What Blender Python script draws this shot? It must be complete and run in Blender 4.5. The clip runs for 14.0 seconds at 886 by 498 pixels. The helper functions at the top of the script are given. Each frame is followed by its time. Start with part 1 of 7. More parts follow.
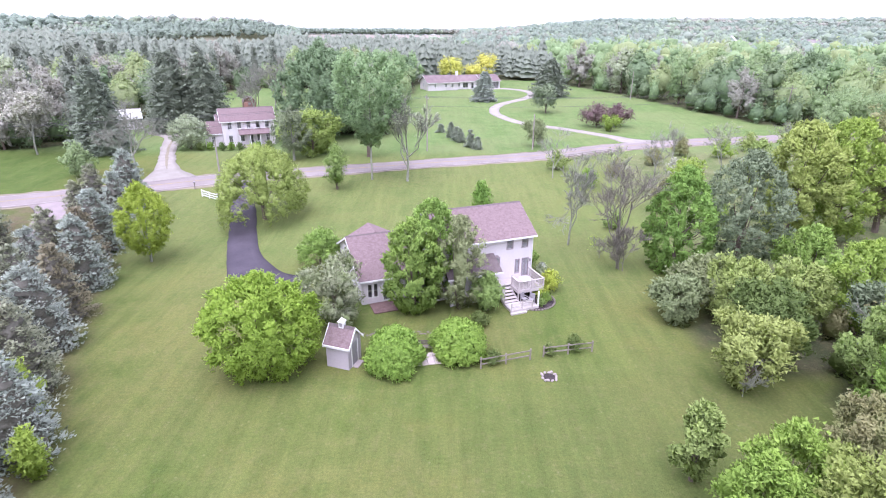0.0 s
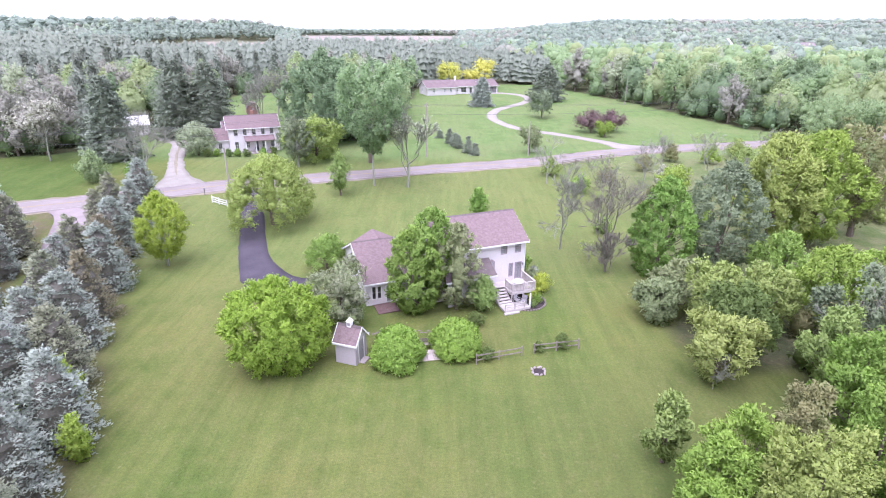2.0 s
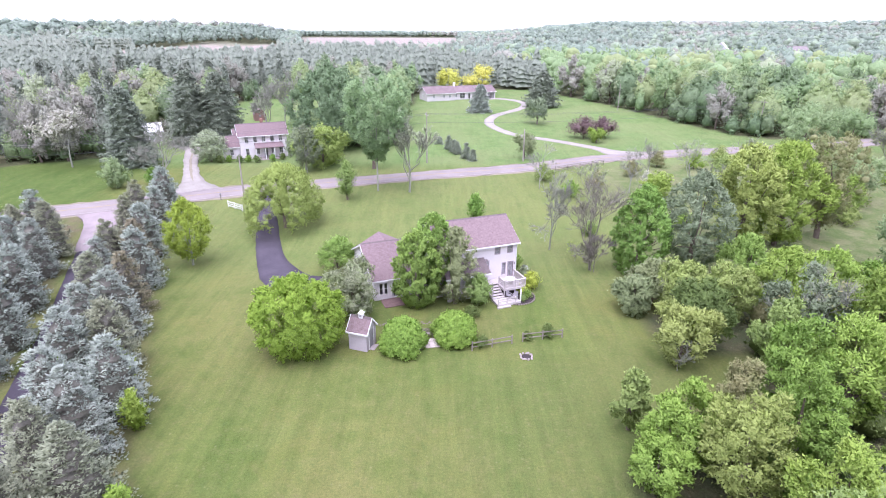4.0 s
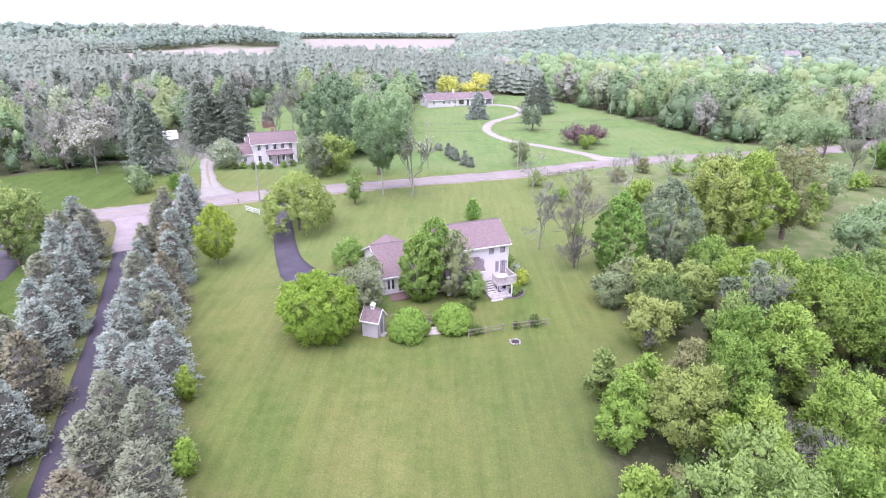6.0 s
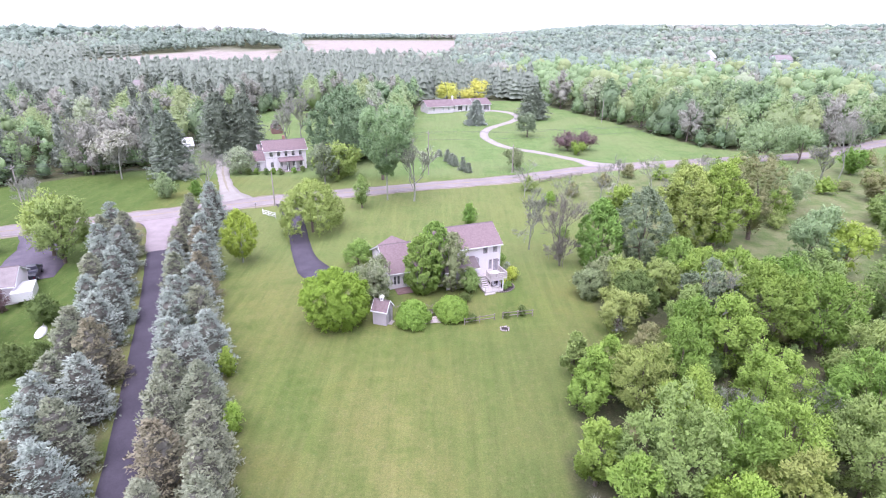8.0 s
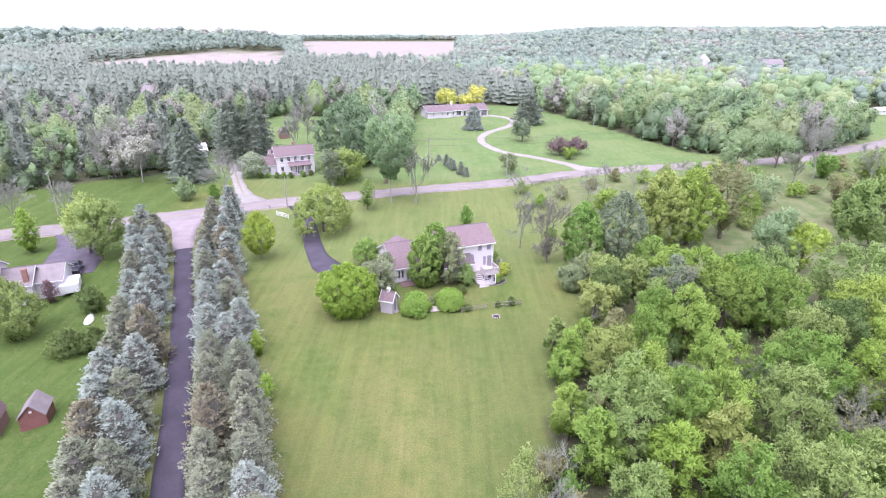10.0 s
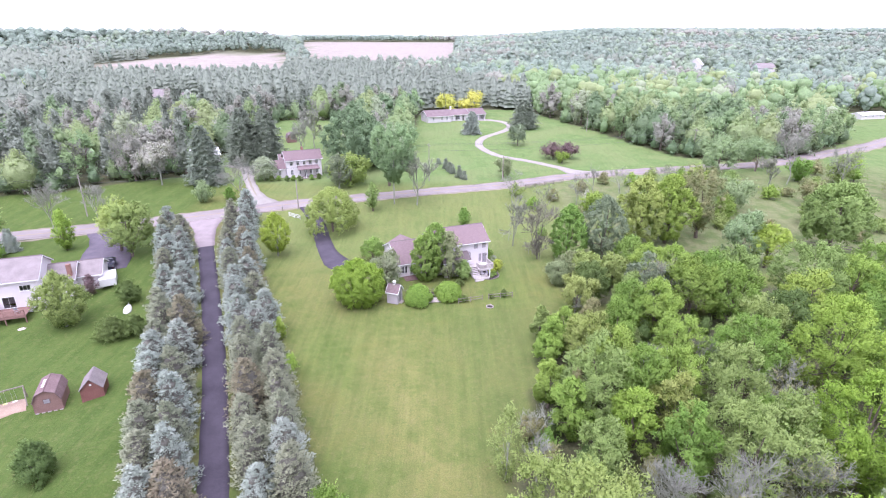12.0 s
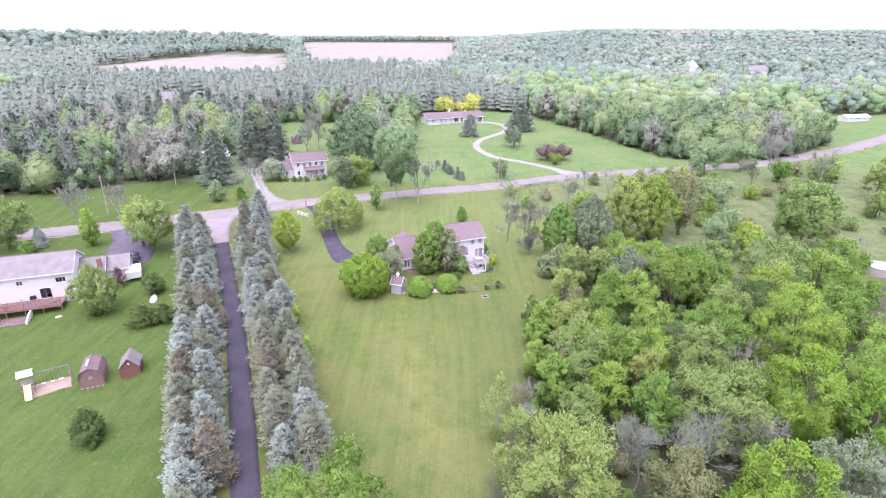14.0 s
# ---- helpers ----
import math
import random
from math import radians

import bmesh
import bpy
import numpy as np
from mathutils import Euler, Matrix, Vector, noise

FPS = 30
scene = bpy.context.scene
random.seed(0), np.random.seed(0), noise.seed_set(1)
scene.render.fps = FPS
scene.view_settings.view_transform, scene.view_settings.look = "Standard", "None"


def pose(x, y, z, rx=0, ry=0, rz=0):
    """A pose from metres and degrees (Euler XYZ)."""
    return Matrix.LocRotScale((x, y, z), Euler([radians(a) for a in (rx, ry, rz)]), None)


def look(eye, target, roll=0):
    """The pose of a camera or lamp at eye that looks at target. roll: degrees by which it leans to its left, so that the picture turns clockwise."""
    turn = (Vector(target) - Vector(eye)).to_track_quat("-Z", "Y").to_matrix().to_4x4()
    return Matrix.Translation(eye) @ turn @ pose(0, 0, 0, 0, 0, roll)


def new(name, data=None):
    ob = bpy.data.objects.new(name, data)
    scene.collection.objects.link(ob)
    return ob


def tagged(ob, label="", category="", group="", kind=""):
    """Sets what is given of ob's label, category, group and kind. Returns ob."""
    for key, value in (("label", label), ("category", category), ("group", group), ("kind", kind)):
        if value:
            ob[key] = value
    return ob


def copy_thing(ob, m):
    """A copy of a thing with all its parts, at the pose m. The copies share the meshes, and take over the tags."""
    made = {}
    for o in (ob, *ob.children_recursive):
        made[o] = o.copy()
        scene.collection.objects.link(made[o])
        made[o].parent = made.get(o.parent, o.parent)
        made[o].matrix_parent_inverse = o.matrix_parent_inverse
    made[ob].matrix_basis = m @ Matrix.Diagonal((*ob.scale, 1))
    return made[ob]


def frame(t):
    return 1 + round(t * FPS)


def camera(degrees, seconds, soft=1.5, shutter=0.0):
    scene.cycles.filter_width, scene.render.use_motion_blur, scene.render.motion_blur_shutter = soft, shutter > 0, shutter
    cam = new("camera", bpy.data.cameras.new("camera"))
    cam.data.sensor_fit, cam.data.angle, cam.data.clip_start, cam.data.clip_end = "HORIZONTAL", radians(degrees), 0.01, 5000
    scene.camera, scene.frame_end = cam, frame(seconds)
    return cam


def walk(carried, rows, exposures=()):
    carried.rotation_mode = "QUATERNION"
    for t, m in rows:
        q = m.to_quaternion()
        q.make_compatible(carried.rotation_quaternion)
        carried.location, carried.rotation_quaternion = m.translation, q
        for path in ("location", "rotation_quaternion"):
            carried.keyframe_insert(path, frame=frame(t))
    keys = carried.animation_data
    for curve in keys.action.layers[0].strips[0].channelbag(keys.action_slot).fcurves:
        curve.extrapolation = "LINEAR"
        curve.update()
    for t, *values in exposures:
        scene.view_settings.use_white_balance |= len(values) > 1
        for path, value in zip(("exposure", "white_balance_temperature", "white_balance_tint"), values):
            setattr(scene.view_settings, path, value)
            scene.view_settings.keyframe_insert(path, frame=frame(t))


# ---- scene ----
# ---------------------------------------------------------------- camera
cam = camera(77.3, 14.0, soft=1.0)
# seconds, eye, tilt, lean, turn
PATH = [
    (0, 0.06, 0.01, 23.91, 68.26, 0.34, 0.28),
    (0.5, 0.07, -0.66, 24.33, 68.26, 0.35, 0.25),
    (1, 0.07, -1.46, 24.79, 68.26, 0.35, 0.22),
    (1.5, 0.08, -2.39, 25.30, 68.26, 0.35, 0.18),
    (2, 0.09, -3.55, 25.86, 68.27, 0.33, 0.16),
    (2.5, 0.13, -4.91, 26.44, 68.27, 0.32, 0.15),
    (3, 0.12, -6.37, 27.04, 68.29, 0.31, 0.13),
    (5.5, 0.03, -15.30, 30.49, 68.39, 0.26, 0.08),
    (6, 0.02, -17.39, 31.37, 68.39, 0.24, 0.07),
    (6.5, 0.01, -19.57, 32.26, 68.39, 0.23, 0.07),
    (7, 0.05, -21.82, 33.12, 68.39, 0.22, 0.06),
    (7.5, 0.06, -24.06, 34.01, 68.40, 0.21, 0.05),
    (8, 0.06, -26.31, 34.88, 68.39, 0.21, 0.04),
    (10.5, 0.11, -37.95, 39.01, 68.39, 0.26, -0.05),
    (11, 0.08, -40.34, 39.87, 68.38, 0.28, -0.07),
    (11.5, 0.04, -42.67, 40.70, 68.38, 0.30, -0.10),
    (12, 0.03, -44.94, 41.50, 68.37, 0.32, -0.12),
    (12.5, 0.00, -47.11, 42.24, 68.36, 0.33, -0.15),
    (13, -0.02, -49.19, 42.88, 68.35, 0.34, -0.17),
    (13.5, -0.04, -51.17, 43.40, 68.35, 0.35, -0.20),
    (14, -0.04, -53.06, 43.84, 68.34, 0.37, -0.23),
]
walk(cam, [(t, pose(x, y, z, tilt, 0, turn) @ pose(0, 0, 0, 0, 0, lean)) for t, x, y, z, tilt, lean, turn in PATH],
     exposures=[(0, 1.32, 5640, 30), (14, 1.32, 5640, 30)])

# ---------------------------------------------------------------- daylight: bright overcast
SUN_UP, SUN_ROUND = 68.0, 200.0
world = bpy.data.worlds.new("overcast")
scene.world = world
world.use_nodes = True
wn = world.node_tree
sky = wn.nodes.new("ShaderNodeTexSky")
sky.sky_type = "NISHITA"
sky.sun_disc = False
sky.sun_elevation, sky.sun_rotation = radians(SUN_UP), radians(SUN_ROUND)
sky.air_density, sky.dust_density, sky.ozone_density = 1.0, 4.0, 1.0
pale = wn.nodes.new("ShaderNodeHueSaturation")
pale.inputs["Saturation"].default_value = 0.22
pale.inputs["Value"].default_value = 1.0
wn.links.new(sky.outputs[0], pale.inputs["Color"])
cloud = wn.nodes.new("ShaderNodeMix")  # an even layer of cloud before the blue
cloud.data_type = "RGBA"
cloud.inputs[0].default_value = 0.7
cloud.inputs[7].default_value = (7.6, 7.7, 8.0, 1)
wn.links.new(pale.outputs[0], cloud.inputs[6])
wn.links.new(cloud.outputs[2], wn.nodes["Background"].inputs["Color"])
wn.nodes["Background"].inputs["Strength"].default_value = 0.11
sun = new("sun", bpy.data.lights.new("sun", "SUN"))
sun.data.energy, sun.data.angle, sun.data.color = 1.5, radians(60), (1.0, 0.97, 0.92)
_a = radians(SUN_ROUND)
sun.matrix_world = look((0, 0, 200), (-200 * math.sin(_a) / math.tan(radians(SUN_UP)), -200 * math.cos(_a) / math.tan(radians(SUN_UP)), 0))

# ---------------------------------------------------------------- helpers


def smooth(a, b, x):
    q = np.clip((np.asarray(x, float) - a) / (b - a), 0, 1)
    return q * q * (3 - 2 * q)


def height(x, y):
    """The lie of the land."""
    x, y = np.asarray(x, float), np.asarray(y, float)
    d = np.hypot(x, y)
    z = 1.4 * smooth(58, 95, y) + 2.2 * smooth(115, 205, y) - 1.6 * smooth(-36, -46, x) * smooth(52, 25, y)
    z = z + 25 * smooth(350, 1500, d) * smooth(0.02, 0.30, x / (abs(y) + 1)) * smooth(100, 300, y)
    z = z + 18 * smooth(-215, -330, x) * np.exp(-(((y - 950) / 135) ** 2))  # wooded ridge behind the fields
    z = z - 32 * smooth(1900, 3200, d)
    for hx, hy in ((216, 452), (256, 420)):  # knolls with houses in the far woods
        z = z + 4 * np.exp(-((x - hx) ** 2 + (y - hy) ** 2) / 24**2)
    return z


def gz(x, y):
    return float(height(x, y))


def npmesh(name, verts, tris=None, quads=None, smoothed=False, normals=None):
    """A mesh from arrays of corners, triangles and quads; normals: one for each corner, for soft leafy forms."""
    verts = np.asarray(verts, np.float32)
    t = np.zeros((0, 3), np.int32) if tris is None or len(tris) == 0 else np.asarray(tris, np.int32)
    q = np.zeros((0, 4), np.int32) if quads is None or len(quads) == 0 else np.asarray(quads, np.int32)
    me = bpy.data.meshes.new(name)
    me.vertices.add(len(verts))
    me.vertices.foreach_set("co", verts.ravel())
    loops = np.concatenate([t.ravel(), q.ravel()]).astype(np.int32)
    me.loops.add(len(loops))
    me.loops.foreach_set("vertex_index", loops)
    me.polygons.add(len(t) + len(q))
    starts = np.concatenate([np.arange(len(t)) * 3, len(t) * 3 + np.arange(len(q)) * 4]).astype(np.int32)
    me.polygons.foreach_set("loop_start", starts)
    if smoothed:
        me.polygons.foreach_set("use_smooth", np.ones(len(t) + len(q), bool))
    if normals is not None:
        a = me.attributes.new("custom_normal", "FLOAT_VECTOR", "POINT")
        a.data.foreach_set("vector", np.asarray(normals, np.float32).ravel())
    me.update(calc_edges=True)
    return me


def child(name, me, parent=None, material=None, label="", at=None):
    """Links a mesh as a part of parent."""
    ob = new(name, me)
    if material is not None and not me.materials:
        me.materials.append(material)
    if parent is not None:
        ob.parent = parent
    if at is not None:
        ob.matrix_basis = at
    if label:
        tagged(ob, label)
    return ob


def part(name, bm, material, parent=None, label="", bevel=0.0, at=None):
    """Links a bmesh as one mesh object under a thing or a part."""
    if bevel > 0:
        bmesh.ops.bevel(bm, geom=list(bm.edges), offset=bevel, segments=1, affect="EDGES", clamp_overlap=True)
    me = bpy.data.meshes.new(name)
    bm.normal_update()
    bm.to_mesh(me)
    bm.free()
    return child(name, me, parent, material, label, at)


def thing(name, x, y, yaw=0.0, z=None, label="", category="", group="", kind=""):
    ob = new(name)
    ob.matrix_basis = pose(x, y, gz(x, y) if z is None else z, 0, 0, yaw)
    ob.empty_display_size = 0.5
    return tagged(ob, label, category, group, kind)


def box(bm, x0, x1, y0, y1, z0, z1, m=None):
    r = bmesh.ops.create_cube(bm, size=1.0)["verts"]
    for v in r:
        v.co = Vector(((x0 + x1) / 2 + v.co.x * (x1 - x0), (y0 + y1) / 2 + v.co.y * (y1 - y0), (z0 + z1) / 2 + v.co.z * (z1 - z0)))
        if m is not None:
            v.co = m @ v.co
    return r


def boxed(name, dims, material, parent=None, label="", bevel=0.0, m=None):
    bm = bmesh.new()
    box(bm, *dims, m=m)
    return part(name, bm, material, parent, label, bevel)


def poly_prism(bm, pts, push):
    """A prism from a flat outline (3D points) pushed along a vector."""
    a = [bm.verts.new(p) for p in pts]
    b = [bm.verts.new(Vector(p) + Vector(push)) for p in pts]
    n = len(pts)
    bm.faces.new(a)
    bm.faces.new(list(reversed(b)))
    for i in range(n):
        bm.faces.new((a[i], b[i], b[(i + 1) % n], a[(i + 1) % n]))
    bmesh.ops.recalc_face_normals(bm, faces=bm.faces)


def tube_arrays(paths, sides=6):
    """Tapered round limbs; paths: list of (points, radii)."""
    vs, qs, base = [], [], 0
    ang = np.arange(sides) * 2 * np.pi / sides
    for pts, rad in paths:
        pts = np.asarray(pts, float)
        d = np.gradient(pts, axis=0)
        d /= np.linalg.norm(d, axis=1, keepdims=True) + 1e-9
        ref = np.where(np.abs(d[:, 2:3]) > 0.9, np.array([[1.0, 0, 0]]), np.array([[0, 0, 1.0]]))
        s = np.cross(d, ref)
        s /= np.linalg.norm(s, axis=1, keepdims=True) + 1e-9
        u = np.cross(s, d)
        ring = pts[:, None] + np.asarray(rad)[:, None, None] * (np.cos(ang)[None, :, None] * s[:, None] + np.sin(ang)[None, :, None] * u[:, None])
        vs.append(ring.reshape(-1, 3))
        n = len(pts)
        i, j = np.meshgrid(np.arange(n - 1), np.arange(sides), indexing="ij")
        a = base + i * sides + j
        b = base + i * sides + (j + 1) % sides
        qs.append(np.stack([a, b, b + sides, a + sides], -1).reshape(-1, 4))
        base += n * sides
    return np.concatenate(vs), np.concatenate(qs)


# ---------------------------------------------------------------- materials


def nodes_of(name):
    m = bpy.data.materials.new(name)
    m.use_nodes = True
    t = m.node_tree
    return m, t, t.nodes["Principled BSDF"]


def add(t, kind, **values):
    n = t.nodes.new(kind)
    for k, v in values.items():
        n.inputs[k].default_value = v
    return n


def blend(t, fac, a, b, how="MIX"):
    n = t.nodes.new("ShaderNodeMix")
    n.data_type, n.blend_type = "RGBA", how
    for i, v in ((0, fac), (6, a), (7, b)):
        if isinstance(v, (int, float)):
            n.inputs[i].default_value = v
        elif isinstance(v, tuple):
            n.inputs[i].default_value = (*v, 1)
        else:
            t.links.new(v, n.inputs[i])
    return n.outputs[2]


def span(t, value, a, b, lo=0.0, hi=1.0):
    n = t.nodes.new("ShaderNodeMapRange")
    for i, v in enumerate((a, b, lo, hi)):
        n.inputs[i + 1].default_value = v
    t.links.new(value, n.inputs[0])
    return n.outputs[0]


def noise_of(t, scale, detail=4.0, rough=0.55, coords=None):
    n = add(t, "ShaderNodeTexNoise", Scale=scale, Detail=detail, Roughness=rough)
    if coords is None:
        coords = t.nodes.new("ShaderNodeTexCoord").outputs["Object"]
    t.links.new(coords, n.inputs["Vector"])
    return n.outputs["Fac"]


def bumped(t, b, value, strength, depth):
    n = add(t, "ShaderNodeBump", Strength=strength, Distance=depth)
    t.links.new(value, n.inputs["Height"])
    t.links.new(n.outputs[0], b.inputs["Normal"])


def surface(name, col, col2, fine=20.0, coarse=1.5, rough=0.8, bump=0.3, depth=0.01, metal=0.0, courses=0.0, course_depth=0.012, spec=0.3):
    """Paint, wood, stone and so on: two colours over a fine and a coarse grain; courses: height of the boards or shingle rows."""
    m, t, b = nodes_of(name)
    co = t.nodes.new("ShaderNodeTexCoord").outputs["Object"]
    f, c = noise_of(t, fine, coords=co), noise_of(t, coarse, coords=co)
    both = add(t, "ShaderNodeMath")
    t.links.new(f, both.inputs[0])
    t.links.new(c, both.inputs[1])
    fac = span(t, both.outputs[0], 0.75, 1.25)
    colour = blend(t, fac, col, col2)
    info = t.nodes.new("ShaderNodeObjectInfo").outputs["Random"]
    shade = span(t, info, 0, 1, 0.93, 1.07)
    t.links.new(blend(t, 1.0, colour, shade, "MULTIPLY"), b.inputs["Base Color"])
    b.inputs["Roughness"].default_value, b.inputs["Metallic"].default_value = rough, metal
    b.inputs["Specular IOR Level"].default_value = spec
    if courses > 0:
        z = t.nodes.new("ShaderNodeSeparateXYZ")
        t.links.new(co, z.inputs[0])
        saw = add(t, "ShaderNodeMath")
        saw.operation = "MULTIPLY"
        saw.inputs[1].default_value = 1 / courses
        t.links.new(z.outputs[2], saw.inputs[0])
        fr = add(t, "ShaderNodeMath")
        fr.operation = "FRACT"
        t.links.new(saw.outputs[0], fr.inputs[0])
        inv = span(t, fr.outputs[0], 0, 1, 1, 0)
        mixd = add(t, "ShaderNodeMath")
        mixd.operation = "MULTIPLY_ADD"
        mixd.inputs[1].default_value = 0.25
        t.links.new(f, mixd.inputs[0])
        t.links.new(inv, mixd.inputs[2])
        bumped(t, b, mixd.outputs[0], 0.8, course_depth)
    elif bump > 0:
        bumped(t, b, f, bump, depth)
    return m


def foliage(name, a, b_, c, through_=0.35, rough=0.55, leaf=5.5, relief=0.3, spread=0.6):
    """Leaves: three greens mixed leaf by leaf and tree by tree, partly lit through; leaf: leaves to a metre on the denser clumps."""
    m, t, b = nodes_of(name)
    isl = t.nodes.new("ShaderNodeNewGeometry").outputs["Random Per Island"]
    info = t.nodes.new("ShaderNodeObjectInfo").outputs["Random"]
    co = t.nodes.new("ShaderNodeTexCoord").outputs["Object"]
    n = noise_of(t, 0.55, 3.0, coords=co)
    cell = add(t, "ShaderNodeTexVoronoi", Scale=leaf)
    t.links.new(co, cell.inputs["Vector"])
    shade = t.nodes.new("ShaderNodeSeparateColor")
    t.links.new(cell.outputs["Color"], shade.inputs[0])
    mixed = add(t, "ShaderNodeMath")
    mixed.operation = "MULTIPLY_ADD"
    mixed.inputs[1].default_value = 0.5
    t.links.new(shade.outputs[0], mixed.inputs[0])
    half = span(t, isl, 0, 1, 0, 0.5)
    t.links.new(half, mixed.inputs[2])
    colour = blend(t, span(t, mixed.outputs[0], 0.15, 0.85), a, b_)
    colour = blend(t, span(t, n, 0.45, 0.72), colour, c)
    hsv = add(t, "ShaderNodeHueSaturation")
    t.links.new(span(t, info, 0, 1, 0.488, 0.512), hsv.inputs["Hue"])
    t.links.new(span(t, mixed.outputs[0], 0, 1, 1.1 - 0.22 * spread, 1.1 + 0.22 * spread), hsv.inputs["Value"])
    t.links.new(colour, hsv.inputs["Color"])
    t.links.new(hsv.outputs[0], b.inputs["Base Color"])
    b.inputs["Roughness"].default_value, b.inputs["Specular IOR Level"].default_value = rough, 0.25
    bumped(t, b, cell.outputs["Distance"], relief, 0.12)
    tr = t.nodes.new("ShaderNodeBsdfTranslucent")
    t.links.new(hsv.outputs[0], tr.inputs["Color"])
    mx = t.nodes.new("ShaderNodeMixShader")
    mx.inputs[0].default_value = through_
    t.links.new(b.outputs[0], mx.inputs[1])
    t.links.new(tr.outputs[0], mx.inputs[2])
    t.links.new(mx.outputs[0], t.nodes["Material Output"].inputs["Surface"])
    return m


def glass_of(name, tint):
    m, t, b = nodes_of(name)
    b.inputs["Base Color"].default_value = (*tint, 1)
    b.inputs["Roughness"].default_value = 0.03
    b.inputs["Transmission Weight"].default_value = 1.0
    b.inputs["IOR"].default_value = 1.45
    return m


MAPLE = foliage("maple_leaves", (0.235, 0.345, 0.045), (0.345, 0.470, 0.068), (0.365, 0.495, 0.074))
GREEN = foliage("green_leaves", (0.168, 0.275, 0.052), (0.250, 0.380, 0.075), (0.282, 0.415, 0.083))
LIGHT = foliage("spring_leaves", (0.235, 0.350, 0.066), (0.330, 0.462, 0.094), (0.362, 0.495, 0.102))
YELLOWGREEN = foliage("young_yellow_leaves", (0.265, 0.380, 0.060), (0.370, 0.490, 0.088), (0.375, 0.500, 0.088))
VIVID = foliage("vivid_leaves", (0.185, 0.325, 0.042), (0.275, 0.440, 0.060), (0.305, 0.470, 0.066))
WILLOW = foliage("willow_leaves", (0.305, 0.365, 0.108), (0.425, 0.490, 0.158), (0.405, 0.470, 0.150))
PEAR = foliage("glossy_green_leaves", (0.195, 0.315, 0.070), (0.298, 0.440, 0.104), (0.325, 0.470, 0.112))
DARK = foliage("dark_leaves", (0.118, 0.175, 0.050), (0.172, 0.240, 0.070), (0.182, 0.250, 0.074))
SHRUBGREEN = foliage("clipped_shrub_leaves", (0.228, 0.362, 0.066), (0.335, 0.492, 0.096), (0.332, 0.488, 0.094))
PALE = foliage("pale_leaves", (0.225, 0.310, 0.092), (0.325, 0.422, 0.132), (0.345, 0.447, 0.140))
SILVER = foliage("silver_leaves", (0.238, 0.290, 0.150), (0.405, 0.435, 0.300), (0.245, 0.325, 0.132))
BROWNISH = foliage("budding_leaves", (0.250, 0.248, 0.112), (0.340, 0.330, 0.160), (0.265, 0.315, 0.115))
# Far leaves, paled and greyed in their base colour to stand for haze.
HAZEGREEN = foliage("soft_green_leaves", (0.325, 0.398, 0.318), (0.408, 0.482, 0.388), (0.424, 0.498, 0.400), through_=0.55, leaf=2.0, relief=0.3, spread=0.5)
HAZELIGHT = foliage("soft_spring_leaves", (0.380, 0.456, 0.330), (0.462, 0.542, 0.398), (0.476, 0.556, 0.410), through_=0.55, leaf=2.0, relief=0.3, spread=0.5)
HAZEPALE = foliage("soft_pale_leaves", (0.368, 0.414, 0.340), (0.452, 0.500, 0.412), (0.462, 0.512, 0.422), through_=0.55, leaf=2.0, relief=0.3, spread=0.5)
# Grey budding trees, lightened along with the other far leaves for haze.
HAZEGREY = foliage("hazed_budding_twigs", (0.345, 0.340, 0.285), (0.425, 0.420, 0.352), (0.415, 0.435, 0.340), through_=0.4, leaf=2.0, relief=0.3, spread=0.5)
# Pine needles of the distance, with haze mixed into their colour.
HAZEPINE = foliage("hazed_pine_needles", (0.262, 0.294, 0.232), (0.308, 0.344, 0.270), (0.318, 0.356, 0.278), 0.4, leaf=2.0, relief=0.3, spread=0.5)
# Middle-distance leaves: some haze put into the colour, lighter and bluer than near ones.
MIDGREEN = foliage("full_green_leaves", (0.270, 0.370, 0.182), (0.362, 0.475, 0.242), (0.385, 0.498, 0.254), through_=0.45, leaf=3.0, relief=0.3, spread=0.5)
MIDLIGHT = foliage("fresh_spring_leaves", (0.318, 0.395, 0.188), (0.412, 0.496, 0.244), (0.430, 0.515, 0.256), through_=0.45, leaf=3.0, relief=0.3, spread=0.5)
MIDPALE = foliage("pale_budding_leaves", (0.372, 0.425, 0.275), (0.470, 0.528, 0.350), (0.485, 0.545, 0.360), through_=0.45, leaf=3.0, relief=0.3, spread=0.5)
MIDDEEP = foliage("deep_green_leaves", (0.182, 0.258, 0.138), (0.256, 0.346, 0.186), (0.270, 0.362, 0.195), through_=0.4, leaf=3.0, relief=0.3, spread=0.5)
GREYLEAF = foliage("grey_green_leaves", (0.245, 0.290, 0.135), (0.340, 0.395, 0.195), (0.358, 0.405, 0.220))
PLUM = foliage("plum_leaves", (0.170, 0.112, 0.118), (0.255, 0.172, 0.172), (0.275, 0.200, 0.182))
FRESH = foliage("fresh_olive_leaves", (0.300, 0.372, 0.098), (0.410, 0.492, 0.142), (0.418, 0.502, 0.146))
OLIVE = foliage("olive_yellow_leaves", (0.275, 0.340, 0.088), (0.380, 0.445, 0.128), (0.362, 0.412, 0.126))
LIME = foliage("lime_yellow_leaves", (0.360, 0.439, 0.065), (0.495, 0.592, 0.100), (0.468, 0.571, 0.095))
GOLD = foliage("golden_leaves", (0.521, 0.525, 0.099), (0.688, 0.714, 0.187), (0.651, 0.683, 0.165))
BLOSSOM = foliage("white_blossom", (0.450, 0.440, 0.360), (0.620, 0.610, 0.530), (0.260, 0.300, 0.160))
BLUE = foliage("blue_spruce_needles", (0.312, 0.362, 0.300), (0.528, 0.585, 0.492), (0.432, 0.482, 0.396), 0.3, spread=0.5)
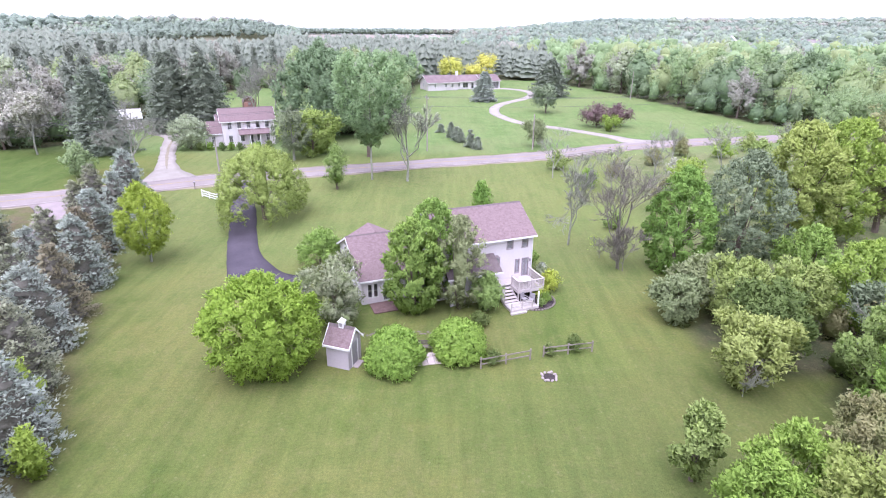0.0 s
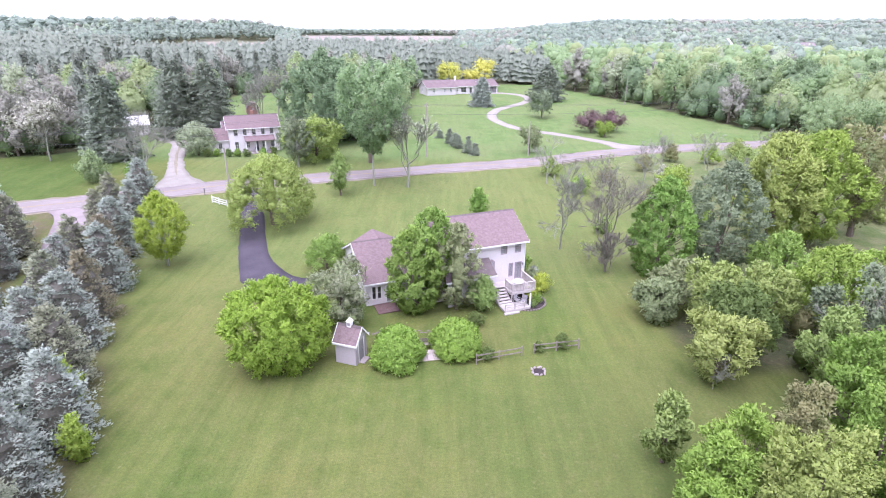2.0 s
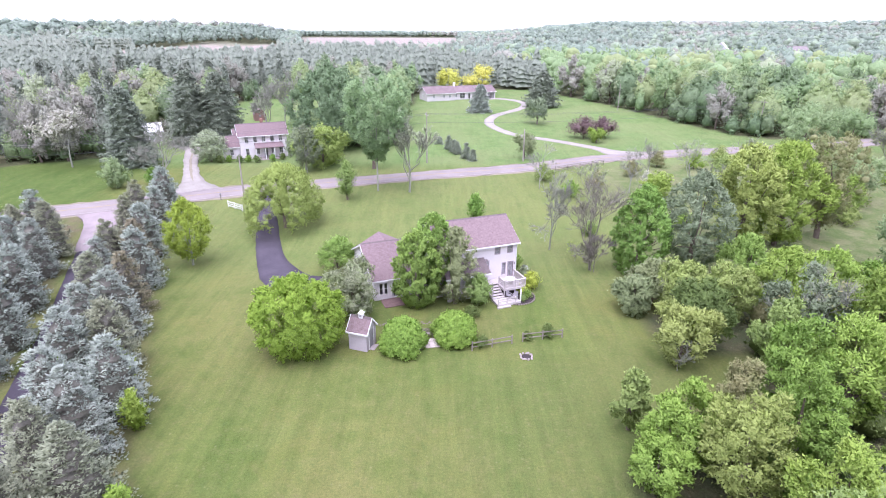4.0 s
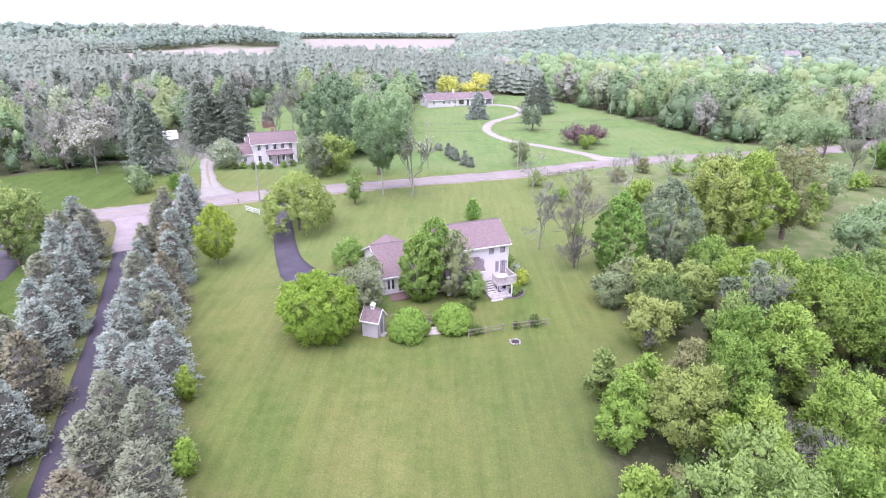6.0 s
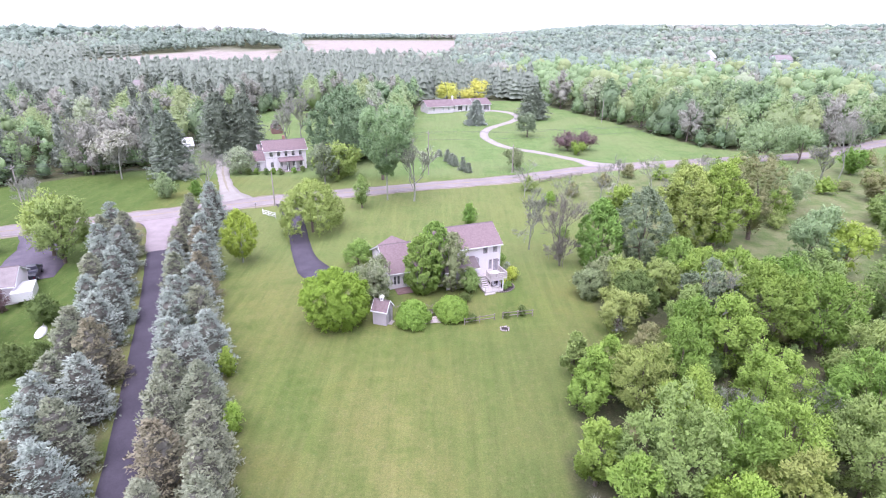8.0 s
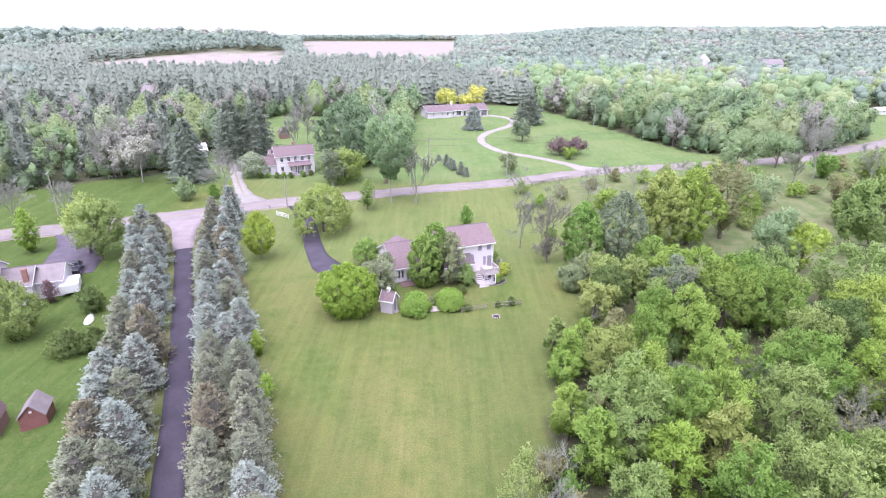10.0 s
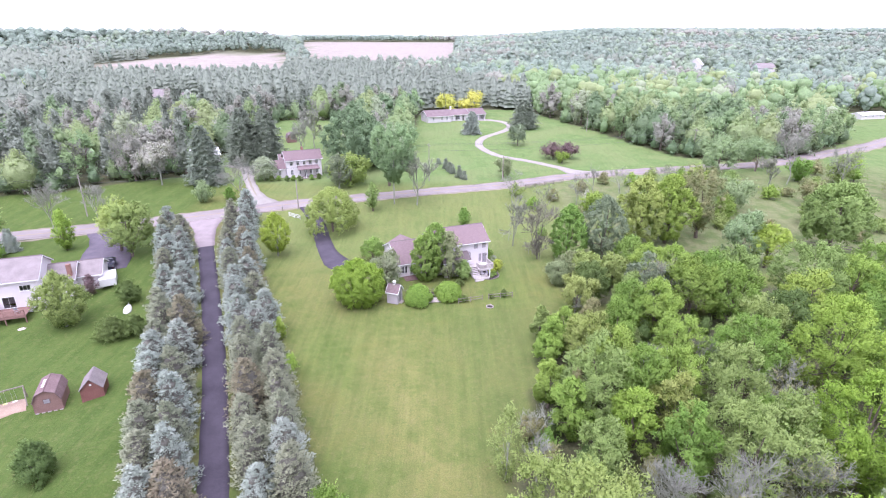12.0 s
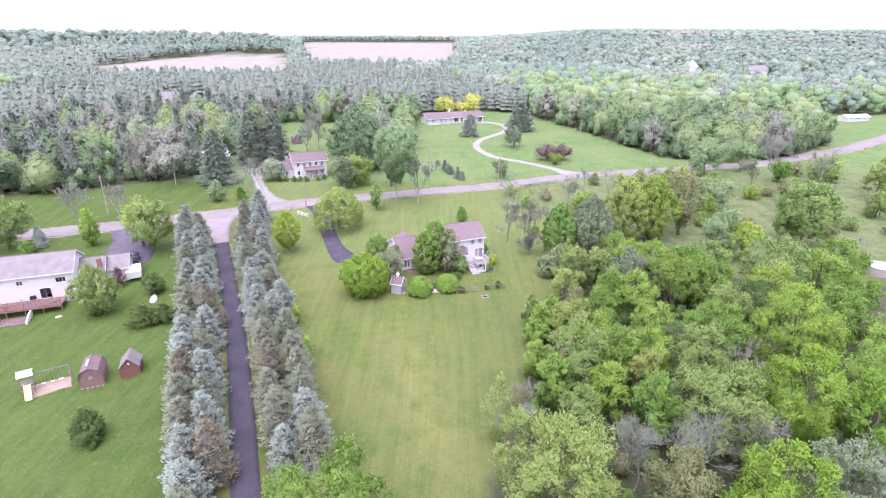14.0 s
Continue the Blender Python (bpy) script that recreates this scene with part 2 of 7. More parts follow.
OLIVESPRUCE = foliage("worn_spruce_needles", (0.262, 0.288, 0.188), (0.415, 0.445, 0.300), (0.352, 0.378, 0.248), 0.3, spread=0.5)
BROWNSPRUCE = foliage("dry_spruce_needles", (0.265, 0.235, 0.150), (0.385, 0.345, 0.230), (0.310, 0.305, 0.195), 0.3)
DARKSPRUCE = foliage("dark_spruce_needles", (0.255, 0.300, 0.222), (0.305, 0.350, 0.255), (0.305, 0.350, 0.255), 0.2)
PINE = foliage("pine_needles", (0.165, 0.215, 0.122), (0.262, 0.315, 0.184), (0.282, 0.332, 0.198), 0.25)
BARK = surface("bark", (0.13, 0.10, 0.08), (0.22, 0.18, 0.15), 9, 1.2, 0.95, 0.9, 0.03)
GREYBARK = surface("grey_bark", (0.262, 0.268, 0.215), (0.378, 0.384, 0.318), 9, 1.2, 0.95, 0.7, 0.02)
DRYBRUSH = surface("dry_brush_twigs", (0.175, 0.160, 0.130), (0.275, 0.255, 0.215), 9, 1.2, 0.95, 0.7, 0.02)
# Dead inner twigs, darkened so the gaps between spruce boughs read as shade.
TWIGGY = surface("dry_twigs_gap_shade", (0.125, 0.120, 0.098), (0.225, 0.215, 0.178), 6, 1.0, 0.95, 0.8, 0.05)
SIDING = surface("white_siding", (0.745, 0.695, 0.720), (0.70, 0.65, 0.675), 6, 0.6, 0.5, courses=0.115, course_depth=0.01)
TRIM = surface("white_trim", (0.82, 0.81, 0.81), (0.77, 0.76, 0.76), 8, 0.8, 0.5, 0.1, 0.002)
SHINGLE = surface("mauve_shingles", (0.165, 0.116, 0.119), (0.248, 0.184, 0.189), 9, 4.0, 0.9, courses=0.09, course_depth=0.012)
REDSHINGLE = surface("rose_shingles", (0.175, 0.128, 0.132), (0.245, 0.188, 0.192), 12, 0.7, 0.9, courses=0.09, course_depth=0.012)
GREYSHINGLE = surface("taupe_shingles", (0.20, 0.172, 0.17), (0.29, 0.25, 0.248), 12, 0.7, 0.9, courses=0.09, course_depth=0.012)
BARNROOF = surface("brown_shingles", (0.15, 0.10, 0.10), (0.24, 0.165, 0.165), 12, 0.8, 0.9, courses=0.1)
BARNWALL = surface("barn_red_boards", (0.20, 0.085, 0.075), (0.27, 0.125, 0.11), 10, 1.0, 0.75, 0.3, 0.006)
BARNTAN = surface("barn_brown_boards", (0.22, 0.13, 0.115), (0.30, 0.185, 0.165), 10, 1.0, 0.75, 0.3, 0.006)
SHEDSIDING = surface("pale_shed_siding", (0.50, 0.450, 0.485), (0.44, 0.395, 0.425), 8, 0.9, 0.6, courses=0.13)
PORCHROOF = surface("brown_porch_shingles", (0.125, 0.098, 0.100), (0.185, 0.150, 0.152), 9, 3.0, 0.9, courses=0.09)
MAUVEFRAME = surface("mauve_window_frame", (0.36, 0.30, 0.32), (0.42, 0.36, 0.38), 8, 1, 0.6, 0.1, 0.002)
BLIND = surface("closed_blind", (0.42, 0.385, 0.41), (0.50, 0.465, 0.49), 8, 1, 0.8, courses=0.05, course_depth=0.006)
TERRACE = surface("brown_terrace_brick", (0.165, 0.105, 0.10), (0.25, 0.165, 0.155), 10, 2, 0.9, 0.4, 0.006)
GREYDOOR = surface("grey_door_paint", (0.28, 0.26, 0.28), (0.35, 0.33, 0.35), 9, 1, 0.6, 0.2, 0.004)
DECKWOOD = surface("pale_deck_wood", (0.46, 0.41, 0.40), (0.56, 0.51, 0.50), 14, 2, 0.75, 0.4, 0.005)
WOOD = surface("weathered_wood", (0.20, 0.175, 0.145), (0.30, 0.265, 0.23), 14, 2, 0.85, 0.5, 0.008)
REDWOOD = surface("red_stained_wood", (0.215, 0.118, 0.100), (0.290, 0.178, 0.152), 14, 2, 0.75, 0.4, 0.006)
POLEWOOD = surface("pole_wood", (0.30, 0.27, 0.24), (0.44, 0.40, 0.36), 8, 0.8, 0.9, 0.4, 0.01)
CONCRETE = surface("concrete", (0.35, 0.30, 0.295), (0.45, 0.39, 0.385), 10, 0.7, 0.9, 0.3, 0.006)
APRON = surface("pinkish_worn_concrete", (0.235, 0.195, 0.200), (0.315, 0.265, 0.268), 10, 0.5, 0.9, 0.3, 0.006)
GRAVEL = surface("pale_gravel", (0.300, 0.272, 0.245), (0.395, 0.362, 0.330), 6, 0.5, 0.95, 0.6, 0.02)
ASPHALT = surface("dark_asphalt", (0.057, 0.048, 0.064), (0.090, 0.077, 0.098), 9, 0.35, 0.85, 0.4, 0.006)
WORNASPHALT = surface("worn_asphalt", (0.105, 0.088, 0.115), (0.170, 0.145, 0.175), 7, 0.5, 0.85, 0.4, 0.006)
OLDASPHALT = surface("old_road_asphalt", (0.250, 0.214, 0.206), (0.330, 0.284, 0.276), 6, 0.25, 0.9, 0.4, 0.008)
YELLOWLINE = surface("yellow_road_paint", (0.37, 0.30, 0.17), (0.28, 0.235, 0.18), 6, 0.8, 0.8, 0.1, 0.002)
WHITELINE = surface("white_road_paint", (0.40, 0.37, 0.36), (0.29, 0.255, 0.255), 6, 0.8, 0.8, 0.1, 0.002)
MULCH = surface("dark_mulch", (0.035, 0.028, 0.03), (0.07, 0.055, 0.055), 16, 2, 0.95, 0.9, 0.03)
PINKSTONE = surface("pink_flagstone", (0.52, 0.43, 0.41), (0.66, 0.57, 0.55), 7, 1.5, 0.85, 0.4, 0.01)
STONE = surface("field_stone", (0.155, 0.132, 0.118), (0.265, 0.228, 0.205), 7, 1.5, 0.85, 0.5, 0.015)
BRICKRED = surface("chimney_brick", (0.27, 0.14, 0.11), (0.37, 0.21, 0.17), 14, 2, 0.9, courses=0.075)
SAND = surface("play_sand", (0.30, 0.215, 0.165), (0.38, 0.285, 0.225), 8, 1, 0.95, 0.5, 0.02)
DIRT = surface("bare_soil", (0.235, 0.205, 0.150), (0.310, 0.272, 0.205), 5, 0.6, 0.95, 0.6, 0.03)
CANVAS = surface("white_tarpaulin", (0.80, 0.79, 0.78), (0.72, 0.71, 0.70), 5, 0.8, 0.5, 0.1, 0.004)
YELLOWPLASTIC = surface("yellow_plastic", (0.75, 0.68, 0.22), (0.8, 0.74, 0.3), 5, 1, 0.35, 0.0)
METAL = surface("grey_metal", (0.42, 0.42, 0.43), (0.52, 0.52, 0.53), 10, 2, 0.4, 0.1, 0.002, 0.8)
RUBBER = surface("black_rubber", (0.025, 0.025, 0.026), (0.04, 0.04, 0.042), 20, 3, 0.8, 0.2, 0.003)
CARRED = surface("red_car_paint", (0.20, 0.015, 0.03), (0.22, 0.02, 0.035), 3, 1, 0.25, 0.0, spec=0.6)
CARDARK = surface("dark_car_paint", (0.03, 0.03, 0.045), (0.04, 0.04, 0.055), 3, 1, 0.25, 0.0, spec=0.6)
GLASS = glass_of("window_glass", (0.85, 0.88, 0.9))
INNER = surface("dim_room", (0.40, 0.37, 0.39), (0.48, 0.45, 0.47), 3, 1, 0.9, 0.0)
WIRE = surface("cable_black", (0.10, 0.10, 0.11), (0.14, 0.14, 0.15), 5, 1, 0.7, 0.0)

# ---------------------------------------------------------------- the land
WOODS_EDGE_Y = [-90, -30, -9, 4, 23, 26, 34, 41, 47]
WOODS_EDGE_X = [-14, -4, 5.5, 10, 14.5, 26, 28, 20.5, 24]
LINE_X = [-500, -124, -100, -86, -74, -72.5, -72, -33, -32, -13, -12, -9, 39, 55, 69, 80, 95, 130, 150, 190, 300, 600]
LINE_Y = [60, 88, 95, 106, 112, 112, 205, 205, 124, 124, 190, 240, 244, 200, 164, 140, 133, 146, 162, 232, 262, 300]


def near_woods(x, y):
    return (x > np.interp(y, WOODS_EDGE_Y, WOODS_EDGE_X)) & (y < 46 - 0.12 * np.maximum(x - 30, 0)) & (y > -95)


def inside(x, y, pts):
    x, y = np.asarray(x, float), np.asarray(y, float)
    hit = np.zeros(x.shape, bool)
    for (ax, ay), (bx, by) in zip(pts, pts[1:] + pts[:1]):
        cross = ((ay > y) != (by > y)) & (x < (bx - ax) * (y - ay) / (by - ay + 1e-9) + ax)
        hit ^= cross
    return hit


FIELD_LEFT = [(-250, 370), (-378, 582), (-365, 735), (-243, 860), (-200, 720), (-118, 400)]
FIELD_MID = [(-128, 520), (10, 530), (20, 950), (45, 1850), (-420, 1720), (-235, 935)]
CLEARINGS = [(-148, 264, 15), (-139, 248, 16), (-131, 233, 13), (-123, 218, 9), (-204, 264, 15), (-195, 247, 11), (-222, 238, 10), (216, 452, 15), (208, 434, 14), (201, 418, 11), (256, 420, 15), (247, 402, 14), (239, 386, 11), (186, 212, 24)]


def far_woods(x, y):
    w = y > np.interp(x, LINE_X, LINE_Y)
    w &= ~inside(x, y, FIELD_LEFT) & ~inside(x, y, FIELD_MID)
    for cx, cy, r in CLEARINGS:
        w &= np.hypot(x - cx, (y - cy) * 0.7) > r
    return w


def graded(lo, hi, dense_lo, dense_hi, step, grow=1.16):
    mid = list(np.arange(dense_lo, dense_hi + step, step))
    up, s = [mid[-1]], step
    while up[-1] < hi:
        s *= grow
        up.append(up[-1] + s)
    dn, s = [mid[0]], step
    while dn[-1] > lo:
        s *= grow
        dn.append(dn[-1] - s)
    return np.array(dn[:0:-1] + mid + up[1:])


LANE = [(-55.2, 77.0), (-52.2, 70.5), (-49.6, 63.6), (-40.0, 41.5), (-31.0, 20.0), (-25.0, 4.5), (-19.9, -9.5), (-14.0, -26), (-6, -50), (4, -85)]


def lane_at(y):
    return np.interp(y, [p[1] for p in reversed(LANE)], [p[0] for p in reversed(LANE)])


gx, gy = graded(-4300, 4300, -130, 140, 2.0), graded(-500, 4700, -60, 260, 2.0)
X, Y = np.meshgrid(gx, gy, indexing="xy")
Zg = height(X, Y)
nx, ny = len(gx), len(gy)
idx = np.arange(nx * ny).reshape(ny, nx)
quads = np.stack([idx[:-1, :-1], idx[:-1, 1:], idx[1:, 1:], idx[1:, :-1]], -1).reshape(-1, 4)
ground_mesh = npmesh("ground", np.stack([X, Y, Zg], -1).reshape(-1, 3), quads=quads, smoothed=True)
masks = {
    "woods": (near_woods(X, Y) | far_woods(X, Y)).astype(float),
    "tilled": (inside(X, Y, FIELD_LEFT) | inside(X, Y, FIELD_MID)).astype(float),
    "rough": smooth(24, 34, X) * smooth(46, 50, Y) * smooth(112, 100, Y - 0.25 * np.maximum(X - 40, 0)) * smooth(150, 120, X),
    "dry": np.clip(np.exp(-(((X + 3 + 0.28 * (Y - 8)) / 4.5) ** 2 + ((Y - 8) / 20) ** 2)) + 0.55 * np.exp(-(((X + 24) / 5) ** 2 + ((Y - 36) / 16) ** 2)), 0, 1),
    "litter": smooth(1.9, 3.0, np.abs(X - lane_at(Y))) * smooth(10.5, 8.0, X - lane_at(Y)) * smooth(8.5, 6.5, lane_at(Y) - X) * smooth(76, 72, Y) * smooth(-34, -28, Y),
    # Lawn beyond the house, lightened partly to stand for haze.
    "fresh": smooth(42, 62, Y) * smooth(110, 100, Y) * smooth(-50, -44, X),
    "moist": smooth(-2, 10, X) * smooth(44, 24, Y) * smooth(30, 24, X),
    "meadow": smooth(100, 110, Y),
    "shady": smooth(-3, -7, X - lane_at(Y)) * smooth(110, 100, Y),
}
for key, values in masks.items():
    attr = ground_mesh.attributes.new(key, "FLOAT", "POINT")
    attr.data.foreach_set("value", values.ravel().astype(np.float32))


def lawn_material():
    m, t, b = nodes_of("lawn")
    co = t.nodes.new("ShaderNodeTexCoord").outputs["Object"]

    def mask(key):
        n = t.nodes.new("ShaderNodeAttribute")
        n.attribute_name = key
        return n.outputs["Fac"]

    fine, mid, big = noise_of(t, 5.0, 8, 0.8, co), noise_of(t, 0.35, 5, 0.6, co), noise_of(t, 0.07, 4, 0.55, co)
    turn = add(t, "ShaderNodeMapping")
    turn.inputs["Rotation"].default_value[2] = radians(-22)
    turn.inputs["Scale"].default_value = (1.0, 0.06, 1.0)
    t.links.new(co, turn.inputs["Vector"])
    streak = noise_of(t, 0.8, 4, 0.6, turn.outputs[0])
    c = blend(t, span(t, mid, 0.35, 0.65), (0.094, 0.138, 0.030), (0.130, 0.166, 0.045))
    c = blend(t, span(t, big, 0.40, 0.62), c, (0.152, 0.168, 0.052))
    c = blend(t, span(t, streak, 0.46, 0.66, 0, 0.4), c, (0.163, 0.193, 0.050))
    c = blend(t, span(t, streak, 0.34, 0.46, 0.25, 0.0), c, (0.081, 0.127, 0.025))
    patch = noise_of(t, 0.16, 6, 0.65, co)
    c = blend(t, span(t, patch, 0.50, 0.62, 0.0, 0.5), c, (0.162, 0.169, 0.047))
    c = blend(t, span(t, patch, 0.36, 0.47, 0.6, 0.0), c, (0.078, 0.127, 0.024))
    dryness = add(t, "ShaderNodeMath")
    dryness.operation = "MULTIPLY"
    t.links.new(mask("dry"), dryness.inputs[0])
    t.links.new(span(t, mid, 0.35, 0.6, 0.2, 0.75), dryness.inputs[1])
    c = blend(t, dryness.outputs[0], c, (0.222, 0.210, 0.075))
    lush = add(t, "ShaderNodeMath")
    lush.operation = "MULTIPLY"
    t.links.new(mask("moist"), lush.inputs[0])
    t.links.new(span(t, mid, 0.35, 0.6, 0.75, 0.35), lush.inputs[1])
    c = blend(t, lush.outputs[0], c, (0.122, 0.148, 0.046))
    # The farther lawn is mixed with a lighter green, in part painted haze.
    c = blend(t, span(t, mask("fresh"), 0.0, 1.0, 0.0, 0.45), c, (0.190, 0.232, 0.082))
    mead = blend(t, span(t, mid, 0.35, 0.65), (0.120, 0.190, 0.058), (0.160, 0.232, 0.080))
    mead = blend(t, span(t, big, 0.42, 0.62), mead, (0.175, 0.225, 0.085))
    c = blend(t, mask("meadow"), c, mead)
    yard = blend(t, span(t, mid, 0.35, 0.65), (0.070, 0.116, 0.023), (0.090, 0.137, 0.031))
    yard = blend(t, span(t, streak, 0.42, 0.62, 0.0, 0.5), yard, (0.104, 0.140, 0.035))
    c = blend(t, mask("shady"), c, yard)
    litter = add(t, "ShaderNodeMath")
    litter.operation = "MULTIPLY"
    t.links.new(mask("litter"), litter.inputs[0])
    t.links.new(span(t, mid, 0.38, 0.62, 0.35, 0.9), litter.inputs[1])
    c = blend(t, litter.outputs[0], c, (0.150, 0.115, 0.080))
    rough = blend(t, span(t, mid, 0.38, 0.62), (0.120, 0.165, 0.055), (0.195, 0.205, 0.100))
    c = blend(t, mask("rough"), c, rough)
    wood = blend(t, span(t, mid, 0.35, 0.65), (0.060, 0.072, 0.034), (0.110, 0.105, 0.058))
    c = blend(t, mask("woods"), c, wood)
    soil = blend(t, span(t, big, 0.35, 0.65), (0.300, 0.258, 0.228), (0.372, 0.322, 0.288))
    c = blend(t, mask("tilled"), c, soil)
    rows = noise_of(t, 2.4, 3, 0.6, turn.outputs[0])
    worn = blend(t, 1.0, c, span(t, streak, 0.36, 0.64, 0.95, 1.05), "MULTIPLY")
    worn = blend(t, 1.0, worn, span(t, rows, 0.36, 0.64, 0.955, 1.045), "MULTIPLY")
    c = blend(t, 0.9, c, worn)
    blades = noise_of(t, 17.0, 3, 0.7, co)
    c = blend(t, 1.0, c, span(t, blades, 0.35, 0.65, 0.86, 1.14), "MULTIPLY")
    mottle = noise_of(t, 1.3, 6, 0.7, co)
    c = blend(t, span(t, mottle, 0.52, 0.66, 0.0, 0.34), c, (0.200, 0.184, 0.084))
    c = blend(t, span(t, mottle, 0.34, 0.46, 0.4, 0.0), c, (0.085, 0.130, 0.038))
    c = blend(t, 1.0, c, span(t, fine, 0.35, 0.65, 1.2, 0.78), "MULTIPLY")
    # seed heads and clover flecks
    v = add(t, "ShaderNodeTexVoronoi", Scale=1.1)
    t.links.new(co, v.inputs["Vector"])
    c = blend(t, span(t, v.outputs["Distance"], 0.0, 0.14, 0.35, 0.0), c, (0.30, 0.30, 0.16))
    t.links.new(c, b.inputs["Base Color"])
    b.inputs["Roughness"].default_value, b.inputs["Specular IOR Level"].default_value = 0.9, 0.15
    bumped(t, b, fine, 0.9, 0.12)
    return m


ground_mesh.materials.append(lawn_material())
tagged(new("ground", ground_mesh), "mown lawns, rough meadow and woodland soil", "ground", kind="structure")


# ---------------------------------------------------------------- roads and drives


def spline(pts, step=1.5):
    """A smooth line through the points, evenly sampled."""
    p = np.array(pts, float)
    p = np.vstack([2 * p[0] - p[1], p, 2 * p[-1] - p[-2]])
    out = []
    for i in range(1, len(p) - 2):
        n = max(2, int(np.linalg.norm(p[i + 1] - p[i]) / step))
        s = np.linspace(0, 1, n, endpoint=False)[:, None]
        a, b_, c, d = p[i - 1], p[i], p[i + 1], p[i + 2]
        out.append(0.5 * (2 * b_ + (c - a) * s + (2 * a - 5 * b_ + 4 * c - d) * s**2 + (3 * b_ - a - 3 * c + d) * s**3))
    out.append(p[-2][None])
    return np.vstack(out)


def ribbon(name, pts, widths, lift, material, label="", kind="structure", category="", parent=None, edge=0.0, crown=0.0, across=4, step=1.5):
    """A road on the land; widths: one for each point. Its edges turn down into the ground."""
    line = spline(np.c_[np.array(pts, float), np.array(widths, float)], step)
    c, w = line[:, :2], line[:, 2]
    d = np.gradient(c, axis=0)
    d /= np.linalg.norm(d, axis=1, keepdims=True)
    side = np.c_[d[:, 1], -d[:, 0]]
    rng = np.random.default_rng(len(line))
    wob = edge * (rng.random((len(line), 2)) - 0.5)
    s = np.linspace(-1, 1, across + 1)
    rows = []
    for k in s:
        half = w / 2 + (wob[:, 0] if k < 0 else wob[:, 1]) * (abs(k) > 0.9)
        q = c + side * (k * half)[:, None]
        rows.append(np.c_[q, height(q[:, 0], q[:, 1]) + lift + crown * (1 - k * k)])
    low = [np.c_[rows[0][:, :2], rows[0][:, 2] - 0.25], *rows, np.c_[rows[-1][:, :2], rows[-1][:, 2] - 0.25]]
    v = np.stack(low, 1)
    n, k = v.shape[:2]
    i = np.arange(n * k).reshape(n, k)
    q = np.stack([i[:-1, :-1], i[:-1, 1:], i[1:, 1:], i[1:, :-1]], -1).reshape(-1, 4)
    ob = child(name, npmesh(name, v.reshape(-1, 3), quads=q), parent, material)
    return tagged(ob, label, category, kind=kind) if parent is None else ob


ROAD = [(-190, 39), (-150, 49.5), (-120, 57), (-88, 66), (-60, 76), (-38, 85.5), (-16, 93), (-3, 97.5), (17, 104.3), (38, 114.5), (60, 121), (84, 126.5), (107, 132.5), (133, 146), (160, 160), (240, 215)]
road = ribbon("road", ROAD, [5.7] * len(ROAD), 0.10, OLDASPHALT, "worn pale asphalt country road with faded lines", category="road", edge=0.5, crown=0.06)
for off, mat_, name_ in ((-0.09, YELLOWLINE, "centre_line"), (0.09, YELLOWLINE, "centre_line"), (2.45, WHITELINE, "edge_line"), (-2.45, WHITELINE, "edge_line")):
    line_ = np.array(ROAD, float)
    d_ = np.gradient(line_, axis=0)
    d_ /= np.linalg.norm(d_, axis=1, keepdims=True)
    lane_line = line_ + off * np.c_[d_[:, 1], -d_[:, 0]]
    ribbon(name_, lane_line, [0.12] * len(ROAD), 0.115 + 0.06 * (1 - (off / 2.85) ** 2), mat_, parent=road, across=1)
for off in (-3.15, 3.15):
    d_ = np.gradient(np.array(ROAD, float), axis=0)
    d_ /= np.linalg.norm(d_, axis=1, keepdims=True)
    ribbon("verge", np.array(ROAD) + off * np.c_[d_[:, 1], -d_[:, 0]], [0.8] * len(ROAD), 0.045, DIRT, "dusty soil verge along the road", category="verge", edge=0.9)

ribbon("lane", LANE, [9.0, 4.8, 3.2, 3.0, 3.0, 3.0, 3.0, 3.0, 3.0, 3.0], 0.05, ASPHALT, "narrow dark asphalt lane between spruce rows", category="lane", edge=0.12)
ribbon("lane_apron", [(-55.0, 77.2), (-52.8, 72.0), (-50.6, 66.0), (-48.2, 60.2)], [10.5, 5.6, 4.2, 3.6], 0.075, APRON, "pale concrete apron where the lane meets the road", category="apron", edge=0.15)
ribbon("driveway", [(-34.5, 88), (-30.8, 80.0), (-27.6, 72.0), (-24.3, 62.0), (-21.9, 56.0), (-19.3, 51.6), (-16.4, 50.1), (-13.4, 49.8)], [4.6, 3.4, 3.3, 3.4, 3.9, 5.2, 4.6, 4.6], 0.055, ASPHALT, "dark sealed asphalt driveway", category="driveway", edge=0.15)
ribbon("farm_drive", [(-44.0, 85.5), (-46.6, 90.5), (-50.2, 98), (-55, 109), (-59.5, 121), (-66, 128)], [9, 4.6, 3.1, 3.0, 4.0, 6.0], 0.06, GRAVEL, "pale gravel farm drive", category="driveway", edge=0.4)
ribbon("drive_strip", [(-47.4, 92.2), (-50.2, 98), (-55, 109), (-58, 117)], [0.2, 0.45, 0.5, 0.3], 0.075, DIRT, "bare brown strip between the wheel tracks of the farm drive", category="dirt strip", edge=0.15)
ribbon("winding_drive", [(43.5, 117), (39.3, 121), (36.5, 125.5), (28.7, 133.2), (18.7, 141.2), (13.4, 154.8), (15.6, 168.2), (24.5, 181), (28.6, 191.6), (26.7, 202.5), (20.5, 208.5), (16, 208)],
       [9, 5.0, 3.2, 2.8, 2.8, 2.8, 2.8, 2.8, 2.9, 3.2, 4.0, 5.0], 0.07, GRAVEL, "pale winding drive through a meadow", category="driveway", edge=0.3)
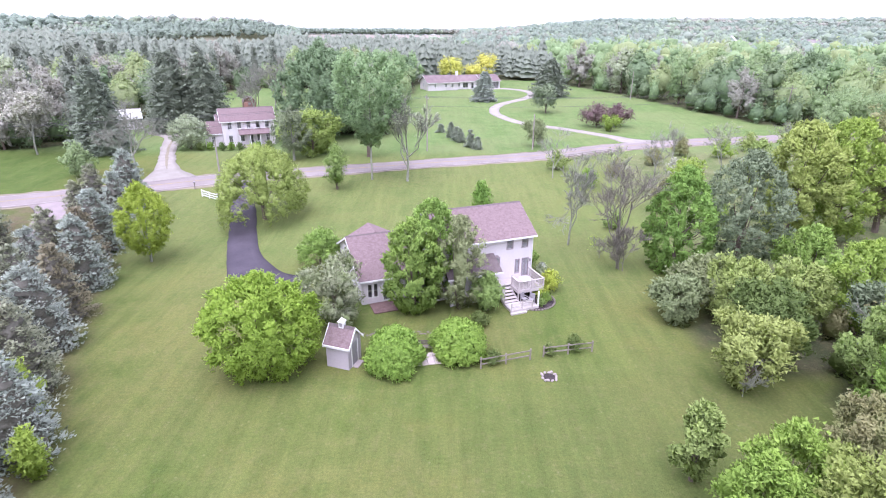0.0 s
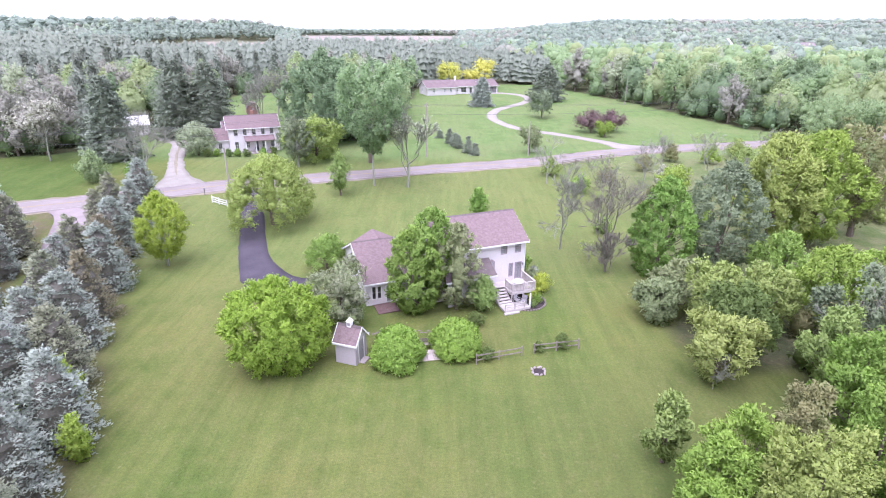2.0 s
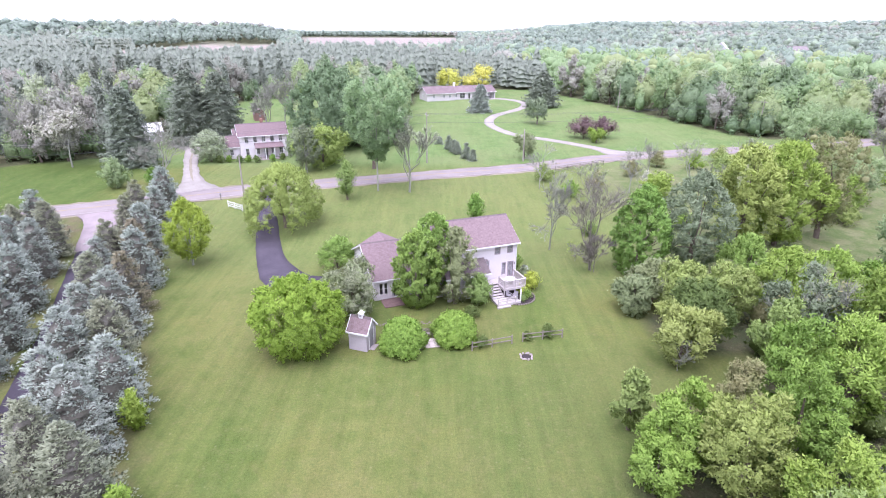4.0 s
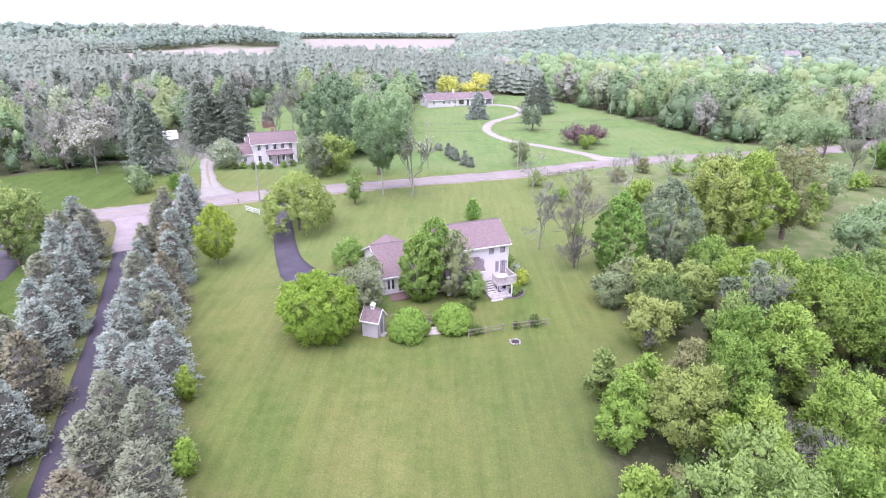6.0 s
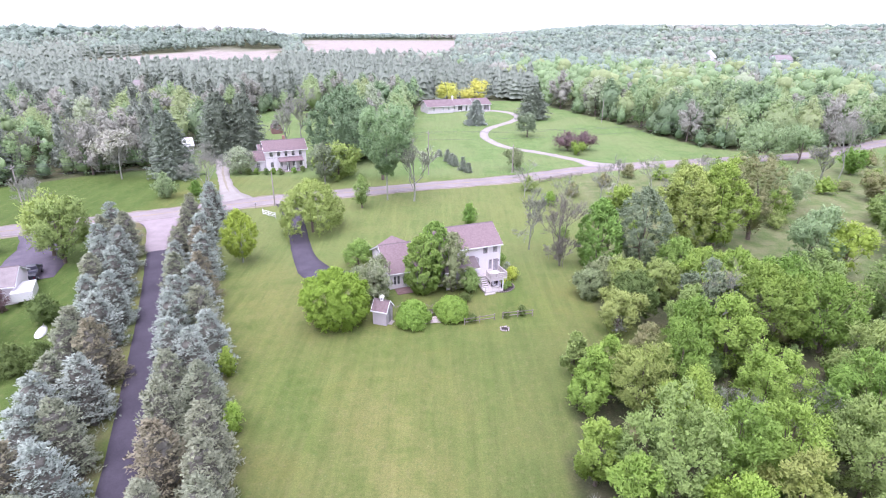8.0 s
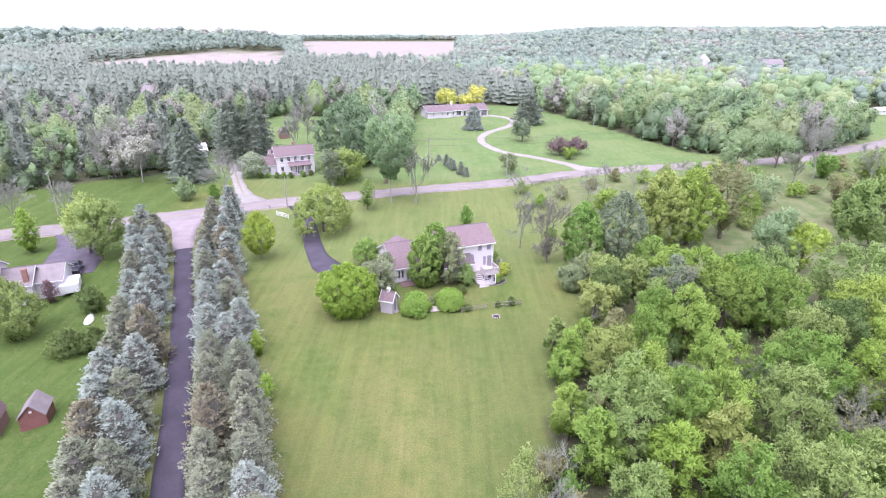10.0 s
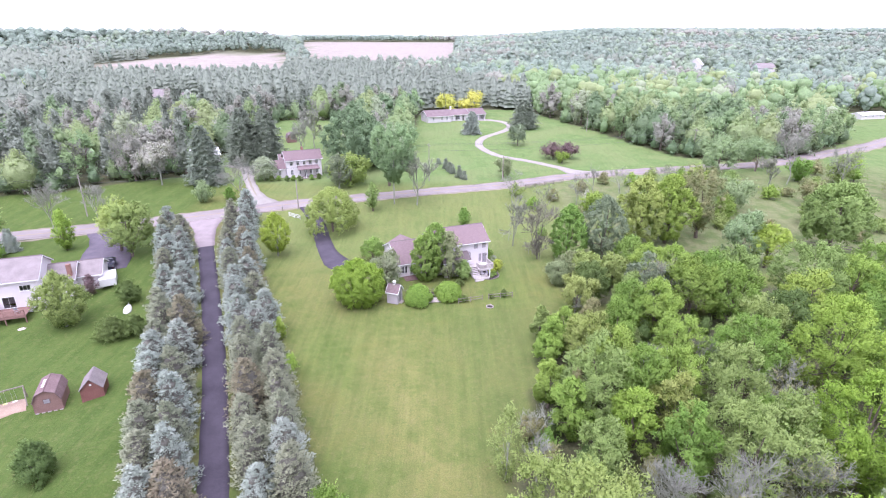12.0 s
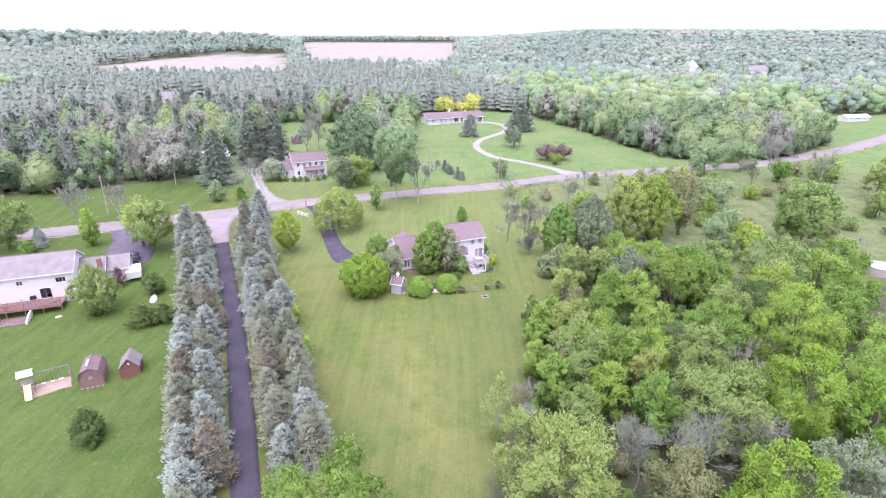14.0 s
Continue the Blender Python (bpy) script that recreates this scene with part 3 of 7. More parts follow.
ribbon("yard_drive", [(-76, 70.5), (-70.5, 63.0), (-65.5, 55.0), (-62.0, 48.0)], [5, 5.0, 9.0, 7.5], 0.055, WORNASPHALT, "worn asphalt parking drive with cracks", category="driveway", edge=0.3)
ribbon("forest_drive", [(-216, 258), (-209, 266), (-203, 281), (-206, 292)], [5, 5, 5, 4], 0.08, GRAVEL, "pale forest drive in a clearing", category="driveway", edge=0.5)


# ---------------------------------------------------------------- building parts


def wall_part(parent, o, du, dn, length, z0, z1, openings, material, thick=0.18, name="wall", label=""):
    """A wall with real openings. o: start; du: along; dn: outward; openings: (a0, a1, b0, b1) along and up."""
    us = sorted({0.0, length, *[a for op in openings for a in op[:2]]})
    zs = sorted({z0, z1, *[b for op in openings for b in op[2:]]})
    solid = {(i, j): not any(op[0] < (us[i] + us[i + 1]) / 2 < op[1] and op[2] < (zs[j] + zs[j + 1]) / 2 < op[3] for op in openings)
             for i in range(len(us) - 1) for j in range(len(zs) - 1)}
    vs, fs = [], []

    def at(u, z, n):
        return (o[0] + du[0] * u - dn[0] * n, o[1] + du[1] * u - dn[1] * n, z)

    def face(*c):
        fs.append([len(vs) + k for k in range(4)])
        vs.extend(c)

    for (i, j), s in solid.items():
        if not s:
            continue
        u0, u1, b0, b1 = us[i], us[i + 1], zs[j], zs[j + 1]
        face(at(u0, b0, 0), at(u1, b0, 0), at(u1, b1, 0), at(u0, b1, 0))
        face(at(u1, b0, thick), at(u0, b0, thick), at(u0, b1, thick), at(u1, b1, thick))
        for k, (c0, c1) in {(i - 1, j): ((u0, b1), (u0, b0)), (i + 1, j): ((u1, b0), (u1, b1)), (i, j - 1): ((u0, b0), (u1, b0)), (i, j + 1): ((u1, b1), (u0, b1))}.items():
            if not solid.get(k, False):
                face(at(*c0, 0), at(*c0, thick), at(*c1, thick), at(*c1, 0))
    bm = bmesh.new()
    bv = [bm.verts.new(v) for v in vs]
    for f in fs:
        bm.faces.new([bv[k] for k in f])
    bmesh.ops.remove_doubles(bm, verts=bm.verts, dist=0.0005)
    bmesh.ops.recalc_face_normals(bm, faces=bm.faces)
    return part(name, bm, material, parent, label)


def window_part(parent, o, du, dn, op, bars=(1, 1), frame_mat=None, name="window", sill=True, depth=0.09, blind=False):
    """A window or glazed door in an opening: frame and sash bars, with panes and a sill under it."""
    a0, a1, b0, b1 = op
    m = Matrix(((du[0], -dn[0], 0, o[0]), (du[1], -dn[1], 0, o[1]), (0, 0, 1, 0), (0, 0, 0, 1)))
    fr = 0.075
    bm = bmesh.new()
    box(bm, a0, a0 + fr, -0.03, depth, b0, b1, m)
    box(bm, a1 - fr, a1, -0.03, depth, b0, b1, m)
    box(bm, a0 + fr, a1 - fr, -0.03, depth, b0, b0 + fr, m)
    box(bm, a0 + fr, a1 - fr, -0.03, depth, b1 - fr, b1, m)
    nu, nz = bars
    for k in range(1, nu + 1):
        u = a0 + (a1 - a0) * k / (nu + 1)
        box(bm, u - 0.022, u + 0.022, 0.0, depth - 0.02, b0 + fr, b1 - fr, m)
    for k in range(1, nz + 1):
        z = b0 + (b1 - b0) * k / (nz + 1)
        box(bm, a0 + fr, a1 - fr, 0.004, depth - 0.024, z - 0.025, z + 0.025, m)
    w = part(name, bm, frame_mat or TRIM, parent)
    bm = bmesh.new()
    box(bm, a0 + fr * 0.6, a1 - fr * 0.6, 0.03, 0.042, b0 + fr * 0.6, b1 - fr * 0.6, m)
    pane = part("pane", bm, GLASS, w)
    pane.visible_shadow = False
    if blind:
        bm = bmesh.new()
        box(bm, a0 + fr * 0.6, a1 - fr * 0.6, 0.06, 0.08, b0 + fr * 0.6, b1 - fr * 0.6, m)
        part("blind", bm, BLIND, w)
    if sill:
        bm = bmesh.new()
        box(bm, a0 - 0.06, a1 + 0.06, -0.09, -0.032, b0 - 0.07, b0 - 0.003, m)
        part("window_sill", bm, frame_mat or TRIM, w)
    return w


def roof_part(parent, u0, u1, v0, v1, z_wall, z_ridge, over, material, rake=0.3, thick=0.16, name="roof", label=""):
    """A gable roof with its ridge along u, with white eave and rake boards under its edges."""
    vm = (v0 + v1) / 2
    slope = (z_ridge - z_wall) / ((v1 - v0) / 2)
    ze = z_wall - slope * over
    a, b_ = u0 - rake, u1 + rake
    bm = bmesh.new()
    lift = 0.02
    for va in (v0 - over, v1 + over):
        poly_prism(bm, [(a, va, ze + lift), (b_, va, ze + lift), (b_, vm, z_ridge + lift), (a, vm, z_ridge + lift)], (0, 0, thick))
    roof = part(name, bm, material, parent, label)
    for va, s in ((v0 - over, -1), (v1 + over, 1)):
        boxed("gutter", (a, b_, va + s * 0.004 if s > 0 else va - 0.09, va + 0.09 if s > 0 else va - 0.004, ze - 0.02, ze + 0.13), TRIM, roof)
    for ua, s in ((a, -1), (b_, 1)):
        bm = bmesh.new()
        poly_prism(bm, [(ua + s * 0.003, v0 - over, ze - 0.10), (ua + s * 0.003, vm, z_ridge - 0.10), (ua + s * 0.003, vm, z_ridge + 0.1), (ua + s * 0.003, v0 - over, ze + 0.1)], (s * 0.05, 0, 0))
        poly_prism(bm, [(ua + s * 0.003, v1 + over, ze - 0.10), (ua + s * 0.003, vm, z_ridge - 0.10), (ua + s * 0.003, vm, z_ridge + 0.1), (ua + s * 0.003, v1 + over, ze + 0.1)], (s * 0.05, 0, 0))
        part("rake_board", bm, TRIM, roof)
    bm = bmesh.new()
    poly_prism(bm, [(a, vm - 0.16, z_ridge + thick - slope * 0.16 + 0.03), (a, vm, z_ridge + thick + 0.06), (a, vm + 0.16, z_ridge + thick - slope * 0.16 + 0.03), (a, vm, z_ridge + thick + 0.01)], (b_ - a, 0, 0))
    part("ridge_cap", bm, PORCHROOF, roof)
    return roof


def gable_body(parent, u0, u1, v0, v1, z_wall, z_ridge, openings, wall_mat, roof_mat, over=0.35, rake=0.3, z0=-0.6, roof_label="", bars=(1, 1)):
    """Four walls with openings, gable triangles, a floor of dim rooms and a roof."""
    sides = {
        "near": ((u0, v0), (1, 0), (0, -1), u1 - u0),
        "right": ((u1, v0 + 0.18), (0, 1), (1, 0), v1 - v0 - 0.36),
        "far": ((u1, v1), (-1, 0), (0, 1), u1 - u0),
        "left": ((u0, v1 - 0.18), (0, -1), (-1, 0), v1 - v0 - 0.36),
    }
    for key, (o, du, dn, length) in sides.items():
        ops = [op[:4] for op in openings.get(key, [])]
        w = wall_part(parent, o, du, dn, length, z0, z_wall, ops, wall_mat)
        for op in openings.get(key, []):
            kind = op[4] if len(op) > 4 else "window"
            shut = len(op) > 6
            window_part(parent, o, du, dn, op[:4], op[5] if len(op) > 5 else bars, MAUVEFRAME if shut else None, kind, kind == "window" and not shut, blind=shut)
    vm = (v0 + v1) / 2
    for ua, s in ((u0, 1), (u1, -1)):
        bm = bmesh.new()
        poly_prism(bm, [(ua, v0, z_wall), (ua, v1, z_wall), (ua, vm, z_ridge - 0.01)], (s * 0.18, 0, 0))
        part("gable_wall", bm, wall_mat, parent)
    boxed("floor_slab", (u0 + 0.2, u1 - 0.2, v0 + 0.2, v1 - 0.2, -0.3, 0.1), INNER, parent)
    if z_wall > 4:
        boxed("upper_floor", (u0 + 0.2, u1 - 0.2, v0 + 0.2, v1 - 0.2, z_wall / 2, z_wall / 2 + 0.25), INNER, parent)
    boxed("partition", (u0 + 0.2, u1 - 0.2, vm - 0.06, vm + 0.06, 0.1, z_wall / 2 - 0.01 if z_wall > 4 else z_wall - 0.01), INNER, parent)
    return roof_part(parent, u0, u1, v0, v1, z_wall, z_ridge, over, roof_mat, rake, label=roof_label)


# ---------------------------------------------------------------- main house
YAW = 21.35
house = thing("house", 8.88, 50.05, YAW, 0.0, "two-storey white-sided house with mauve shingle roofs", "house")
gable_body(house, -10.2, -0.28, 0.35, 7.35, 5.55, 7.62,
           {"near": [(7.12, 7.86, 4.22, 5.27, "window", (0, 1), 1), (8.74, 9.46, 4.22, 5.27, "window", (0, 1), 1), (8.12, 8.62, 1.6, 3.12, "window", (0, 0), 1), (8.86, 9.62, 1.24, 3.15, "patio_door", (1, 0), 1), (6.08, 6.5, 2.6, 3.62, "window", (0, 0), 1)],
            "right": [(2.2, 3.0, 4.2, 5.2), (4.4, 5.2, 4.2, 5.2), (2.2, 3.0, 1.6, 2.8)],
            "left": [], "far": [(1.5, 2.4, 4.2, 5.2), (4.4, 5.3, 4.2, 5.2), (7.4, 8.3, 4.2, 5.2)]}, SIDING, SHINGLE, rake=0.28)
# arch over the small landing window
bm = bmesh.new()
arch = [(-4.13 + 0.22 * math.cos(a), 0.345, 3.62 + 0.20 * math.sin(a)) for a in np.linspace(0, math.pi, 9)]
arch = [(-4.12 + 0.0 + (p[0] + 4.13), p[1], p[2]) for p in arch]
poly_prism(bm, [(-4.12 - 0.25, 0.345, 3.6), *[(-4.12 + 0.25 * math.cos(math.pi - a), 0.345, 3.62 + 0.24 * math.sin(a)) for a in np.linspace(0, math.pi, 9)], (-4.12 + 0.25, 0.345, 3.6)], (0, -0.06, 0))
part("window_arch", bm, MAUVEFRAME, house)
# single-storey wing with the garage
gable_body(house, -16.95, -10.22, 1.98, 11.75, 2.60, 4.95,
           {"near": [(0.55, 1.05, 0.6, 2.05, "french_door", (0, 1)), (1.10, 1.60, 0.6, 2.05, "french_door", (0, 1)), (2.0, 2.65, 0.12, 1.98, "garden_door", (2, 2)), (4.2, 5.2, 0.8, 2.0)],
            "left": [(5.6, 6.6, 0.9, 2.0)], "right": [], "far": [(1.2, 3.9, 0.15, 2.3, "garage_door", (3, 3))]}, SIDING, SHINGLE, over=0.4, rake=0.28)
# cross gable on the entrance side of the wing
bm = bmesh.new()
for s in (-1, 1):
    poly_prism(bm, [(-14.2, 6.9, 5.12), (-14.2, 9.85, 5.12), (-14.2 + s * 2.75, 9.85, 3.65), (-14.2 + s * 2.75, 6.9, 3.65)], (0, 0, 0.14))
part("cross_roof", bm, SHINGLE, house)
bm = bmesh.new()
poly_prism(bm, [(-16.8, 9.5, 3.3), (-11.6, 9.5, 3.3), (-11.6, 9.5, 3.7), (-14.2, 9.5, 5.1), (-16.8, 9.5, 3.7)], (0, 0.16, 0))
part("cross_gable_wall", bm, SIDING, house)
# lean-to porch at the back
bm = bmesh.new()
poly_prism(bm, [(-9.6, 0.33, 4.0), (-4.45, 0.33, 4.0), (-4.3, -1.5, 2.78), (-9.75, -1.5, 2.78)], (0, 0, 0.13))
part("porch_roof", bm, PORCHROOF, house)
boxed("porch_gutter", (-9.78, -4.27, -1.6, -1.505, 2.74, 2.9), TRIM, house)
wall_part(house, (-9.4, -1.15), (1, 0), (0, -1), 4.8, -0.4, 2.95, [(0.5, 1.5, 0.9, 2.2), (2.0, 3.0, 0.9, 2.2), (3.5, 4.4, 0.3, 2.3)], SIDING, name="porch_wall")
for a0, a1, b0 in ((0.5, 1.5, 0.9), (2.0, 3.0, 0.9), (3.5, 4.4, 0.3)):
    window_part(house, (-9.4, -1.15), (1, 0), (0, -1), (a0, a1, b0, 2.2 if b0 > 0.5 else 2.3), (1, 1))
bm = bmesh.new()
poly_prism(bm, [(-4.6, -0.96, -0.4), (-4.6, 0.34, -0.4), (-4.6, 0.34, 3.9), (-4.6, -0.96, 3.05)], (-0.14, 0, 0))
part("porch_side_wall", bm, SIDING, house)
boxed("downpipe", (-0.33, -0.25, 0.25, 0.33, 0.0, 5.4), TRIM, house)
boxed("wall_lamp", (-0.52, -0.42, 0.22, 0.345, 2.75, 3.0), GREYDOOR, house)
boxed("outside_light", (-0.275, -0.15, 3.3, 3.42, 2.7, 2.95), METAL, house)

# ---------------------------------------------------------------- deck and stairs behind the house
deck = thing("deck", 8.88, 50.05, YAW, 0.0, "raised white-railed timber deck with steps down to the lawn", "deck")
for k in range(14):
    boxed("plank", (-3.12 + k * 0.19, -2.94 + k * 0.19, -2.5, 0.32, 1.16, 1.2), DECKWOOD, deck)
for k in range(8):
    boxed("plank", (-4.65 + k * 0.19, -4.47 + k * 0.19, -1.0, 0.32, 1.16, 1.2), DECKWOOD, deck)
for x0, y0 in ((-3.05, -2.42), (-1.75, -2.42), (-0.55, -2.42), (-4.55, -0.8), (-0.55, -0.2)):
    boxed("post", (x0 - 0.06, x0 + 0.06, y0 - 0.06, y0 + 0.06, -0.3, 1.155), DECKWOOD, deck)
boxed("rim_board", (-3.14, -0.44, -2.56, -2.505, 0.92, 1.2), DECKWOOD, deck)
boxed("rim_board", (-0.485, -0.43, -2.5, 0.3, 0.92, 1.155), DECKWOOD, deck)
boxed("rim_board", (-3.19, -3.145, -2.5, -1.02, 0.92, 1.2), DECKWOOD, deck)
for dims in ((-3.0, -0.44, -2.58, -2.42, 2.03, 2.09), (-0.56, -0.42, -2.41, 0.3, 2.03, 2.09), (-3.0, -0.56, -2.52, -2.48, 1.30, 1.36), (-0.5, -0.46, -2.41, 0.3, 1.30, 1.36), (-3.14, -3.0, -2.41, -1.1, 2.03, 2.09), (-3.09, -3.05, -2.41, -1.1, 1.30, 1.36)):
    boxed("rail", dims, DECKWOOD, deck)
for k in range(20):
    boxed("baluster", (-2.95 + k * 0.125, -2.89 + k * 0.125, -2.515, -2.485, 1.365, 2.025), DECKWOOD, deck)
for k in range(20):
    boxed("baluster", (-0.495, -0.465, -2.35 + k * 0.13, -2.29 + k * 0.13, 1.365, 2.025), DECKWOOD, deck)
for k in range(9):
    boxed("baluster", (-3.085, -3.055, -2.3 + k * 0.13, -2.24 + k * 0.13, 1.365, 2.025), DECKWOOD, deck)
for k, (x0, y0) in enumerate(((-3.07, -2.5), (-0.48, -2.5), (-1.75, -2.5), (-3.07, -1.05))):
    boxed("newel_post", (x0 - 0.055, x0 + 0.055, y0 - 0.055, y0 + 0.055, 1.205, 2.16), DECKWOOD, deck)
# steps to a low platform with two broad steps round its foot
for k in range(5):
    boxed("step", (-4.6, -3.22, -1.0 - 0.36 * (k + 1), -1.0 - 0.36 * k + 0.02, 0.96 - 0.165 * k, 1.01 - 0.165 * k), DECKWOOD, deck)
    boxed("riser", (-4.58, -3.24, -1.0 - 0.36 * k - 0.03, -1.0 - 0.36 * k - 0.005, 0.8 - 0.165 * k, 0.955 - 0.165 * k), DECKWOOD, deck)
for x0 in (-4.67, -3.21):
    bm = bmesh.new()
    poly_prism(bm, [(x0, -1.02, 1.1), (x0, -1.02, 0.75), (x0, -2.85, -0.1), (x0, -2.85, 0.28)], (0.05, 0, 0))
    part("stringer", bm, DECKWOOD, deck)
bm = bmesh.new()
poly_prism(bm, [(-4.68, -1.0, 2.05), (-4.68, -1.0, 1.95), (-4.68, -2.85, 1.1), (-4.68, -2.85, 1.2)], (0.07, 0, 0))
part("handrail", bm, DECKWOOD, deck)
for k in range(11):
    boxed("baluster", (-4.66, -4.62, -1.1 - 0.17 * k, -1.05 - 0.17 * k, 1.02 - 0.078 * k, 1.94 - 0.078 * k), DECKWOOD, deck)
for k in range(8):
    boxed("plank", (-4.66, -1.95, -2.88 - 0.17 * (k + 1), -2.89 - 0.17 * k, 0.27, 0.31), DECKWOOD, deck)
boxed("rim_board", (-4.7, -1.93, -4.32, -4.265, 0.05, 0.30), DECKWOOD, deck)
boxed("rim_board", (-4.73, -4.665, -4.26, -2.88, 0.05, 0.30), DECKWOOD, deck)
boxed("platform_step", (-4.9, -3.3, -4.66, -4.33, 0.0, 0.14), DECKWOOD, deck, bevel=0.01)
boxed("rail", (-4.72, -2.6, -4.29, -4.24, 0.86, 0.93), DECKWOOD, deck)
boxed("rail", (-4.72, -2.6, -4.285, -4.245, 0.58, 0.66), DECKWOOD, deck)
for x0 in (-4.7, -3.65, -2.6):
    boxed("newel_post", (x0 - 0.045, x0 + 0.045, -4.31, -4.22, 0.315, 0.98), DECKWOOD, deck)
boxed("corner_post", (-1.98, -1.86, -4.2, -4.08, -0.2, 1.7), TRIM, deck)


def garden_chair(x, y, z, yaw, label):
    c = thing("garden_chair", x, y, yaw, z, label, "chair", "chairs by the deck")
    boxed("seat", (-0.25, 0.25, -0.25, 0.25, 0.40, 0.45), GREYDOOR, c, bevel=0.01)
    boxed("backrest", (-0.25, 0.25, 0.22, 0.27, 0.47, 0.95), GREYDOOR, c, bevel=0.01)
    for a in (-0.22, 0.22):
        for b_ in (-0.22, 0.22):
            boxed("leg", (a - 0.02, a + 0.02, b_ - 0.02, b_ + 0.02, 0.0, 0.40), METAL, c)
        boxed("armrest", (a - 0.03, a + 0.03, -0.25, 0.22, 0.60, 0.63), GREYDOOR, c)
    return c


def local(u, v):
    a = radians(YAW)
    return 8.88 + u * math.cos(a) - v * math.sin(a), 50.05 + u * math.sin(a) + v * math.cos(a)


for u, v, yaw in ((-2.9, -3.25, 40), (-2.35, -3.65, -30)):
    garden_chair(*local(u, v), 0.31, yaw, "grey garden chair on the low platform below the deck")
table = thing("patio_table", *local(-2.0, -1.6), YAW, 1.2, "round pale patio table on the deck", "table")
bm = bmesh.new()
bmesh.ops.create_cone(bm, cap_ends=True, segments=24, radius1=0.55, radius2=0.55, depth=0.04, matrix=Matrix.Translation((0, 0, 0.72)))
part("tabletop", bm, TRIM, table, bevel=0.008)
for k in range(4):
    a = k * math.pi / 2 + 0.4
    boxed("leg", (0.4 * math.cos(a) - 0.02, 0.4 * math.cos(a) + 0.02, 0.4 * math.sin(a) - 0.02, 0.4 * math.sin(a) + 0.02, 0, 0.7), METAL, table)

# terrace at the wing
terrace = thing("terrace", *local(-15.3, 0.7), YAW, 0.02, "reddish brick terrace outside the french doors", "terrace", kind="structure")
rng0 = random.Random(4)
for i in range(11):
    for j in range(10):
        h0 = 0.09 + rng0.uniform(-0.006, 0.006)
        boxed("paver", (-1.0 + i * 0.2, -0.808 + i * 0.2, -0.85 + j * 0.2, -0.658 + j * 0.2, 0.0, h0), TERRACE, terrace)
stone_slab = thing("stepping_stone", 6.6, 44.6, 12, 0.0, "flat white paving slab on the lawn by the steps", "paving slab")
boxed("slab", (-0.3, 0.3, -0.2, 0.2, -0.02, 0.05), TRIM, stone_slab, bevel=0.012)

# ---------------------------------------------------------------- garden bed with a stone edge, satellite dish
bed = thing("garden_bed", 8.35, 47.0, 0, 0.0, "round mulch bed edged with stones beneath the deck", "garden bed")
bm = bmesh.new()
bmesh.ops.create_cone(bm, cap_ends=True, segments=40, radius1=2.05, radius2=1.9, depth=0.10, matrix=Matrix.Translation((0, 0, 0.05)))
part("mulch", bm, MULCH, bed)


def rock_mesh(name, sx, sy, sz, seed, mat_=STONE):
    bm = bmesh.new()
    bmesh.ops.create_icosphere(bm, subdivisions=1, radius=1.0)
    r = random.Random(seed)
    for v in bm.verts:
        v.co = Vector((v.co.x * sx, v.co.y * sy, v.co.z * sz)) * r.uniform(0.8, 1.12)
    me = bpy.data.meshes.new(name)
    bm.to_mesh(me)
    bm.free()
    me.materials.append(mat_)
    return me


rocks = [rock_mesh("stone", 0.15, 0.12, 0.11, s) for s in range(4)]
for k in range(44):
    a = k * 2 * math.pi / 44
    child("stone", rocks[k % 4], bed, at=pose(2.05 * math.cos(a), 2.05 * math.sin(a), 0.07, 0, 0, math.degrees(a) + 90))
path = thing("stone_path", -2.4, 41.0, 8, 0.0, "faint line of flat grey stones sunk in the lawn", "path", kind="structure")
rp = random.Random(8)
for k in range(34):
    m = pose(-4.4 + k * 0.27 + rp.uniform(-0.08, 0.08), 0.25 * math.sin(k * 0.23) + rp.uniform(-0.22, 0.22), 0.0, 0, 0, rp.uniform(0, 360)) @ Matrix.Diagonal((1.3, 1.2, 0.35, 1))
    child("stone", rocks[k % 4], path, at=m)
pit = thing("fire_pit", 7.8, 34.55, 0, 0.0, "ring of pale stones round a burnt fire pit", "fire pit")
bm = bmesh.new()
bmesh.ops.create_cone(bm, cap_ends=True, segments=24, radius1=0.5, radius2=0.42, depth=0.06, matrix=Matrix.Translation((0, 0, 0.02)))
part("ash", bm, MULCH, pit)
pale_rocks = [rock_mesh("stone", 0.13 + 0.05 * (s % 2), 0.11, 0.10 + 0.03 * (s % 3), 20 + s, CONCRETE) for s in range(4)]
for k in range(13):
    a = k * 2 * math.pi / 13 + 0.1 * (k % 3)
    child("stone", pale_rocks[(k * 5) % 4], pit, at=pose((0.5 + 0.05 * (k % 3)) * math.cos(a), (0.5 + 0.05 * (k % 3)) * math.sin(a), 0.08, 9 * (k % 4), 0, math.degrees(a) + 90 + 20 * (k % 3)))
dish = thing("satellite_dish", *local(1.55, 1.4), 30, 0.0, "grey satellite dish on a post beside shrubs", "satellite dish")
bm = bmesh.new()
bmesh.ops.create_cone(bm, cap_ends=True, segments=10, radius1=0.04, radius2=0.04, depth=1.5, matrix=Matrix.Translation((0, 0, 0.75)))
part("post", bm, METAL, dish)
bm = bmesh.new()
bmesh.ops.create_uvsphere(bm, u_segments=20, v_segments=12, radius=0.9)
bmesh.ops.delete(bm, geom=[v for v in bm.verts if v.co.z > -0.55], context="VERTS")
for v in bm.verts:
    v.co.z += 0.9
bmesh.ops.solidify(bm, geom=list(bm.faces), thickness=0.02)
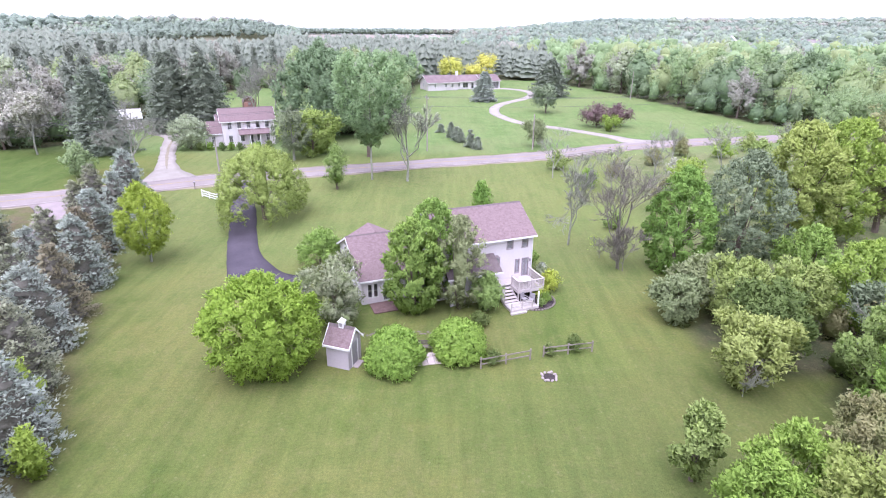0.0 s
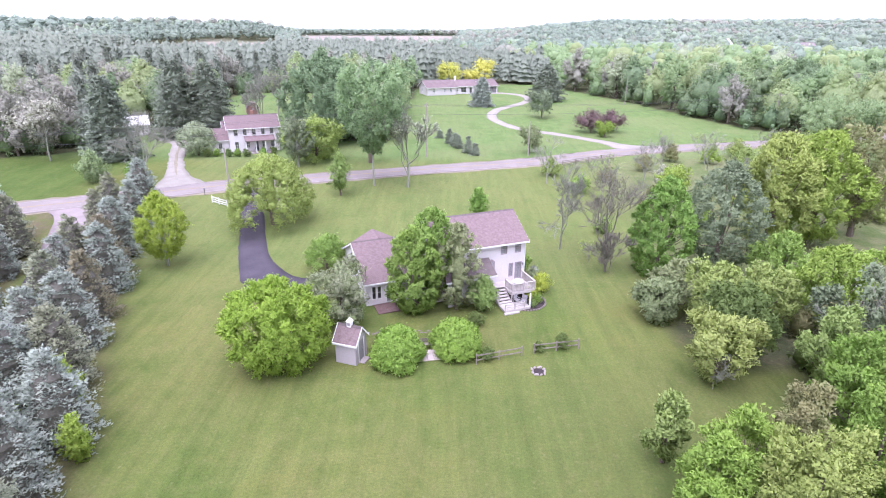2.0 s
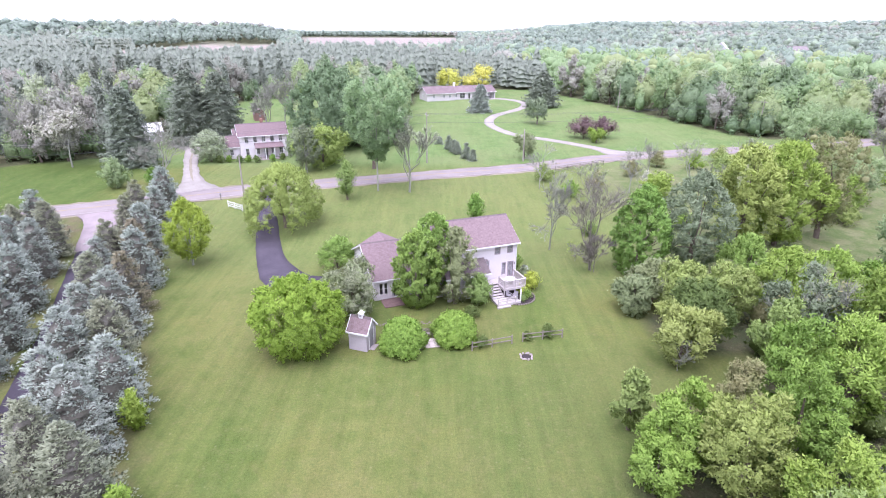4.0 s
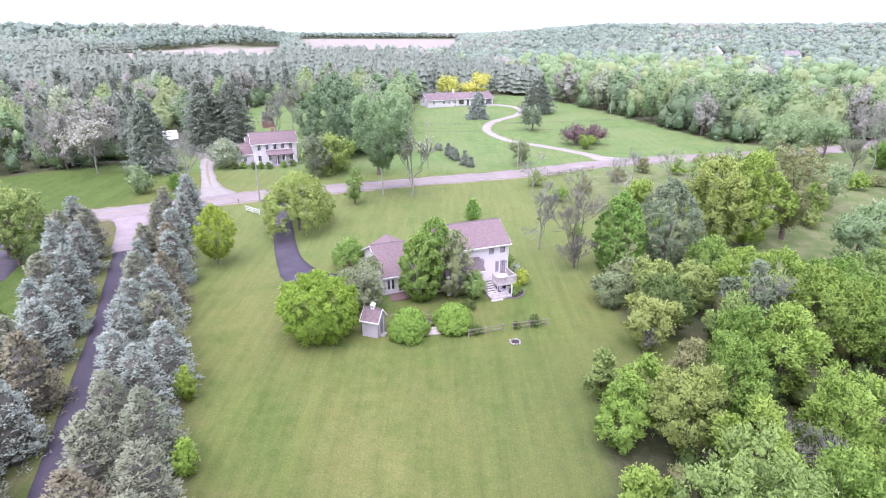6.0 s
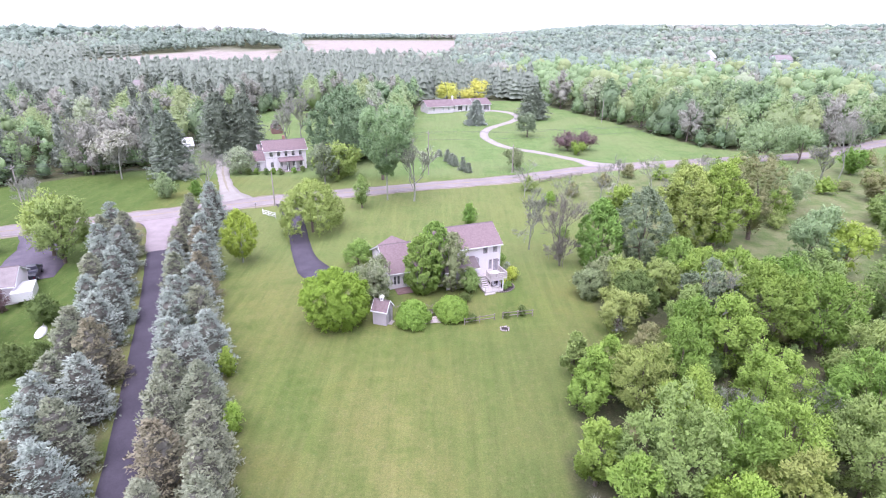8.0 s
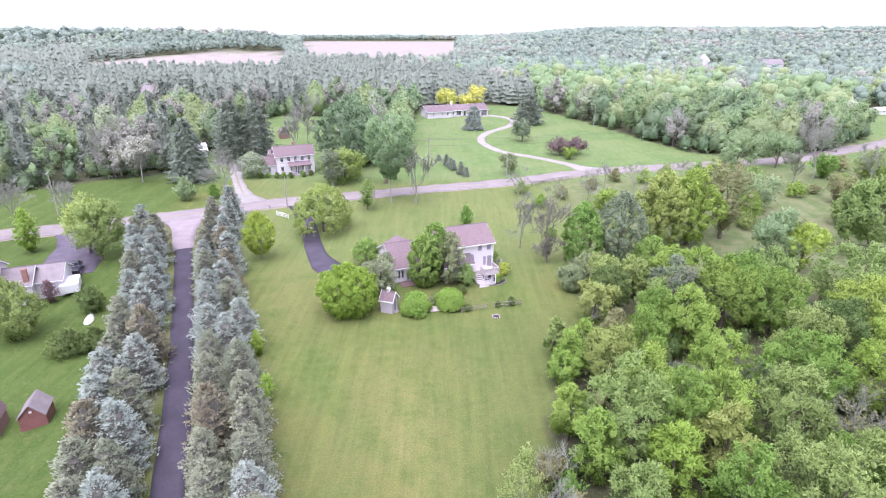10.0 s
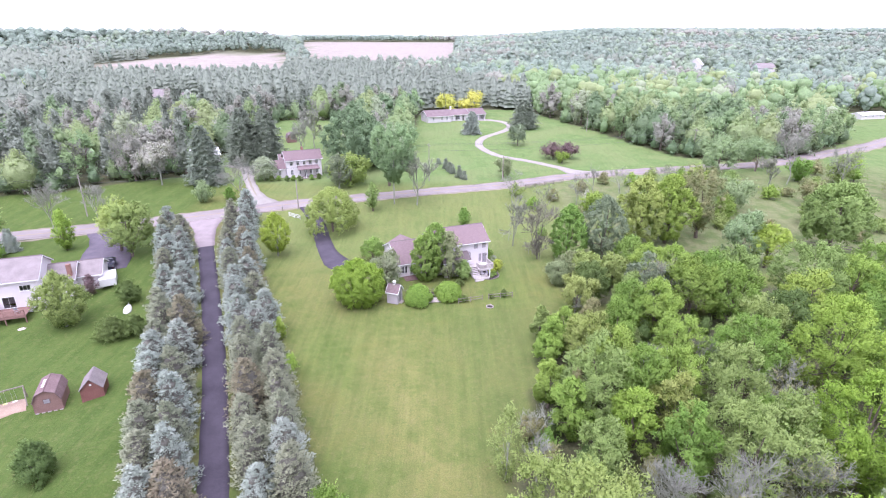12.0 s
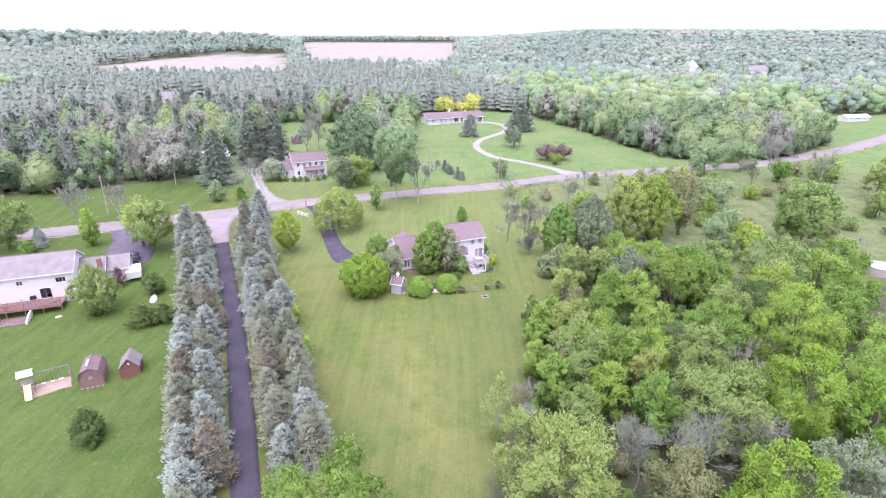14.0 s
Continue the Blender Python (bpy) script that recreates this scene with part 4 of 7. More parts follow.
bmesh.ops.transform(bm, matrix=pose(0, -0.1, 1.5, 50, 0, 0) @ Matrix.Scale(0.55, 4), verts=bm.verts)
part("reflector", bm, METAL, dish)

# ---------------------------------------------------------------- garden shed
shed = thing("garden_shed", -8.85, 35.80, -19.0, 0.0, "small pale garden shed with cupola and dark door", "shed")
# ridge runs across from the door side; the door gable faces away to the path
SW, SD = 1.85, 2.0
wall_part(shed, (0, 0), (1, 0), (0, -1), SW, -0.3, 2.0, [], SHEDSIDING)
wall_part(shed, (SW, 0.12), (0, 1), (1, 0), SD - 0.24, -0.3, 2.0, [(0.45, 1.3, 0.05, 1.9)], SHEDSIDING, 0.12)
wall_part(shed, (SW, SD), (-1, 0), (0, 1), SW, -0.3, 2.0, [], SHEDSIDING)
wall_part(shed, (0, SD - 0.12), (0, -1), (-1, 0), SD - 0.24, -0.3, 2.0, [], SHEDSIDING, 0.12)
for ua, s in ((0, 1), (SW, -1)):
    bm = bmesh.new()
    poly_prism(bm, [(ua, 0, 2.0), (ua, SD, 2.0), (ua, SD / 2, 3.05)], (s * 0.12, 0, 0))
    part("gable_wall", bm, SHEDSIDING, shed)
roof_part(shed, 0, SW, 0, SD, 2.0, 3.08, 0.16, SHINGLE, 0.16, 0.07)
door = boxed("door", (SW - 0.08, SW - 0.03, 0.58, 1.41, 0.06, 1.89), GREYDOOR, shed, "dark grey plank door")
boxed("handle", (SW - 0.028, SW + 0.02, 1.28, 1.31, 0.95, 1.1), METAL, door)
for y0 in (0.49, 1.43):
    boxed("door_trim", (SW + 0.003, SW + 0.03, y0, y0 + 0.08, 0.0, 1.98), TRIM, shed)
cup = boxed("cupola", (0.72, 1.12, 0.8, 1.2, 3.0, 3.5), TRIM, shed, "white cupola", bevel=0.01)
bm = bmesh.new()
bmesh.ops.create_cone(bm, cap_ends=True, segments=4, radius1=0.38, radius2=0.03, depth=0.32, matrix=pose(0.92, 1.0, 3.665, 0, 0, 45))
part("cupola_roof", bm, TRIM, cup)
boxed("louvre", (0.8, 1.04, 0.782, 0.797, 3.15, 3.42), GREYDOOR, cup)
boxed("step", (SW + 0.04, SW + 0.5, 0.5, 1.5, -0.1, 0.08), CONCRETE, shed)

# ---------------------------------------------------------------- fences


def rail_fence(name, pts, rails, height_, material, label, category="fence", post_r=0.06, rail_h=0.10, rail_t=0.05, proud=0.12):
    x0, y0 = pts[0]
    f = thing(name, x0, y0, 0, gz(x0, y0), label, category)
    z0 = gz(x0, y0)
    for x, y in pts:
        z = gz(x, y) - z0
        boxed("post", (x - x0 - post_r, x - x0 + post_r, y - y0 - post_r, y - y0 + post_r, z - 0.3, z + height_ + proud), material, f, bevel=0.012)
    for (ax, ay), (bx, by) in zip(pts, pts[1:]):
        a = math.degrees(math.atan2(by - ay, bx - ax))
        length = math.hypot(bx - ax, by - ay)
        za, zb = gz(ax, ay) - z0, gz(bx, by) - z0
        tilt = math.degrees(math.atan2(zb - za, length))
        for k in range(rails):
            zr = height_ * (k + 1) / rails - rail_h / 2
            bm = bmesh.new()
            box(bm, post_r * 0.9, length - post_r * 0.9, -rail_t / 2, rail_t / 2, -rail_h / 2, rail_h / 2)
            bmesh.ops.transform(bm, matrix=pose(ax - x0, ay - y0, za + zr, 0, -tilt, a), verts=bm.verts)
            part("rail", bm, material, f)
    return f


rail_fence("split_rail_fence", [(2.8, 35.6), (4.75, 36.25), (6.7, 36.9)], 2, 0.85, WOOD, "weathered two-rail timber fence on the lawn")
rail_fence("split_rail_fence", [(7.8, 37.3), (9.8, 37.75), (11.8, 38.15)], 2, 0.85, WOOD, "weathered two-rail timber fence behind low shrubs")
rail_fence("white_fence", [(-35.6, 78.0), (-34.2, 77.1), (-32.6, 76.1)], 3, 1.0, TRIM, "white three-rail fence by the driveway entrance", rail_h=0.14)
rail_fence("board_fence", [(22.5, 100.6), (25.4, 102.4), (28.3, 104.2), (31.2, 105.8), (34.1, 107.3)], 4, 1.15, WOOD, "weathered four-rail board fence along the road")
rail_fence("pasture_fence", [(74, 63), (77.5, 61.5), (81, 60), (84.5, 58.5), (88, 57)], 2, 1.0, WOOD, "grey pasture fence in the rough field")

# ---------------------------------------------------------------- neighbouring houses
farm = thing("farmhouse", -44.4, 110.6, 24.0, gz(-44, 111), "white two-storey farmhouse with mauve roof and front porch", "house")
ups = [(0.14 + 0.18 * k) * 10.0 for k in range(5)]
near_ = [(u - 0.42, u + 0.42, 3.55, 5.0) for u in ups] + [(u - 0.42, u + 0.42, 0.9, 2.35) for u in (ups[0], ups[1] + 0.4, ups[3], ups[4])] + [(4.85, 5.75, 0.1, 2.3, "door", (0, 1))]
gable_body(farm, 0, 10.0, 0, 6.2, 5.2, 7.1, {"near": near_, "right": [(1.2, 2.0, 3.5, 4.9), (4.2, 5.0, 3.5, 4.9), (2.7, 3.5, 0.9, 2.4)]}, SIDING, SHINGLE, over=0.45, rake=0.4)
gable_body(farm, -3.4, -0.02, 1.4, 6.0, 2.7, 4.6, {"near": [(1.2, 2.0, 0.8, 2.1)]}, SIDING, SHINGLE, over=0.3)
gable_body(farm, -0.6, 5.6, 6.22, 11.6, 2.7, 5.2, {}, SIDING, SHINGLE, over=0.3)
bm = bmesh.new()
poly_prism(bm, [(2.9, 0.0, 3.25), (8.9, 0.0, 3.25), (8.9, -2.3, 2.6), (2.9, -2.3, 2.6)], (0, 0, 0.14))
part("porch_roof", bm, SHINGLE, farm)
for u in (3.05, 4.95, 6.85, 8.75):
    boxed("porch_post", (u - 0.08, u + 0.08, -2.2, -2.04, 0.25, 2.63), TRIM, farm)
boxed("porch_floor", (2.9, 8.9, -2.3, -0.01, -0.3, 0.24), CONCRETE, farm)
boxed("chimney", (5.0, 5.6, 3.4, 4.0, 6.4, 8.1), BRICKRED, farm)

ranch = thing("ranch_house", -6.3, 198.9, 22.2, gz(0, 203), "long white single-storey ranch house with rose roof", "house")
gable_body(ranch, 0, 11.0, 0, 8.5, 2.75, 4.7, {"near": [(2.2, 3.0, 1.0, 2.2), (6.2, 7.0, 1.0, 2.2), (8.6, 9.4, 1.0, 2.2)], "left": [(3.0, 4.0, 1.0, 2.2)]}, SIDING, REDSHINGLE, over=0.5, rake=0.5)
gable_body(ranch, 11.02, 20.5, 1.6, 9.2, 2.75, 4.5, {"near": [(0.8, 1.6, 0.9, 2.2), (2.6, 4.8, 0.5, 2.3), (6.0, 7.0, 0.1, 2.2, "door", (0, 1))]}, SIDING, REDSHINGLE, over=0.5)
gable_body(ranch, 20.52, 27.8, 0.2, 8.6, 2.75, 4.6, {"near": [(1.0, 3.6, 0.1, 2.3, "garage_door", (3, 3)), (4.2, 6.8, 0.1, 2.3, "garage_door", (3, 3))]}, SIDING, REDSHINGLE, over=0.5)
boxed("chimney", (12.4, 13.1, 5.0, 5.7, 4.5, 6.0), TRIM, ranch)

lefthouse = thing("suburban_house", -64.2, 35.0, 20.0, -1.1, "large white-sided two-storey house with taupe roof", "house")
gable_body(lefthouse, -16.0, 0, 0, 8.0, 5.6, 7.9,
           {"near": [(2.6, 3.7, 3.7, 4.8), (7.6, 8.6, 3.9, 4.7), (13.3, 14.9, 3.7, 4.7, "window", (2, 0)), (10.6, 12.4, 1.0, 3.0, "patio_door", (1, 0)), (14.6, 15.5, 1.3, 2.6), (3.0, 4.8, 1.0, 3.0, "patio_door", (1, 0))],
            "right": []}, SIDING, GREYSHINGLE, over=0.4)
gable_body(lefthouse, 0.02, 4.0, 3.2, 9.0, 3.6, 5.4, {"near": [(1.0, 2.0, 1.4, 2.6)]}, SIDING, GREYSHINGLE, over=0.3)
gable_body(lefthouse, 4.02, 7.6, 4.6, 10.6, 3.3, 4.9, {"near": []}, SIDING, GREYSHINGLE, over=0.3)
boxed("chimney", (3.2, 3.85, 3.4, 4.0, 3.6, 6.0), BRICKRED, lefthouse)
ldeck = thing("wooden_deck", -64.2, 35.0, 20.0, -1.1, "red-stained timber deck on posts behind the house", "deck")
for k in range(18):
    boxed("plank", (-12.5, -1.6, -3.5 + k * 0.19, -3.33 + k * 0.19, 0.98, 1.02), REDWOOD, ldeck)
for u in (-12.4, -9.7, -7.0, -4.4, -1.7):
    boxed("post", (u - 0.07, u + 0.07, -3.45, -3.31, -0.8, 0.95), REDWOOD, ldeck)
    boxed("rail_post", (u - 0.05, u + 0.05, -3.5, -3.4, 1.03, 1.95), REDWOOD, ldeck)
boxed("rail", (-12.5, -1.6, -3.52, -3.38, 1.96, 2.02), REDWOOD, ldeck)
boxed("rail", (-12.5, -1.6, -3.47, -3.43, 1.12, 1.17), REDWOOD, ldeck)
for k in range(70):
    boxed("baluster", (-12.3 + k * 0.152, -12.27 + k * 0.152, -3.465, -3.435, 1.18, 1.95), REDWOOD, ldeck)
boxed("rim_board", (-12.5, -1.6, -3.56, -3.525, 0.72, 1.0), REDWOOD, ldeck)
lower = thing("lower_patio", -64.2, 35.0, 20.0, -1.1, "sunken paved patio with white wing walls below the deck", "patio", kind="structure")
for i in range(7):
    for j in range(5):
        boxed("paver", (-10.7 + i * 0.62, -10.1 + i * 0.62, -6.3 + j * 0.62, -5.7 + j * 0.62, -0.7, -0.36), TERRACE, lower)
for u in (-10.95, -6.3):
    bm = bmesh.new()
    poly_prism(bm, [(u, -3.2, -0.8), (u, -3.2, 0.75), (u, -4.6, 0.6), (u, -6.5, -0.05), (u, -6.5, -0.8)], (0.22, 0, 0))
    part("wing_wall", bm, TRIM, lower)


def beside(u, v):
    """A spot in the plan of the house on the left."""
    a = radians(20.0)
    return -64.2 + u * math.cos(a) - v * math.sin(a), 35.0 + u * math.sin(a) + v * math.cos(a)


for u, v, yaw in ((-11.0, -1.6, 30), (-9.9, -2.2, -70), (-7.6, -1.3, 150), (-3.0, -2.4, 60)):
    garden_chair(*beside(u, v), -0.08, yaw, "grey garden chair on the red-stained deck")
grill = thing("barbecue_grill", *beside(-6.2, -1.0), 20, -0.08, "dark covered barbecue grill on the deck", "grill")
boxed("firebox", (-0.45, 0.45, -0.28, 0.28, 0.55, 0.9), RUBBER, grill, bevel=0.04)
boxed("lid", (-0.45, 0.45, -0.26, 0.26, 0.905, 1.15), RUBBER, grill, bevel=0.1)
for u in (-0.4, 0.4):
    for v in (-0.22, 0.22):
        boxed("leg", (u - 0.025, u + 0.025, v - 0.025, v + 0.025, 0, 0.55), METAL, grill)


def little_house(name, x, y, yaw, label, roof_mat, w=12, d=8, eave=3.0, ridge=5.4, walls=None):
    h = thing(name, x, y, yaw, None, label, "house", "far houses")
    gable_body(h, -w / 2, w / 2, -d / 2, d / 2, eave, ridge, {"near": [(w * 0.15, w * 0.15 + 1, 1, 2.2), (w * 0.45, w * 0.45 + 1.2, 1, 2.2), (w * 0.75, w * 0.75 + 1, 1, 2.2)], "right": [(d * 0.3, d * 0.3 + 1, 1, 2.2)]}, walls or SIDING, roof_mat, over=0.4)
    return h


little_house("far_house", -152, 268, -14, "white far house among the pines", GREYSHINGLE, 14, 9, 3.4, 6.6)
little_house("far_house", -139.5, 262, 14, "white far house wing among the pines", GREYSHINGLE, 8, 7, 3.2, 5.6)
little_house("far_house", -222, 238, 10, "grey-roofed far house among trees", GREYSHINGLE, 13, 9, 4.0, 6.5)
little_house("far_barn", 216, 452, 60, "pale metal-roofed far barn in the woods", CANVAS, 14, 10, 6, 11)
little_house("far_barn", 256, 420, 10, "white far house in the woods", GREYSHINGLE, 15, 9, 6, 9)
little_house("far_house", 200, 220, 15, "low white far building on a lawn", CANVAS, 14, 5, 2.0, 3.0)
little_house("outbuilding", -76.5, 131.0, 30, "white-roofed outbuilding behind spruces", CANVAS, 9, 6, 2.6, 4.2)


def gambrel_barn(name, x, y, yaw, w, d, walls, roof_mat, label, kind="gambrel", tall=1.0):
    """A small barn: w wide across the gable, d deep; gable towards -y."""
    b = thing(name, x, y, yaw, None, label, "barn", "small barns")
    if kind == "gambrel":
        prof = [(-w / 2, 1.75), (-w * 0.36, 2.75), (0, 3.25), (w * 0.36, 2.75), (w / 2, 1.75)]
    else:
        prof = [(-w / 2, 1.85), (0, 3.35), (w / 2, 1.85)]
    prof = [(px, pz * tall) for px, pz in prof]
    for yy, push in ((0, 0.1), (d, -0.1)):
        bm = bmesh.new()
        poly_prism(bm, [(-w / 2, yy, -0.3), (w / 2, yy, -0.3), *[(px, yy, pz) for px, pz in reversed(prof)]], (0, push, 0))
        part("gable_wall", bm, walls, b)
    for s in (-1, 1):
        boxed("wall", (s * w / 2 - 0.05, s * w / 2 + 0.05, 0.1, d - 0.1, -0.3, prof[0][1] - 0.02), walls, b)
    for (ax, az), (cx, cz) in zip(prof, prof[1:]):
        n = Vector((-(cz - az), 0, cx - ax)).normalized() * 0.09
        e = Vector((cx - ax, 0, cz - az)).normalized() * 0.12
        a_ = Vector((ax, 0, az)) - (e if az < cz and abs(ax) == w / 2 else Vector())
        c_ = Vector((cx, 0, cz)) + (e if az > cz and abs(cx) == w / 2 else Vector())
        bm = bmesh.new()
        up = Vector((0, 0, 0.012))
        poly_prism(bm, [a_ + up + Vector((0, -0.22, 0)), c_ + up + Vector((0, -0.22, 0)), c_ + n + Vector((0, -0.22, 0)), a_ + n + Vector((0, -0.22, 0))], (0, d + 0.44, 0))
        part("roof_slope", bm, roof_mat, b)
    if kind == "gambrel":
        wdw = boxed("window", (-0.38, 0.38, -0.06, -0.003, 1.15, 1.8), BARNROOF, b)
        boxed("pane", (-0.3, 0.3, -0.075, -0.062, 1.22, 1.73), GREYDOOR, wdw)
    else:
        boxed("gable_lamp", (-0.12, 0.12, -0.12, -0.003, 2.0, 2.2), TRIM, b)
    for s in (-1, 1):
        boxed("corner_trim", (s * w / 2 - 0.07, s * w / 2 + 0.07, -0.03, -0.003, -0.25, 1.75 * tall - 0.1), walls, b)
    return b


barn1 = gambrel_barn("gambrel_barn", -47.2, 10.0, 22, 2.85, 3.6, BARNTAN, BARNROOF, "brown gambrel-roofed garden barn on the lawn", tall=0.9)
boxed("roof_light", (-0.52, -0.12, 1.0, 2.7, 2.86, 2.91), CANVAS, barn1, "white roof light")
for s in range(5):
    boxed("foundation_block", (-1.4 + s * 0.62, -1.05 + s * 0.62, -0.2, -0.06, -0.2, 0.08), CONCRETE, barn1)
gambrel_barn("red_barn", -42.9, 11.9, 20, 2.4, 2.7, BARNWALL, GREYSHINGLE, "barn-red garden shed with taupe gable roof", "gable", 0.86)

# ---------------------------------------------------------------- play set on a sand pad
ribbon("sand_pad", [(-55.0, 8.4), (-53.0, 10.0), (-51.0, 11.4)], [3.2, 3.4, 2.8], 0.05, SAND, "reddish sand pad under the play set", category="sand pad", edge=0.4)
play = thing("play_set", -55.2, 9.2, 34, None, "timber swing set with white canopy and yellow slide", "play set")
for a, b_ in ((-0.7, -0.7), (0.7, -0.7), (-0.7, 0.7), (0.7, 0.7)):
    boxed("post", (a - 0.05, a + 0.05, b_ - 0.05, b_ + 0.05, -0.2, 2.6), WOOD, play)
boxed("platform", (-0.78, 0.78, -0.78, 0.78, 1.2, 1.26), WOOD, play)
bm = bmesh.new()
for s in (-1, 1):
    poly_prism(bm, [(-0.9, s * 0.9, 2.55), (0.9, s * 0.9, 2.55), (0.9, 0, 3.1), (-0.9, 0, 3.1)], (0, 0, 0.03))
part("canopy", bm, CANVAS, play, "white canvas canopy")
boxed("swing_beam", (0.75, 4.9, -0.06, 0.06, 2.2, 2.34), WOOD, play)
for s in (-1, 1):
    bm = bmesh.new()
    poly_prism(bm, [(4.75, s * 0.05, 2.25), (4.87, s * 0.05, 2.25), (4.87, s * 1.1, -0.2), (4.75, s * 1.1, -0.2)], (0, 0.08, 0))
    part("brace", bm, WOOD, play)
for u in (1.7, 2.7, 3.7):
    for s in (-0.2, 0.2):
        boxed("chain", (u + s - 0.01, u + s + 0.01, -0.01, 0.01, 0.5, 2.19), METAL, play)
    boxed("swing_seat", (u - 0.24, u + 0.24, -0.12, 0.12, 0.45, 0.5), YELLOWPLASTIC if u == 2.7 else CANVAS, play)
bm = bmesh.new()
poly_prism(bm, [(-0.35, -0.8, 1.3), (-0.35, -3.0, 0.25), (-0.35, -3.0, 0.15), (-0.35, -0.8, 1.2)], (0.7, 0, 0))
poly_prism(bm, [(-0.40, -0.8, 1.5), (-0.40, -3.0, 0.45), (-0.40, -3.0, 0.15), (-0.40, -0.8, 1.2)], (0.045, 0, 0))
poly_prism(bm, [(0.355, -0.8, 1.5), (0.355, -3.0, 0.45), (0.355, -3.0, 0.15), (0.355, -0.8, 1.2)], (0.045, 0, 0))
part("slide", bm, YELLOWPLASTIC, play, "yellow plastic slide")

# ---------------------------------------------------------------- vehicles and yard things


def car(name, x, y, yaw, paint, label, kind="saloon", length=4.7):
    c = thing(name, x, y, yaw, gz(x, y) + 0.12, label, "car")
    h, w = length / 2, 0.9
    if kind == "saloon":
        prof = [(-h, 0.35), (-h, 0.75), (-h * 0.82, 0.95), (-h * 0.62, 1.0), (-h * 0.38, 1.42), (h * 0.18, 1.44), (h * 0.45, 1.0), (h * 0.85, 0.85), (h, 0.65), (h, 0.35)]
        glass = [(-h * 0.58, 1.0), (-h * 0.36, 1.37), (h * 0.16, 1.39), (h * 0.40, 1.0)]
    else:
        prof = [(-h, 0.45), (-h, 1.1), (-h * 0.15, 1.12), (-h * 0.10, 1.75), (h * 0.28, 1.75), (h * 0.48, 1.15), (h * 0.95, 1.0), (h, 0.5)]
        glass = [(-h * 0.07, 1.15), (-h * 0.05, 1.68), (h * 0.26, 1.68), (h * 0.43, 1.15)]
    bm = bmesh.new()
    poly_prism(bm, [(px, -w, pz) for px, pz in prof], (0, 2 * w, 0))
    for v in bm.verts:
        if v.co.z > 1.15:
            v.co.y *= 0.8
    part("body", bm, paint, c, bevel=0.05)
    for s in (-1, 1):
        bm = bmesh.new()
        poly_prism(bm, [(px, s * (w * (0.995 if pz < 1.15 else 0.815) + 0.012), pz) for px, pz in glass], (0, s * 0.012, 0))
        part("side_window", bm, RUBBER, c)
    (ax, az), (bx, bz) = glass[2], glass[3]
    bm = bmesh.new()
    poly_prism(bm, [(bx + 0.07, -w * 0.85, bz + 0.03), (bx + 0.07, w * 0.85, bz + 0.03), (ax + 0.09, w * 0.7, az + 0.03), (ax + 0.09, -w * 0.7, az + 0.03)], (0.012, 0, 0.014))
    part("windscreen", bm, RUBBER, c)
    for px in (-h * 0.6, h * 0.62):
        for s in (-1, 1):
            bm = bmesh.new()
            bmesh.ops.create_cone(bm, cap_ends=True, segments=18, radius1=0.33, radius2=0.33, depth=0.22, matrix=pose(px, s * (w - 0.08), 0.30, 90, 0, 0))
            wh = part("wheel", bm, RUBBER, c, bevel=0.03)
            bm = bmesh.new()
            bmesh.ops.create_cone(bm, cap_ends=True, segments=14, radius1=0.2, radius2=0.2, depth=0.03, matrix=pose(px, s * (w + 0.045), 0.30, 90, 0, 0))
            part("rim", bm, METAL, wh)
    for s in (-1, 1):
        boxed("headlight", (h - 0.02, h + 0.015, s * 0.62 - 0.16, s * 0.62 + 0.16, 0.62, 0.74), CANVAS, c)
        boxed("taillight", (-h - 0.015, -h + 0.02, s * 0.66 - 0.14, s * 0.66 + 0.14, 0.68, 0.8), CARRED, c)
    return c


car("pickup_truck", -61.6, 49.6, 115, CARDARK, "dark pickup parked on the asphalt drive", "pickup", 5.2)
car("parked_car", -49.5, 128.0, 20, METAL, "grey-blue car parked behind the farmhouse")
# Boxy trailer added in place of a flat white canopy roof.
trailer = thing("enclosed_trailer", -58.3, 43.2, 28, None, "white boxy trailer standing in for a flat car canopy", "trailer")
boxed("body", (-1.3, 1.3, -2.1, 2.1, 0.5, 1.9), CANVAS, trailer, bevel=0.06)
for s in (-1, 1):
    bm = bmesh.new()
    bmesh.ops.create_cone(bm, cap_ends=True, segments=16, radius1=0.34, radius2=0.34, depth=0.2, matrix=pose(s * 1.2, 0, 0.34, 0, 90, 0))
    part("wheel", bm, RUBBER, trailer)
boxed("drawbar", (-0.05, 0.05, 2.1, 3.2, 0.45, 0.55), METAL, trailer)
boulder = thing("boulder", *beside(-1.9, -5.4), 30, None, "pale flat boulder lying on the lawn", "boulder")
bm = bmesh.new()
bmesh.ops.create_icosphere(bm, subdivisions=3, radius=1.0)
rb = random.Random(2)
for v in bm.verts:
    v.co = Vector((v.co.x * 0.55, v.co.y * 0.32, v.co.z * 0.26)) * (1 + 0.12 * noise.noise(v.co * 2.0))
part("stone", bm, PINKSTONE, boulder)
boat = thing("small_boat", -51.0, 35.2, 20, None, "white upturned rowing boat lying by a shrub", "boat")
bm = bmesh.new()
bmesh.ops.create_uvsphere(bm, u_segments=20, v_segments=10, radius=1.0)
bmesh.ops.delete(bm, geom=[v for v in bm.verts if v.co.z < -0.05], context="VERTS")
for v in bm.verts:
    v.co = Vector((v.co.x * 0.62 * (1 - 0.25 * v.co.y), v.co.y * 1.7, v.co.z * 0.5))
part("hull", bm, CANVAS, boat)
boxed("keel", (-0.03, 0.03, -1.45, 1.4, 0.40, 0.53), TRIM, boat)
